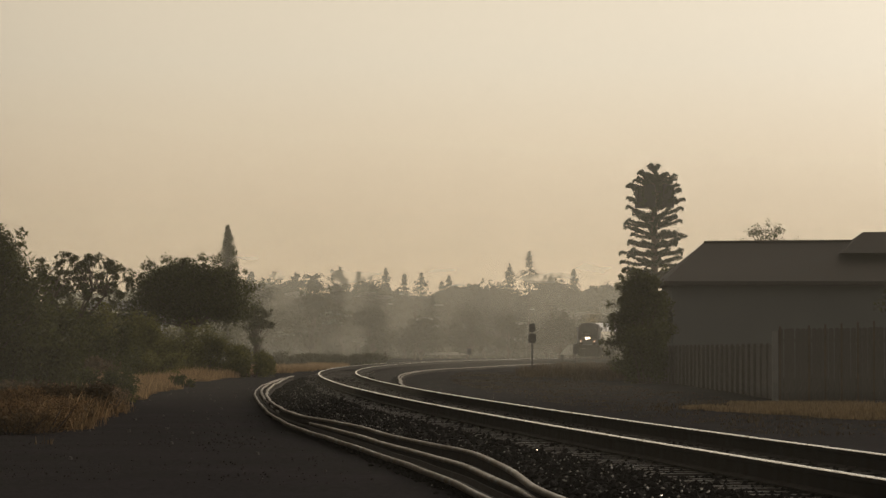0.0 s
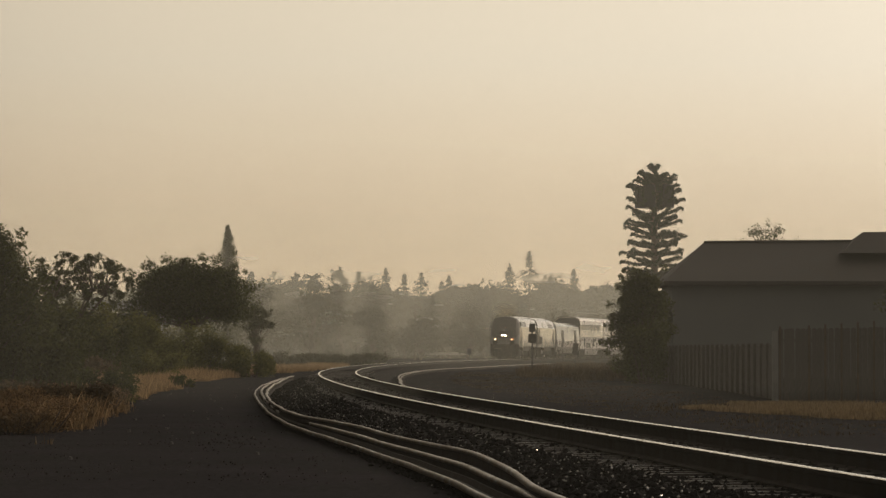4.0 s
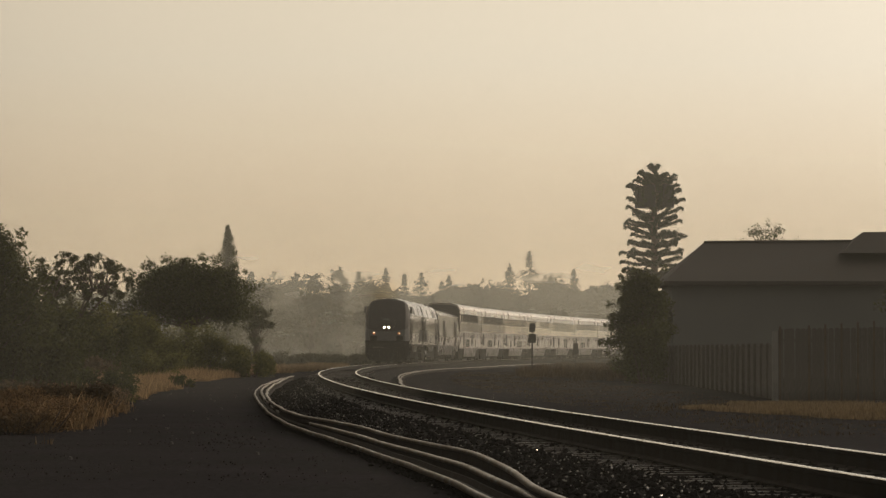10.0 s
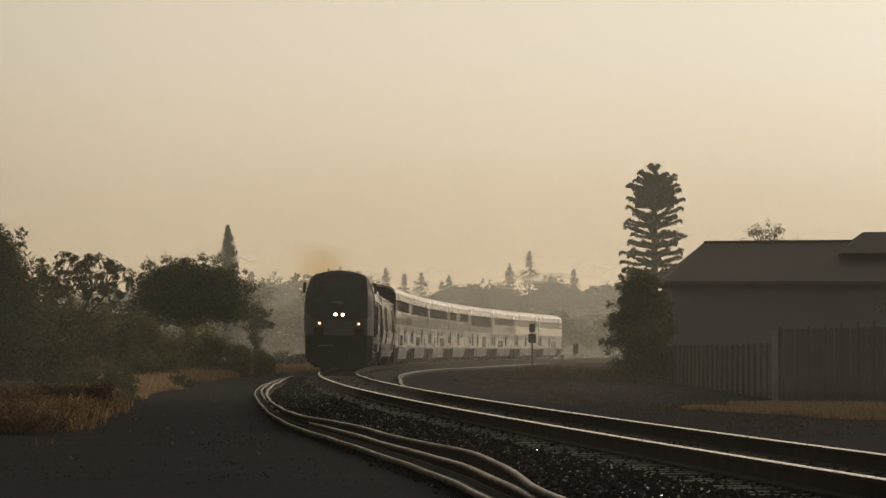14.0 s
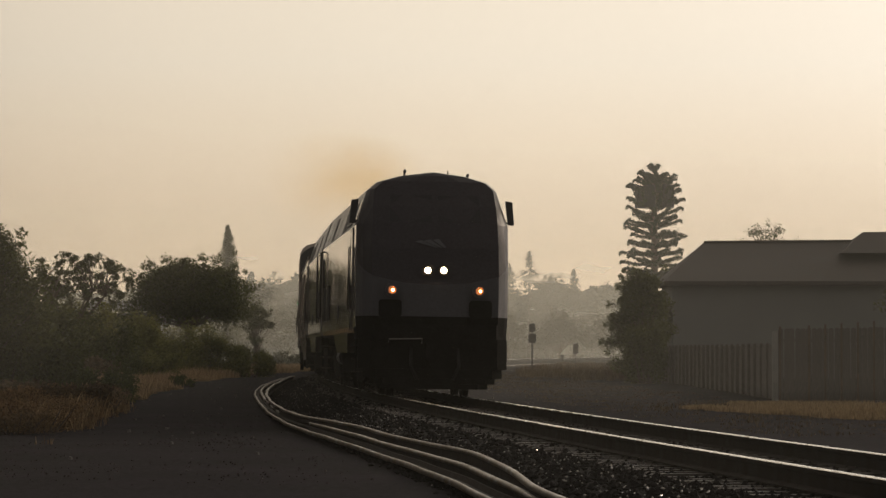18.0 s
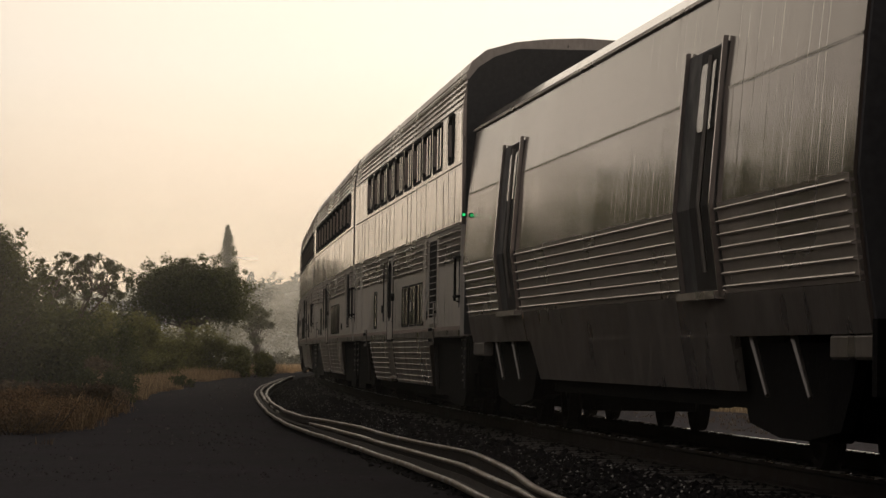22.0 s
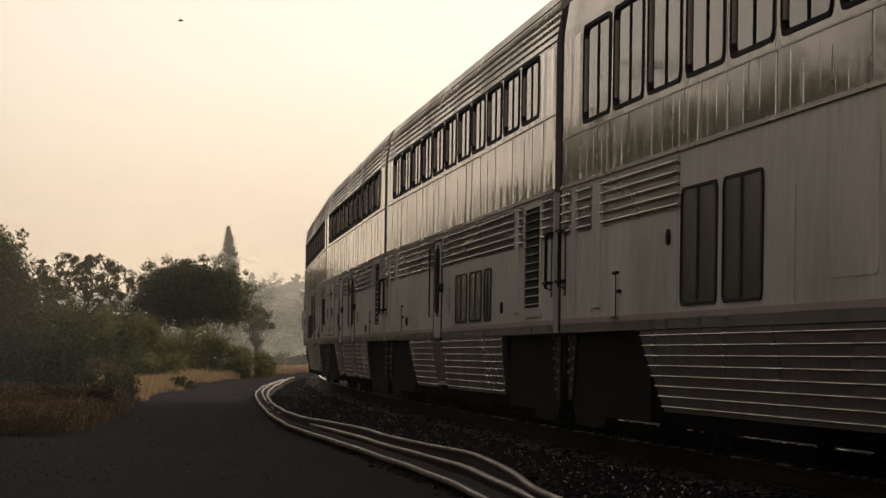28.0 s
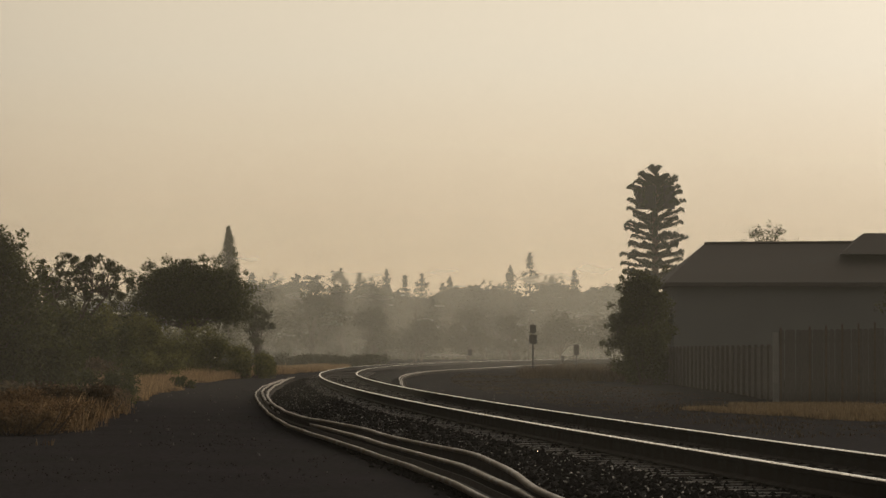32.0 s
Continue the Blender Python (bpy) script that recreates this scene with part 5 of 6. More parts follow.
    part("coupler", MB().box(-0.1, 0.1, Y(20.1), Y(20.9), 0.78, 0.98, 0.02).box(-0.18, 0.18, Y(20.8), Y(21.0), 0.72, 1.04, 0.05), M_UNDER, car)
    part("front_grab", MB().tube([(-0.9, Y(0.38), 1.05), (-0.9, Y(0.22), 1.12), (-0.25, Y(0.20), 1.14), (-0.25, Y(0.36), 1.05)], 0.012, 5), M_SKIRT, car)
    for sx in (-1, 1):
        part("hose", MB().tube([(sx * 0.45, Y(0.42), 0.95), (sx * 0.47, Y(0.2), 0.6), (sx * 0.35, Y(0.16), 0.35)], 0.035, 6), M_RUBBER, car)
    # mark on the nose, roof gear
    em = MB()
    for k in range(3):
        em.v += [(-0.40 + 0.17 * k, Y(F(3.03 + 0.02 * k) - 0.10), 3.03 + 0.02 * k), (-0.27 + 0.17 * k, Y(F(3.06 + 0.015 * k) - 0.10), 3.06 + 0.015 * k), (0.05 + 0.08 * k, Y(F(2.92) - 0.10), 2.92), (0.0 + 0.08 * k, Y(F(2.92) - 0.10), 2.92)]
        em.f.append(tuple(range(4 * k, 4 * k + 4)))
    part("emblem", em, M_SILVER, car, "faint grey swoosh mark")
    for x, y, z in ((-0.52, 2.5, 4.40), (0.75, 2.6, 4.34)):
        hn = part("horn", MB().cyl((x, Y(y), z), "z", 0.022, 0.10, 8).cyl((x, Y(y) - 0.1, z + 0.09), "y", 0.034, 0.3, 10, 0.016), M_END, car)
    part("antenna", MB().cyl((0.35, Y(2.5), 4.40), "z", 0.012, 0.12, 6), M_END, car)
    for k, (q0, q1, hh) in enumerate(((4.2, 6.8, 4.46), (7.2, 9.8, 4.48), (10.4, 13.0, 4.47), (13.6, 19.4, 4.49))):
        part("roof_hatch", MB().prism([(-0.6, 4.30), (0.6, 4.30), (0.52, hh), (-0.52, hh)], Y(q0), Y(q1)), M_LOCOTOP, car)
    part("exhaust_stack", MB().box(-0.35, 0.35, Y(10.0), Y(10.35), 4.33, 4.48, 0.04), M_END, car)
    truck(car, Y(4.05), 2.74, True)
    truck(car, Y(16.6), 2.74, True)
    return car


COACH = row_of(1.95, 24.15, 1.74, 11)
REAR = ((22.7, 23.28), (24.44, 24.76))
STD = dict(strips=REAR, slits=[(18.75, 19.65)], cases=((5.6, 1.40), (20.6, 1.36)))
train = []
_d = 0.0


def couple(car, length, span, turned=False, back=0.0):
    """back: how far it hangs behind its even place."""
    global _d
    train.append((car, _d + length / 2 + back, span, turned))
    _d += length + (0.035 if length == L_CAR else 0.0)      # slack in the couplers


couple(locomotive("grey and dark blue diesel locomotive leading with lights on", True), L_LOCO, 12.5)
couple(locomotive("grey diesel locomotive coupled backwards behind the leader", False), L_LOCO, 12.5, True, 0.35)
couple(baggage_car(), L_CAR, 18.1, False, 0.22)
couple(superliner("dormitory_car", "two-level stainless sleeper car with fewer upper windows", row_of(3.75, 21.4, 1.62, 9) + [(1.75, 2.6)], row_of(6.8, 11.5, 1.45, 3), [(13.75, 15.1)], 4.2, [(18.1, 18.9)], (), cases=((5.9, 1.40), (16.5, 1.6)), strips=((22.7, 23.28), (24.44, 24.76))), L_CAR, 18.1)
couple(superliner("sleeping_car", "two-level stainless sleeping car with a row of upper windows", COACH, [(7.12, 8.0), (8.32, 10.0), (10.33, 12.08)], [(14.15, 15.4)], 1.6, **STD), L_CAR, 18.1)
couple(superliner("coach_car", "two-level stainless coach with streaked silver sides", row_of(1.45, 23.75, 1.74, 11), [(14.3, 16.05), (16.37, 18.12), (18.4, 19.33)], [(10.6, 11.85)], 1.5, [(6.9, 7.75)], ((20.6, 22.0), (22.9, 23.6), (24.0, 25.1)), cases=((6.1, 1.34),)), L_CAR, 18.1)
couple(superliner("dining_car", "two-level stainless dining car, upper windows in two groups", row_of(1.4, 8.9, 1.62, 4) + row_of(13.3, 23.7, 1.85, 5), [], [(10.5, 11.75)], 1.38, (), ((19.2, 20.4), (22.9, 23.6), (24.0, 25.1)), cases=((6.0, 1.45), (8.2, 1.75))), L_CAR, 18.1)
couple(superliner("lounge_car", "two-level stainless lounge car with tall upper windows", row_of(1.5, 24.1, 1.82, 11), [], [(7.9, 9.2)], 2.4, (), (), True, [(14.3, 16.0), (16.25, 18.0)], cases=((18.63, 1.84),), strips=REAR), L_CAR, 18.1)
couple(superliner("coach_car", "two-level stainless coach with a row of upper windows", COACH, [(6.95, 7.85), (8.2, 9.86), (10.22, 11.9)], [(14.15, 15.4)], 1.55, **dict(STD, slits=[])), L_CAR, 18.1)
couple(superliner("baggage_coach_car", "two-level stainless coach with a freight door below", row_of(1.95, 24.2, 1.74, 11), [], [(10.7, 11.95), (16.3, 17.9)], 1.45, (), ((20.62, 22.0), (22.82, 24.62)), cases=((6.1, 1.32),), strips=((24.72, 25.3),)), L_CAR, 18.1)
couple(superliner("coach_car", "two-level stainless coach closing the train", row_of(1.9, 23.85, 1.74, 11), [(14.1, 15.8), (16.1, 17.9), (18.15, 19.0)], [(10.65, 11.9)], 1.45, (), ((20.4, 21.9), (22.5, 23.3), (23.7, 25.2)), cases=((6.0, 1.32),), tail=True), L_CAR, 18.1)
# marks and boxes that repeat along the cars
for k, (car_, _, _, _) in enumerate(train[3:]):
    for sx in (-1, 1):
        if k in (0, 3):
            bolt_plate(car_, sx, 21.3 - L_CAR / 2)
            bolt_plate(car_, sx, 5.0 - L_CAR / 2)
        notice(car_, sx, (22.05 if k == 1 else 21.5 if k in (4, 5) else 4.35) - L_CAR / 2)
        if k not in (4, 5):
            filler_hatch(car_, sx, (17.2 if k == 1 else 9.5) - L_CAR / 2)
        if k != 4:
            emblem(car_, sx, (13.68 if k in (2, 6, 7) else 13.0 if k in (1, 5) else 6.4) - L_CAR / 2, 1.53)


# peeling strips of bright tape on the ribbed band of the last car
M_TAPE = mat("peeling_pale_tape", (0.62, 0.58, 0.52), 0.5, 0, 0.2, 6, 30, 0.2)
rt = random.Random(555)
for k in range(16):
    d0, row_ = rt.uniform(2.9, 5.6), rt.randrange(4)
    z0, ln, ht = 2.14 + 0.09 * row_ + rt.uniform(-0.01, 0.01), rt.uniform(0.12, 0.55), rt.uniform(0.012, 0.03)
    rim = [(d0 - L_CAR / 2 + ln * (q / 5 - 0.5), z0 - ht * rt.uniform(0.3, 1.1)) for q in range(6)] + [(d0 - L_CAR / 2 + ln * (0.5 - q / 5), z0 + ht * rt.uniform(0.3, 1.1)) for q in range(6)]
    part("tape_remnant", MB().prism(rim, -1.5555, -1.551, axis="x"), M_TAPE, train[-1][0], "peeling pale tape remnant")


# brown exhaust that hangs over the leading engine: a loose cloud of soot flecks
rk = random.Random(77)


def smoke_mat():
    """Thin yellow-brown smoke that fades out towards a puff's rim."""
    m = bpy.data.materials.new("brown_exhaust")
    m.use_nodes = True
    n, l = m.node_tree.nodes, m.node_tree.links
    n.remove(n["Principled BSDF"])
    t = n.new("ShaderNodeTexCoord")
    ln = n.new("ShaderNodeVectorMath")
    ln.operation = "LENGTH"
    l.new(t.outputs["Object"], ln.inputs[0])
    r = n.new("ShaderNodeMapRange")
    r.interpolation_type = "SMOOTHERSTEP"
    r.inputs[1].default_value, r.inputs[2].default_value = 1.0, 0.0
    l.new(ln.outputs["Value"], r.inputs[0])
    q = n.new("ShaderNodeTexNoise")
    q.inputs["Scale"].default_value, q.inputs["Detail"].default_value = 1.6, 3.0
    l.new(t.outputs["Object"], q.inputs[0])
    mu = n.new("ShaderNodeMath")
    mu.operation = "MULTIPLY"
    l.new(r.outputs[0], mu.inputs[0])
    l.new(q.outputs[0], mu.inputs[1])
    c = n.new("ShaderNodeMix")
    c.data_type = "RGBA"
    c.inputs[6].default_value = (1, 1, 1, 1)
    c.inputs[7].default_value = (0.88, 0.78, 0.60, 1)
    l.new(mu.outputs[0], c.inputs[0])
    tr = n.new("ShaderNodeBsdfTransparent")
    l.new(c.outputs[2], tr.inputs[0])
    l.new(tr.outputs[0], n["Material Output"].inputs[0])
    return m


smoke = thing("exhaust_smoke", "thin brown exhaust smoke above the leading locomotive", "smoke")
puff_ = MB().loft([[(math.cos(6.2832 * k / 24), 0.0, math.sin(6.2832 * k / 24)) for k in range(24)], [(0.5 * math.cos(6.2832 * k / 24), -0.12, 0.5 * math.sin(6.2832 * k / 24)) for k in range(24)], [(0.0001 * math.cos(6.2832 * k / 24), -0.18, 0.0001 * math.sin(6.2832 * k / 24)) for k in range(24)]], caps=False).mesh("puff", smoke_mat(), True)
for x, y, z, s_ in ((-0.8, 9.5, 4.7, 1.2), (-1.3, 17.0, 4.95, 1.7)):
    o = part("puff", puff_, None, smoke)
    o.matrix_local = pose(x, y, z, rk.uniform(-10, 10), 0, rk.uniform(-10, 10)) @ Matrix.Diagonal((s_ * 1.3, s_, s_, 1))

# a small bird that crosses the sky late
M_BIRD = mat("dark_feathers", (0.03, 0.028, 0.026), 0.8, 0, 0.3, 20, 60, 0.1)
bird = thing("bird", "small dark bird flying across the sky", "bird")
part("body", MB().loft([[(0, 0.19, 0)] * 6, [(0.035 * math.cos(k * 1.047), 0.1, 0.035 * math.sin(k * 1.047)) for k in range(6)], [(0.045 * math.cos(k * 1.047), 0, 0.04 * math.sin(k * 1.047)) for k in range(6)], [(0.012 * math.cos(k * 1.047), -0.16, 0.01 * math.sin(k * 1.047)) for k in range(6)]]), M_BIRD, bird)
for sx in (-1, 1):
    part("wing", MB().loft([[(sx * 0.03, 0.08, 0.01), (sx * 0.03, -0.06, 0.01), (sx * 0.03, -0.06, 0.0), (sx * 0.03, 0.08, 0.0)], [(sx * 0.17, 0.07, 0.07), (sx * 0.17, -0.05, 0.07), (sx * 0.17, -0.05, 0.064), (sx * 0.17, 0.07, 0.064)],
                            [(sx * 0.32, -0.03, 0.05), (sx * 0.32, -0.05, 0.05), (sx * 0.32, -0.05, 0.046), (sx * 0.32, -0.03, 0.046)]]), M_BIRD, bird)


def car_pose(mid, span, turned, t):
    s = front_at(t) + mid
    a, b = on_track(s - span / 2), on_track(s + span / 2)
    d = b - a
    p = (a + b) / 2
    turn = -math.degrees(math.atan2(d.x, d.y))
    if turned:
        return pose(p.x, p.y, 0, 0, -math.degrees(CANT), turn + 180)
    return pose(p.x, p.y, 0, 0, math.degrees(CANT), turn)


def motions():
    for car, mid, span, turned in train:
        walk(car, [(t, car_pose(mid, span, turned, t)) for t in range(0, 33)])
    walk(smoke, [(t, car_pose(0.0, 4.0, False, t)) for t in range(0, 33)])
    # about seven metres a second, level, from the right to the left
    walk(bird, [(t, pose(-10.07 - 7.4 * (t - 27.5), 200.0, 18.2 + 0.04 * math.sin(5 * t), 0, 0, 88)) for t in (0, 10, 20, 26, 27, 27.5, 28, 28.5, 29, 30, 32)])


# ------------------------------------------------------------------ ballast stones, ties, weeds
def bed_z(left):
    a = abs(left)
    return BED_TOP if a < 1.42 else max(GROUND, BED_TOP - (a - 1.42) * 0.342)


sb = MB()
rs = random.Random(11)
for _ in range(17000):
    s_ = -8 + 130 * rs.random() ** 1.6
    lf_ = rs.uniform(-1.5, 2.7) if rs.random() < 0.8 else rs.gauss(1.7, 0.35)
    r_ = rs.uniform(0.018, 0.042)
    c_ = on_track(s_, lf_, bed_z(lf_) + r_ * 0.4)
    i_ = len(sb.v)
    for d_ in ((1, 0, 0), (0, 1, 0), (-1, 0, 0), (0, -1, 0), (0, 0, 0.8), (0, 0, -0.8)):
        sb.v.append(c_ + Vector(d_) * r_ * rs.uniform(0.7, 1.4) + Vector((rs.uniform(-1, 1), rs.uniform(-1, 1), rs.uniform(-1, 1))) * r_ * 0.35)
    for a_, b_ in ((0, 1), (1, 2), (2, 3), (3, 0)):
        sb.f += [(i_ + a_, i_ + b_, i_ + 4), (i_ + b_, i_ + a_, i_ + 5)]
tie_mesh = MB().prism([(-1.30, -0.39), (1.30, -0.39), (1.30, -0.20), (1.27, -0.185), (-1.27, -0.185), (-1.30, -0.20)], -0.11, 0.11).mesh("tie", M_TIE)
for k in range(300):
    o = part("tie", tie_mesh, None, track)
    q_ = -14 + 0.6 * k
    o.matrix_world = beside(q_, rs.uniform(-0.03, 0.03), rs.uniform(-0.006, 0.004), rs.uniform(-0.6, 0.6))
# tiny bright stones that imitate glints of light on the ballast
gl = MB()
for _ in range(1100):
    s_, lf_ = -6 + 95 * rs.random() ** 1.3, rs.gauss(1.75, 0.32) if rs.random() < 0.7 else rs.uniform(-1.4, 1.6)
    r_ = rs.uniform(0.006, 0.015)
    c_ = on_track(s_, lf_, bed_z(lf_) + 0.03)
    i_ = len(gl.v)
    for d_ in ((1, 0, 0), (0, 1, 0), (-1, 0, 0), (0, -1, 0), (0, 0, 0.8), (0, 0, -0.8)):
        gl.v.append(c_ + Vector(d_) * r_ * rs.uniform(0.7, 1.4) + Vector((rs.uniform(-1, 1), rs.uniform(-1, 1), rs.uniform(-1, 1))) * r_ * 0.35)
    for a_, b_ in ((0, 1), (1, 2), (2, 3), (3, 0)):
        gl.f += [(i_ + a_, i_ + b_, i_ + 4), (i_ + b_, i_ + a_, i_ + 5)]
solid("glint_stones", gl, M_GLINT, "tiny bright stones added as glints on the ballast", "gravel", kind="stuff")
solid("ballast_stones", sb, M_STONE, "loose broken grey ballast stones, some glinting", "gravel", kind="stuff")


def grass_patch(name, label, spots, material, height, seed, blades=9, fine=1.0):
    rg = random.Random(seed)
    g = MB()
    for x, y, k in spots:
        z = ground_z(x, y) - 0.02
        hh = height * k
        for _ in range(blades):
            a, lean = rg.uniform(0, 6.28), rg.uniform(0.05, 0.5)
            w = rg.uniform(0.006, 0.016) * fine
            h_ = hh * rg.uniform(0.5, 1.15)
            bx, by = x + rg.uniform(-0.15, 0.15) / fine, y + rg.uniform(-0.15, 0.15) / fine
            tx, ty = bx + math.cos(a) * lean * h_, by + math.sin(a) * lean * h_
            u, v = -math.sin(a) * w, math.cos(a) * w
            g.quad((bx - u, by - v, z), (bx + u, by + v, z), ((bx + tx) / 2 + u, (by + ty) / 2 + v, z + h_ * 0.62), (tx, ty, z + h_))
    return solid(name, g, material, label, "grass", kind="stuff")


rgx = random.Random(21)
edge = []
weedy = []
for _ in range(15000):
    s_ = 22 + 246 * rgx.random()
    if s_ < 46 and rgx.random() > (s_ - 22) / 24:
        continue
    inner_ = 6.6 + 1.0 * noise.noise(Vector((s_ * 0.09, 1, 0))) + 0.7 * noise.noise(Vector((s_ * 0.35, 5, 0)))
    lf_ = inner_ + 4.5 * rgx.random() ** 1.5
    p_ = on_track(s_, lf_)
    patch = noise.noise(Vector((p_.x * 0.8, p_.y * 0.09, 4)))
    fade = 0.6 * noise.noise(Vector((p_.x * 0.5, p_.y * 0.2, 14)))
    if abs(p_.x / p_.y + 0.0897) < 0.0115 and p_.y < 112:      # bare dirt round the dark bush
        continue
    # farther tufts take the grass colour that has sunlight painted in
    if patch > -0.2 + (0.25 if s_ < 45 else 0):
        (edge if p_.y > 104 + 30 * fade and patch > 0 or rgx.random() < 0.12 and p_.y > 76 else weedy).append((p_.x, p_.y, (0.5 + 0.9 * max(0, patch + 0.2)) * max(0.25, 0.75 + 0.9 * noise.noise(Vector((p_.x * 1.6, p_.y * 0.8, 6))))))
grass_patch("dry_grass_verge", "tall tan dry grass by the dirt, sunlight in its colour", edge, M_GRASS, 0.5, 31)
grass_patch("dull_weeds", "dull brown weeds and stalks on the road verge", weedy, M_GRASS5, 0.27, 32)
rim_grass = []
for _ in range(5200):
    s_ = 84 + 190 * rgx.random()
    inner_ = 6.75 + 0.5 * noise.noise(Vector((s_ * 0.09, 1, 0))) + 0.4 * noise.noise(Vector((s_ * 0.35, 5, 0)))
    clump_ = noise.noise(Vector((s_ * 0.13, 3, 9)))
    p_ = on_track(s_, inner_ + 1.7 * rgx.random() ** 1.4)
    if clump_ > -0.28:
        rim_grass.append((p_.x, p_.y, (0.55 + 0.8 * max(0.0, clump_ + 0.2)) * rgx.uniform(0.6, 1.1)))
grass_patch("dry_grass_rim", "knee-high tan dry grass along the rim of the dirt", rim_grass, M_GRASS, 0.60, 38, 14, 0.5)
tall = []
for _ in range(5200):
    x_, y_ = -10.5 + 4.1 * rgx.random(), 70 + 30 * rgx.random()
    rim_ = -6.55 - 0.045 * (y_ - 66) + 0.5 * noise.noise(Vector((y_ * 0.25, 2, 7)))
    thick_ = noise.noise(Vector((x_ * 1.1, y_ * 0.16, 11))) + 0.5 * noise.noise(Vector((x_ * 3.1, y_ * 0.5, 5)))
    if x_ < rim_ and thick_ > -0.12 + 0.5 * rgx.random() - 0.25:
        tall.append((x_, y_, 0.35 + 0.9 * max(0.0, thick_ + 0.3)))
grass_patch("tall_weeds", "tall rust-brown dried weeds with pale tips by the dirt", tall[::6], M_WEED, 0.5, 36, 20, 0.45)
grass_patch("tall_weeds", "tall pale dried grass stalks among the weeds", tall[1::9], M_GRASS, 0.52, 37, 12, 0.45)
right = []
for _ in range(9000):
    s_ = 30 + 190 * rgx.random()
    lf_ = -5.2 - 6.3 * rgx.random()
    p_ = on_track(s_, lf_)
    patch = noise.noise(Vector((p_.x * 0.4, p_.y * 0.09, 9)))
    if rgx.random() < 0.42:
        right.append((p_.x, p_.y, 0.5 + 0.9 * max(0, patch)))
grass_patch("dry_grass_field", "low tan dry grass in front of the fence", right, M_GRASS3, 0.12, 33, 6)
field = []
for _ in range(15000):
    x_, y_ = 5.2 + 9.0 * rgx.random(), 76 + 33 * rgx.random()
    q_ = ((x_ - 10.2) / 3.6) ** 2 + ((y_ - 93) / 12.5) ** 2
    if q_ + 0.9 * noise.noise(Vector((x_ * 0.5, y_ * 0.12, 3))) < 0.9:
        field.append((x_, y_, 0.6 + 0.6 * rgx.random()))
grass_patch("dry_grass_patch", "patch of low tan dry grass before the board fence", field, M_GRASS4, 0.13, 34, 6)
weeds = []
for _ in range(2600):
    s_ = 150 + 160 * rgx.random()
    lf_ = -9 - 8 * rgx.random()
    p_ = on_track(s_, lf_)
    if noise.noise(Vector((p_.x * 0.3, p_.y * 0.06, 2))) > 0.0:
        weeds.append((p_.x, p_.y, 0.6 + rgx.random()))
grass_patch("weeds", "dull brown low weeds on the bank", weeds, M_GRASS2, 0.4, 35)
pebbles = MB()
for _ in range(120):
    s_, lf_ = 4 + 120 * rs.random(), rs.uniform(3.2, 7.0) if rs.random() < 0.6 else -rs.uniform(3, 9)
    q_ = on_track(s_, lf_)
    k_ = rs.uniform(0.015, 0.05)
    pebbles.cyl((q_.x, q_.y, ground_z(q_.x, q_.y) - 0.01), "z", k_, k_ * 1.2, 5, k_ * 0.5)
solid("pebbles", pebbles, M_PEBBLE, "scattered pale pebbles on the dirt", "gravel", kind="stuff")
clods = MB()
rc = random.Random(71)
for _ in range(1500):
    s_, lf_ = 6 + 44 * rc.random() ** 1.25, rc.uniform(2.9, 8.2)
    q_ = on_track(s_, lf_)
    if noise.noise(Vector((q_.x * 0.7, q_.y * 0.16, 21))) < 0.35 * rc.uniform(-1, 1):
        continue
    k_ = rc.uniform(0.008, 0.026)
    clods.cyl((q_.x, q_.y, ground_z(q_.x, q_.y) - 0.008), "z", k_ * 1.3, k_ * 0.75 + 0.008, 5, k_ * 0.5)
solid("dirt_clods", clods, M_CLOD, "small dark clods and gravel strewn over the dirt", "gravel", kind="stuff")

# ------------------------------------------------------------------ trees and bushes beyond the dirt road
R1 = random.Random(5)
broad_tree("tree", "dark green tree rising over the scrub", at_ground(-11.55, 96), 4.25, 1.42, R1, M_LEAF, 26000, 0.05, 60, 0.12, -0.3)
lacy_tree("tree", "airy olive tree with sky showing through", at_ground(-14.55, 150), 5.35, 2.65, R1, M_LEAF2, 100)
broad_tree("tree", "dense rounded dark tree with ragged edge", at_ground(-14.3, 215), 5.9, 3.3, R1, M_LEAF, 42000, 0.075, 110, 0.50, 0.18, 5.0)
broad_tree("tree", "small drooping tree beside the dense one", at_ground(-12.5, 256), 4.5, 1.3, R1, M_LEAF2, 2600, 0.09, 16, 0.2, 0.2)
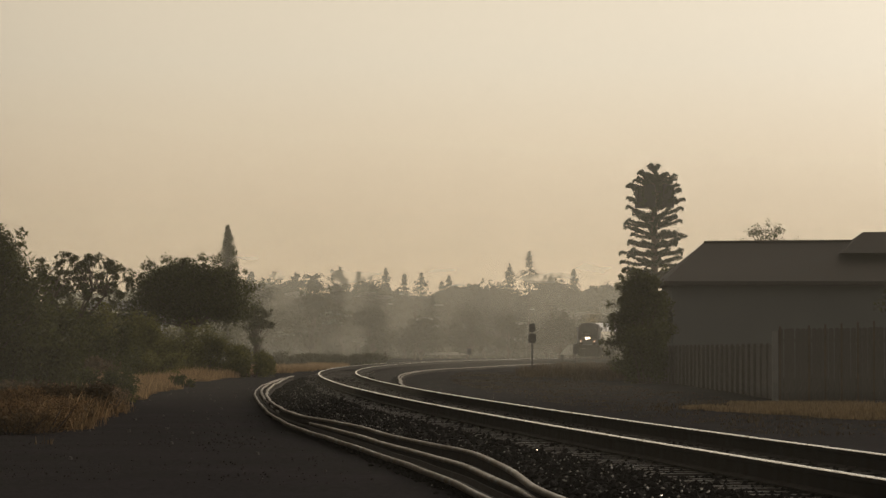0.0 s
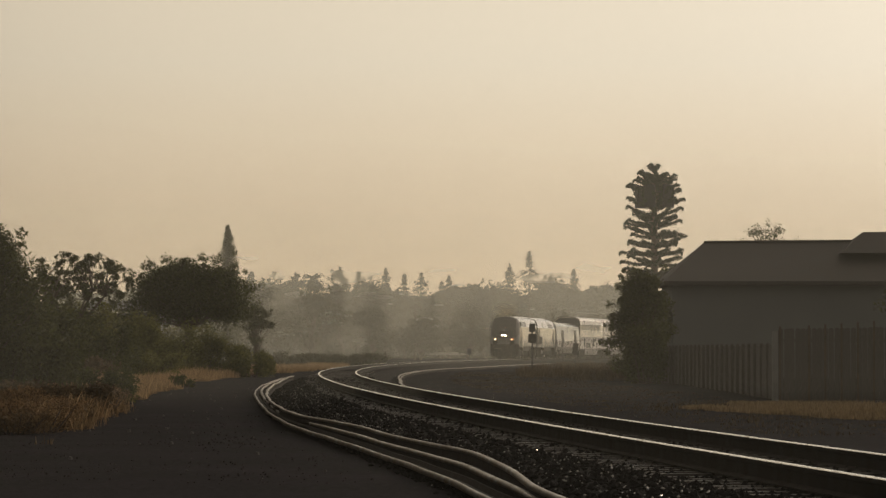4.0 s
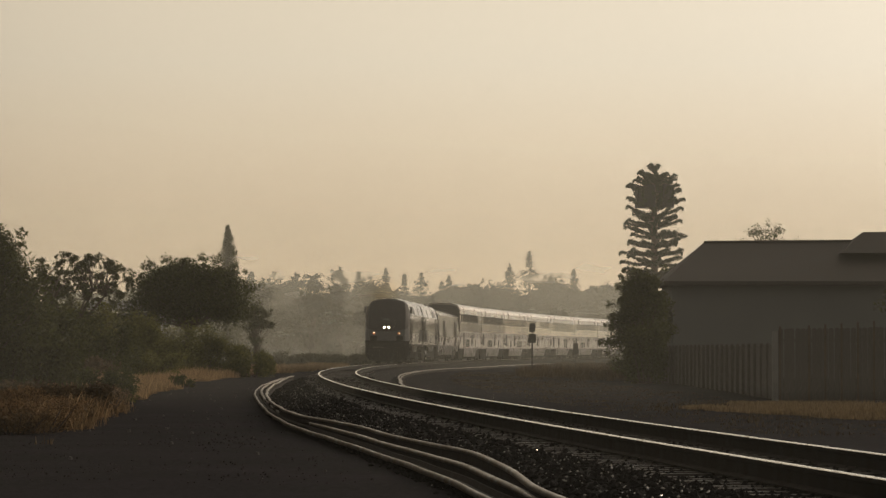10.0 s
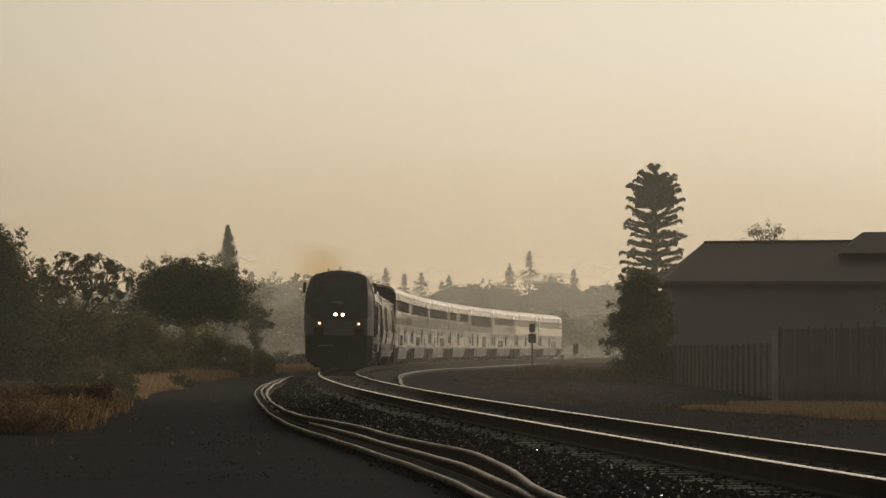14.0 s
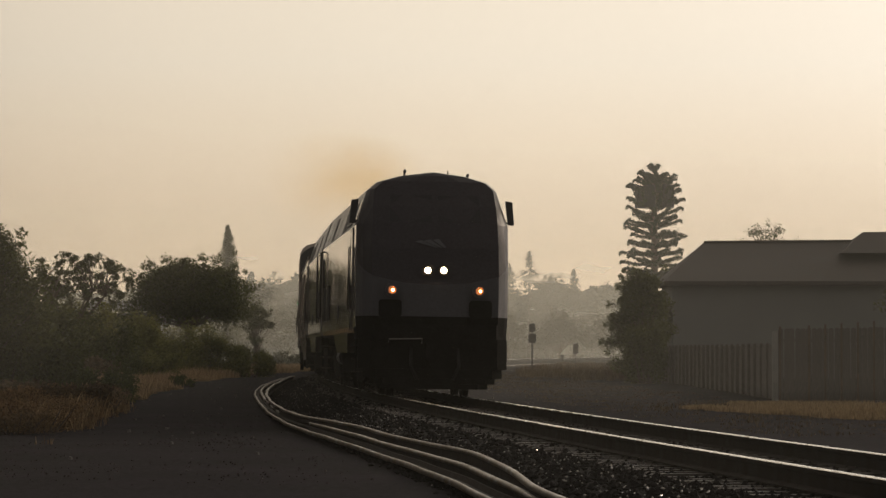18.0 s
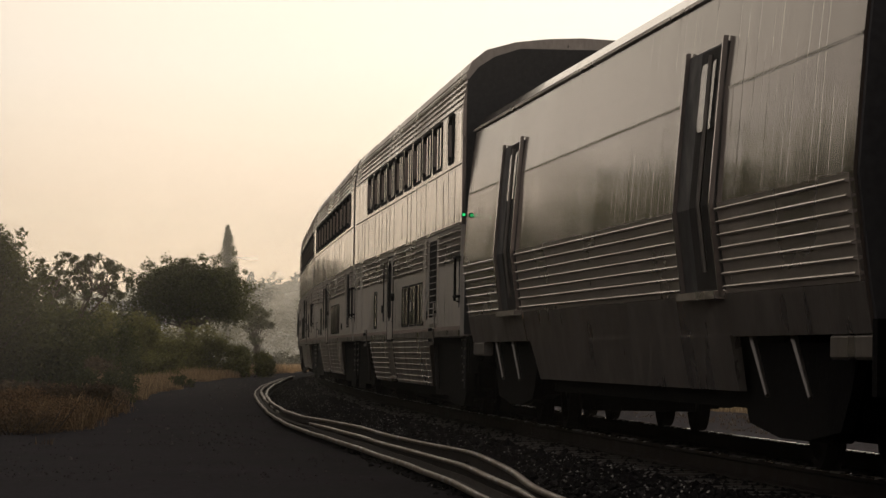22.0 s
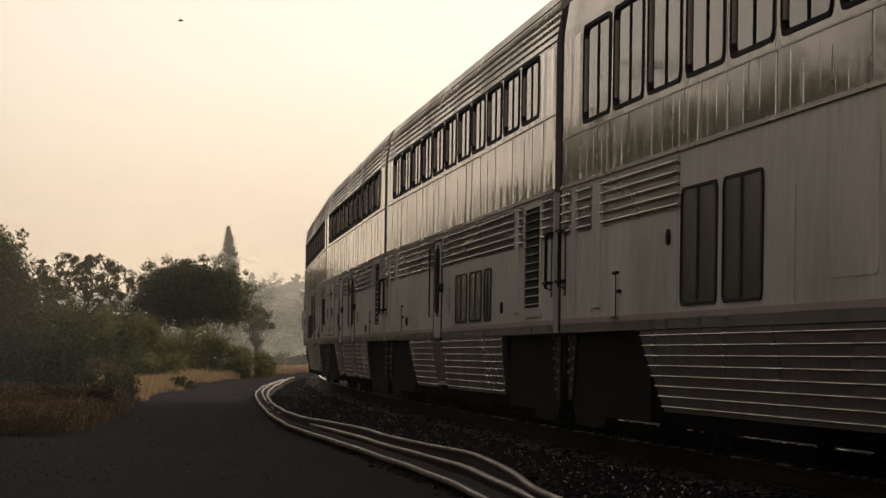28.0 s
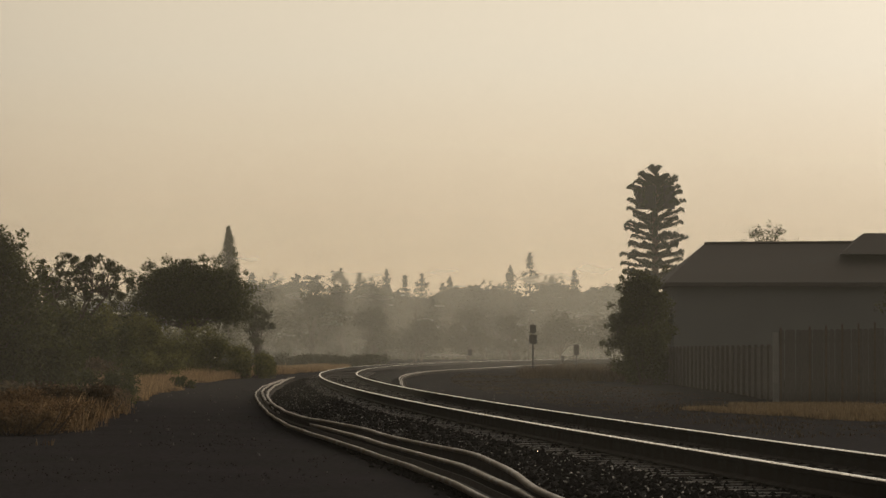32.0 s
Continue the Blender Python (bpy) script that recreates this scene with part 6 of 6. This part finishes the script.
for x, y, w, d, h, m_ in ((-15.6, 132, 2.6, 2.5, 3.3, M_LEAF), (-11.3, 97, 1.5, 1.4, 2.9, M_LEAF), (-10.4, 98, 1.3, 1.3, 2.6, M_LEAF), (-14.0, 140, 2.0, 2.4, 1.3, M_DRYBUSH), (-13.9, 147, 1.9, 1.4, 3.1, M_LEAF), (-17.2, 146, 2.6, 2.4, 3.6, M_LEAF), (-16.0, 168, 2.6, 2.5, 1.9, M_LEAF),
                          (-13.4, 170, 1.7, 2.2, 1.4, M_SCRUB), (-14.9, 203, 2.0, 1.8, 3.3, M_SCRUB), (-13.1, 209, 1.8, 1.8, 2.8, M_SCRUB), (-16.6, 200, 1.8, 1.8, 3.3, M_SCRUB), (-10.6, 209, 1.4, 2.0, 1.7, M_SCRUB),
                          (-18.9, 176, 2.4, 2.2, 3.2, M_LEAF), (-20.5, 205, 2.2, 2.2, 2.6, M_SCRUB),
                          (-10.9, 92, 1.3, 1.6, 0.8, M_DRYBUSH), (-12.2, 101, 1.6, 1.6, 1.2, M_DRYBUSH), (-13.2, 113, 1.8, 1.8, 1.7, M_SCRUB), (-14.0, 124, 1.9, 1.8, 1.7, M_SCRUB), (-17.5, 156, 2.4, 2.0, 3.3, M_LEAF), (-16.8, 215, 2.0, 2, 2.2, M_SCRUB), (-18.2, 225, 2.0, 2, 2.3, M_SCRUB), (-23.6, 236, 2.2, 2, 4.2, M_SCRUB), (-21.6, 237, 2.2, 2, 4.1, M_SCRUB), (-19.6, 236, 2.2, 2, 3.9, M_SCRUB), (-17.4, 234, 2.2, 2, 3.4, M_SCRUB), (-19.8, 186, 2.4, 2, 4.0, M_LEAF), (-17.3, 187, 2.0, 2, 3.9, M_SCRUB)):
    shrub("bush", "green-brown roadside bush in the scrub", at_ground(x, y), w, d, h, R1, m_, 7000, 0.075, "bushes of the scrub")
rw = random.Random(63)
for k in range(26):
    y_ = 67.5 + 1.35 * k + rw.uniform(-0.8, 0.8)
    x_ = -7.0 - 0.035 * (y_ - 67) - 2.6 * rw.random() ** 1.3
    if abs(x_ / y_ + 0.0897) < 0.0095 and y_ > 92:
        continue
    shrub("dried_weed", "rust-brown dried weed clump beside the dirt", at_ground(x_, y_), rw.uniform(0.35, 0.7), rw.uniform(0.4, 0.7), rw.uniform(0.4, 0.78), rw, M_WEED if k % 4 else M_GRASS5, 2400, 0.028, "dried weeds by the dirt")
shrub("dark_bush", "low dark rounded bush in dry grass", at_ground(-9.6, 107), 0.98, 0.9, 1.0, R1, M_LEAF, 6500, 0.045)
shrub("dark_bush", "small dark bush at the edge of the dirt", at_ground(-10.3, 150), 0.5, 0.5, 0.5, R1, M_LEAF, 900, 0.05)
shrub("dry_bush", "tan dried bush among the grass", at_ground(-8.2, 84), 0.9, 1.2, 0.75, R1, M_GRASS2, 2600, 0.045)
cypress("cypress", "tall narrow dark cypress tree in haze", at_ground(-23.6, 420), 15.1, 3.95, R1)
for k in range(18):
    y = 14 + 6.3 * k
    broad_tree("tree", "dark green tree lining the dirt road", at_ground(-17.2 - 1.2 * R1.random() - 0.016 * y, y), R1.uniform(8.4, 9.0), 3.6, R1, M_LEAF, 5200, 0.16, 34, 0.10, -0.2, 4.0, group="trees lining the road")
for x, y in ((-20.5, 118), (-22, 131), (-24, 144), (-25.8, 157), (-27.5, 171), (-29, 186), (-31, 202), (-33.5, 219), (-36, 236), (-38, 253), (-40.5, 271), (-43, 290), (-46, 310), (-49, 331), (-52, 353)):
    broad_tree("tree", "tall dark tree lining the dirt road", at_ground(x, y), R1.uniform(0.95, 1.05) * (8.85 + 0.0185 * (y - 118)), 4.3, R1, M_LEAF, 6000, 0.17, 36, 0.10, -0.2, 4.0, group="trees lining the road")
for k, (x, y, h) in enumerate(((-13.5, 290, 1.5), (-11.5, 310, 1.2), (-16.5, 300, 1.8), (-9.6, 330, 1.3), (-20, 285, 2.2), (-7.5, 352, 1.2), (-22, 320, 2.6))):
    shrub("bush", "low hazy hedge bush far along the line", at_ground(x, y), 2.6, 2.0, h, R1, M_LEAF3, 1600, 0.13, "low hedge bushes")

# ------------------------------------------------------------------ far woods
R2 = random.Random(17)
for x, y, w, h in ((-16.6, 480, 5.0, 8.3), (-8.2, 450, 2.9, 5.7), (-2.7, 470, 3.0, 4.7), (3.4, 500, 3.0, 6.5), (9.0, 520, 2.3, 6.1), (-24, 500, 4.5, 6.5), (-31, 470, 5, 6), (16.5, 540, 4, 5.6), (24, 540, 4, 6)):
    broad_tree("tree", "round hazy green tree before the woods", at_ground(x * 1.22, y * 1.22), h * 1.22, w * 1.22, R2, M_LEAF3, 3600, 0.22, 26, 0.15, 0.0, group="trees before the woods")
FAR = ((-35.1, 15.7, "c"), (-33, 14.2, "b"), (-29.4, 13.9, "b"), (-26.8, 15.8, "a"), (-23.7, 15.9, "p"), (-19.0, 16.2, "a"), (-15.4, 16.3, "c"), (-13.3, 13.9, "b"), (-10.5, 16.0, "n"),
       (-7.1, 15.5, "n"), (-4.0, 16.2, "c"), (-0.2, 14.1, "n"), (1.1, 14.8, "n"), (4.2, 13.1, "b"), (7.7, 12.4, "b"), (9.9, 14.1, "b"), (12.2, 17.7, "n"), (15.8, 19.4, "c"), (19.0, 14.0, "b"),
       (19.8, 14.8, "n"), (22.3, 13.9, "b"), (23.9, 16.2, "n"), (27.5, 13.6, "n"), (26.5, 11.5, "b"), (-38.5, 13.5, "b"), (-42, 14, "a"), (-46, 15, "b"), (31, 13, "b"), (36, 14, "b"), (41, 13, "c"))
for k, (x, h, f) in enumerate(FAR):
    y = 700 + R2.uniform(-25, 25)
    x *= y / 700
    if f in "ba":
        broad_tree("tree", "broad hazy tree in the far woods" if f == "b" else "airy open-crowned tree in the far woods", at_ground(x, y), h, 4.2 if f == "b" else 3.0, R2, M_LEAF3, 3000 if f == "b" else 1500, 0.30, 28, 0.2, 0.0 if f == "b" else 0.4, group="trees of the far woods")
    elif f == "p":
        palm("palm", "shaggy fan palm standing in the far woods", at_ground(x, y), h - 1.5, 5.2, R2, "trees of the far woods")
    else:
        conifer("conifer", "pointed conifer rising from the far woods", at_ground(x, y), h, 7.6 if f == "c" else 5.0, R2, None, "trees of the far woods")
wb = MB()
for k in range(46000):
    x = R2.uniform(-75, 75)
    top = 12.7 + 2.2 * noise.noise(Vector((x * 0.11, 0, 0))) + 1.2 * noise.noise(Vector((x * 0.4, 4, 0)))
    c = Vector((x, 735 + R2.uniform(-14, 14), GROUND + (top if k < 32000 else 4.5) * R2.random() ** 0.8))
    u = Vector((R2.gauss(0, 1), R2.gauss(0, 1), R2.gauss(0, 1))).normalized() * R2.uniform(0.4, 0.9)
    w = u.orthogonal().normalized() * R2.uniform(0.3, 0.7)
    wb.quad(c - u, c - w, c + u, c + w)
solid("far_woods", wb, M_LEAF3, "hazy belt of dense far woodland", "woods", kind="stuff")
pole = thing("utility_pole", "thin wooden utility pole far off in haze", "pole", at_ground(-4.34, 600))
part("pole", MB().cyl((0, 0, -0.2), "z", 0.14, 9.0, 8, 0.10), M_BARK, pole)
part("crossarm", MB().box(-0.8, 0.8, -0.06, 0.06, 8.2, 8.35), M_BARK, pole)

# ------------------------------------------------------------------ things by the line
M_SIGNAL = mat("black_signal_paint", (0.02, 0.02, 0.02), 0.6, 0, 0.2, 5, 30, 0.05)
sg = thing("signal_mast", "slim black signal mast with two target boards", "signal", at_ground(5.9, 253))
part("mast", MB().cyl((0, 0, -0.2), "z", 0.055, 3.3, 10), M_SIGNAL, sg)
part("base", MB().box(-0.2, 0.2, -0.2, 0.2, -0.1, 0.12, 0.03), M_TIE, sg)
for z0, z1, w in ((2.68, 3.24, 0.20), (1.97, 2.57, 0.26)):
    b = part("target_board", MB().prism(rounded(-w, w, z0, z1, 0.06), -0.10, -0.06), M_SIGNAL, sg)
    for z in (z0 + 0.16, z1 - 0.16):
        part("lamp_hood", MB().cyl((0, -0.34, z), "y", 0.09, 0.26, 10), M_SIGNAL, b)
s2 = thing("wayside_post", "small dark wayside board on a post", "sign", at_ground(10.4, 300))
part("post", MB().cyl((0, 0, -0.2), "z", 0.04, 1.5, 8), M_SIGNAL, s2)
part("board", MB().box(-0.2, 0.2, -0.08, -0.03, 1.2, 2.02, 0.02), M_PEBBLE, s2, "dull grey board")
s3 = thing("wayside_post", "small hazy marker post by the line", "sign", at_ground(12.45, 400))
part("post", MB().cyl((0, 0, -0.2), "z", 0.04, 0.8, 8), M_SIGNAL, s3)
part("board", MB().box(-0.16, 0.16, -0.08, -0.03, 0.4, 1.03, 0.02), M_SIGNAL, s3)
s4 = thing("wayside_post", "grey relay box on a post across the line", "sign", at_ground(3.1, 450))
part("post", MB().cyl((0, 0, -0.2), "z", 0.05, 1.2, 8), M_SIGNAL, s4)
part("box", MB().box(-0.25, 0.25, -0.2, 0.1, 1.0, 1.7, 0.03), M_SIGNAL, s4)

# fences
M_BOARD = mat("weathered_fence_board", (0.092, 0.080, 0.067), 0.85, 0, 0.3, 2, 25, 0.4, (1, 1, 0.3), per_object=0.08)
M_POST = mat("grey_fence_post", (0.22, 0.21, 0.19), 0.8, 0, 0.25, 3, 25, 0.3)
fence = thing("board_fence", "tall dark weathered wooden board fence", "fence", pose(9.48, 108.2, GROUND))
bm_ = MB().prism([(-0.075, 0), (0.075, 0), (0.075, 2.04), (0.04, 2.08), (-0.04, 2.08), (-0.075, 2.04)], 0, 0.02).mesh("board", M_BOARD)
rf = random.Random(9)
for k in range(62):
    o = part("board", bm_, None, fence)
    o.location = (0.08 + 0.158 * k, 0.006 * rf.uniform(-1, 1), rf.uniform(-0.008, 0.008) + 0.05 * min(1.3, k / 20))
    o.rotation_euler = (0, radians(rf.uniform(-0.4, 0.4)), radians(rf.uniform(-2, 2)))
for k in range(20):
    q_ = 0.02 if k == 0 else 0.38 + 0.46 * k
    part("post", MB().box(q_, q_ + 0.055, -0.05, -0.012, -0.2, 2.14 + 0.03 * min(k, 6)), M_BARK, fence)
for z in (0.35, 1.7):
    part("rail", MB().box(0, 9.9, 0.03, 0.08, z, z + 0.09), M_BOARD, fence)
gp = solid("gate_post", MB().box(-0.085, 0.085, -0.085, 0.085, -0.3, 2.03, 0.02), M_POST, "pale grey square gate post beside the fence", "post", m=pose(9.72, 112, GROUND))
far_f = thing("board_fence", "long lower board fence running along the line", "fence", pose(9.9, 114, GROUND, 0, 0, 0))
fb = MB().prism([(-0.15, 0), (0.15, 0), (0.15, 1.62), (-0.15, 1.62)], 0, 0.02).mesh("board", M_BOARD)
for k in range(270):
    o = part("board", fb, None, far_f)
    o.location = (0.0 + 0.0011 * k, 0.28 * k, rf.uniform(-0.012, 0.012))
    o.rotation_euler = (0, 0, radians(90 + rf.uniform(-1.5, 1.5)))
for k in range(32):
    part("post", MB().box(-0.07, 0.03, 2.4 * k - 0.05, 2.4 * k + 0.05, -0.2, 1.68), M_BOARD, far_f)

# house behind the fence
M_SHINGLE = mat("brown_shingles", (0.058, 0.048, 0.041), 0.9, 0, 0.3, 1.5, 18, 0.5)
M_STUCCO = mat("grey_stucco", (0.165, 0.165, 0.152), 0.9, 0, 0.12, 0.7, 30, 0.2)
house = thing("house", "low grey stucco house with brown shingle roof", "house", pose(12.0, 199, GROUND))
part("wall", MB().box(0, 17, 0.5, 11, -0.2, 5.15), M_STUCCO, house, "grey stucco wall")
rf_ = MB()
E_, Rg = 5.05, 7.22
rf_.v = [(-0.5, 0, E_), (17.5, 0, E_), (17.5, 12, E_), (-0.5, 12, E_), (1.95, 5.5, Rg), (17.5, 5.5, Rg + 0.12), (-0.5, 0, E_ - 0.16), (17.5, 0, E_ - 0.16), (17.5, 12, E_ - 0.16), (-0.5, 12, E_ - 0.16)]
rf_.f = [(0, 1, 5, 4), (1, 2, 5), (2, 3, 4, 5), (3, 0, 4), (0, 6, 7, 1), (3, 9, 6, 0), (1, 7, 8, 2), (2, 8, 9, 3), (6, 9, 8, 7)]
roof_ = part("roof", rf_, M_SHINGLE, house, "brown shingle hip roof")
part("ridge_cap", MB().tube([(1.95, 5.5, Rg + 0.02), (17.5, 5.5, Rg + 0.14)], 0.09, 6), M_SHINGLE, roof_)
part("fascia", MB().box(-0.52, 17.5, -0.04, -0.004, E_ - 0.2, E_ + 0.02), M_SHINGLE, roof_)
wing = MB()
wing.v = [(9.0, 2.5, 6.6), (10.4, 5.0, 7.78), (17.5, 5.0, 7.82), (17.5, 2.5, 6.6), (9.0, 9, 6.6), (17.5, 9, 6.6)]
wing.f = [(0, 1, 2, 3), (1, 4, 5, 2), (0, 4, 1), (3, 2, 5), (0, 3, 5, 4)]
part("upper_roof", wing, M_SHINGLE, house, "raised part of the brown roof")
lean = MB().loft([[(0.0, 1.0, 3.75), (-2.1, 1.0, 2.15), (-2.1, 1.0, 2.0), (0.0, 1.0, 3.6)], [(0.0, 8.0, 3.75), (-2.1, 8.0, 2.15), (-2.1, 8.0, 2.0), (0.0, 8.0, 3.6)]])
part("lean_to_roof", lean, M_SHINGLE, house, "sloping lean-to roof")
part("lean_to_wall", MB().box(-1.9, 0.0, 1.2, 7.8, -0.2, 2.1), M_STUCCO, house)
broad_tree("tree", "wispy bare-branched tree behind the house roof", at_ground(22.1, 260), 10.0, 2.9, R1, M_LEAF2, 1500, 0.085, 40, 0.55, 0.5)
broad_tree("tree", "tree standing beside the house", at_ground(19.4, 150), 7.3, 2.2, R1, M_LEAF2, 2500, 0.08, 24, 0.3, 0.3)

# trees in front of the tower
broad_tree("tree", "dense dark tree at the corner by the fence", at_ground(8.85, 172), 4.9, 1.45, R1, M_LEAF, 22000, 0.06, 50, 0.08, -0.2, 2.4)
shrub("bush", "dark bush filling under the corner tree", at_ground(8.85, 168), 1.2, 1.2, 2.9, R1, M_LEAF, 9000, 0.06, "bushes by the fence")
shrub("bush", "dark bush beside the fence end", at_ground(9.6, 186), 1.0, 1.4, 3.0, R1, M_LEAF, 9000, 0.065, "bushes by the fence")
for x, y, w, h in ((8.2, 215, 1.3, 0.45), (6.8, 232, 1.0, 0.3), (9.8, 225, 1.6, 0.5)):
    shrub("weed_clump", "low brown weed clump on the bank", at_ground(x, y), w, 1.0, h, R1, M_GRASS2, 900, 0.05, "weed clumps")

# cell tower dressed as a pine
tower = thing("cell_tower", "cell tower disguised as a pine, panels near the top", "tower", at_ground(16.6, 300))
part("mast", MB().cyl((0, 0, -0.3), "z", 0.36, 15.5, 12, 0.20), M_BARK, tower, "brown steel mast")
bb, rb = MB(), random.Random(41)
bb.tube([(0, 0, 0), (1.0, 0, 0.10), (2.0, 0, 0.05)], 0.05, 5, 0.02)
bm2 = bb.mesh("branch", M_BARK)
needle = []
for v in range(5):
    nb = MB()
    for k in range(15):
        x = 0.35 + 1.75 * k / 15
        leaf_cloud(nb, rb, (x, 0, 0.06 + 0.05 * math.sin(x * 3)), (0.16, 0.15, 0.10 + 0.05 * (k % 3)), 20, 0.10, 0.8, 0.4)
    leaf_cloud(nb, rb, (2.12, 0, -0.06), (0.12, 0.1, 0.2), 26, 0.09, 0.6, 1.0)
    needle.append(nb.mesh("needles", M_NEEDLE))
tier = 0
z = 5.0
while z < 15.45:
    f = (z - 5.0) / 11.0
    ln = (1.28 - 0.30 * f if z < 14.0 else 1.28 - 0.30 * f - 0.48 * (z - 14.0))
    n = 9
    for k in range(n):
        a = 360 * (k + 0.5 * (tier % 2)) / n + rb.uniform(-9, 9)
        br = part("branch", bm2, None, tower)
        s_ = ln * rb.uniform(0.86, 1.12)
        br.matrix_local = pose(0, 0, z + rb.uniform(-0.15, 0.15), 0, -8 - 22 * f + rb.uniform(-7, 7) - (25 if z > 15 else 0), a) @ Matrix.Diagonal((s_, 1.0, 1.0, 1))
        part("needles", needle[rb.randrange(5)], None, br)
    tier += 1
    z += 0.74 if z < 13 else 0.55
for k in range(6):
    a = radians(60 * k + 12)
    p = part("antenna_panel", MB().box(-0.42, 0.42, -0.07, 0.07, -0.95, 0.85, 0.03), M_SIGNAL, tower, "dark antenna panel")
    p.matrix_local = pose(1.42 * math.cos(a), 1.42 * math.sin(a), 13.6, 0, 0, math.degrees(a) + 90)
    part("arm", MB().tube([(0, 0.02, 0.3), (0, 1.3, 0.3)], 0.04, 5), M_SIGNAL, p)

# shed and parked truck beyond the scrub
M_TIN = mat("grey_tin_roof", (0.075, 0.075, 0.075), 0.85, 0.0, 0.15, 1, 12, 0.1)
M_WHITE = mat("white_vehicle_paint", (0.75, 0.74, 0.70), 0.3, 0, 0.05, 2, 20, 0.02)
shed = thing("shed", "low shed with a grey metal roof behind trees", "building", pose(-24.6, 262, GROUND))
part("wall", MB().box(0, 5.2, 0.3, 7, -0.2, 4.0), M_STUCCO, shed)
part("roof", MB().loft([[(-0.2, 0, 4.3), (5.6, 0, 4.25), (5.6, 0, 4.17), (-0.2, 0, 4.22)], [(-0.2, 7.4, 5.0), (5.6, 7.4, 4.95), (5.6, 7.4, 4.87), (-0.2, 7.4, 4.92)]]), M_TIN, shed, "grey metal roof")
part("door", MB().box(1.2, 3.8, 0.25, 0.297, -0.1, 2.7, 0.02), M_PANEL, shed)
van = thing("parked_truck", "white parked truck half hidden by scrub", "truck", pose(-20.4, 236, GROUND))
part("body", MB().box(-1.0, 1.0, 0, 5.0, 0.55, 1.35, 0.1), M_WHITE, van)
part("cab", MB().prism([(-0.95, 1.35), (0.95, 1.35), (0.75, 2.25), (-0.75, 2.25)], 0.8, 2.6), M_WHITE, van)
part("windscreen", MB().box(-0.78, 0.78, 0.74, 0.79, 1.45, 2.1), M_GLASS, van)
for sx in (-1, 1):
    part("headlight", MB().box(sx * 0.8 - 0.15, sx * 0.8 + 0.15, -0.04, -0.004, 0.85, 1.05), M_LENS, van)
    for y in (0.9, 4.0):
        part("wheel", MB().cyl((sx * 0.9 - 0.11, y, 0.36), "x", 0.36, 0.22, 14), M_RUBBER, van)
motions()
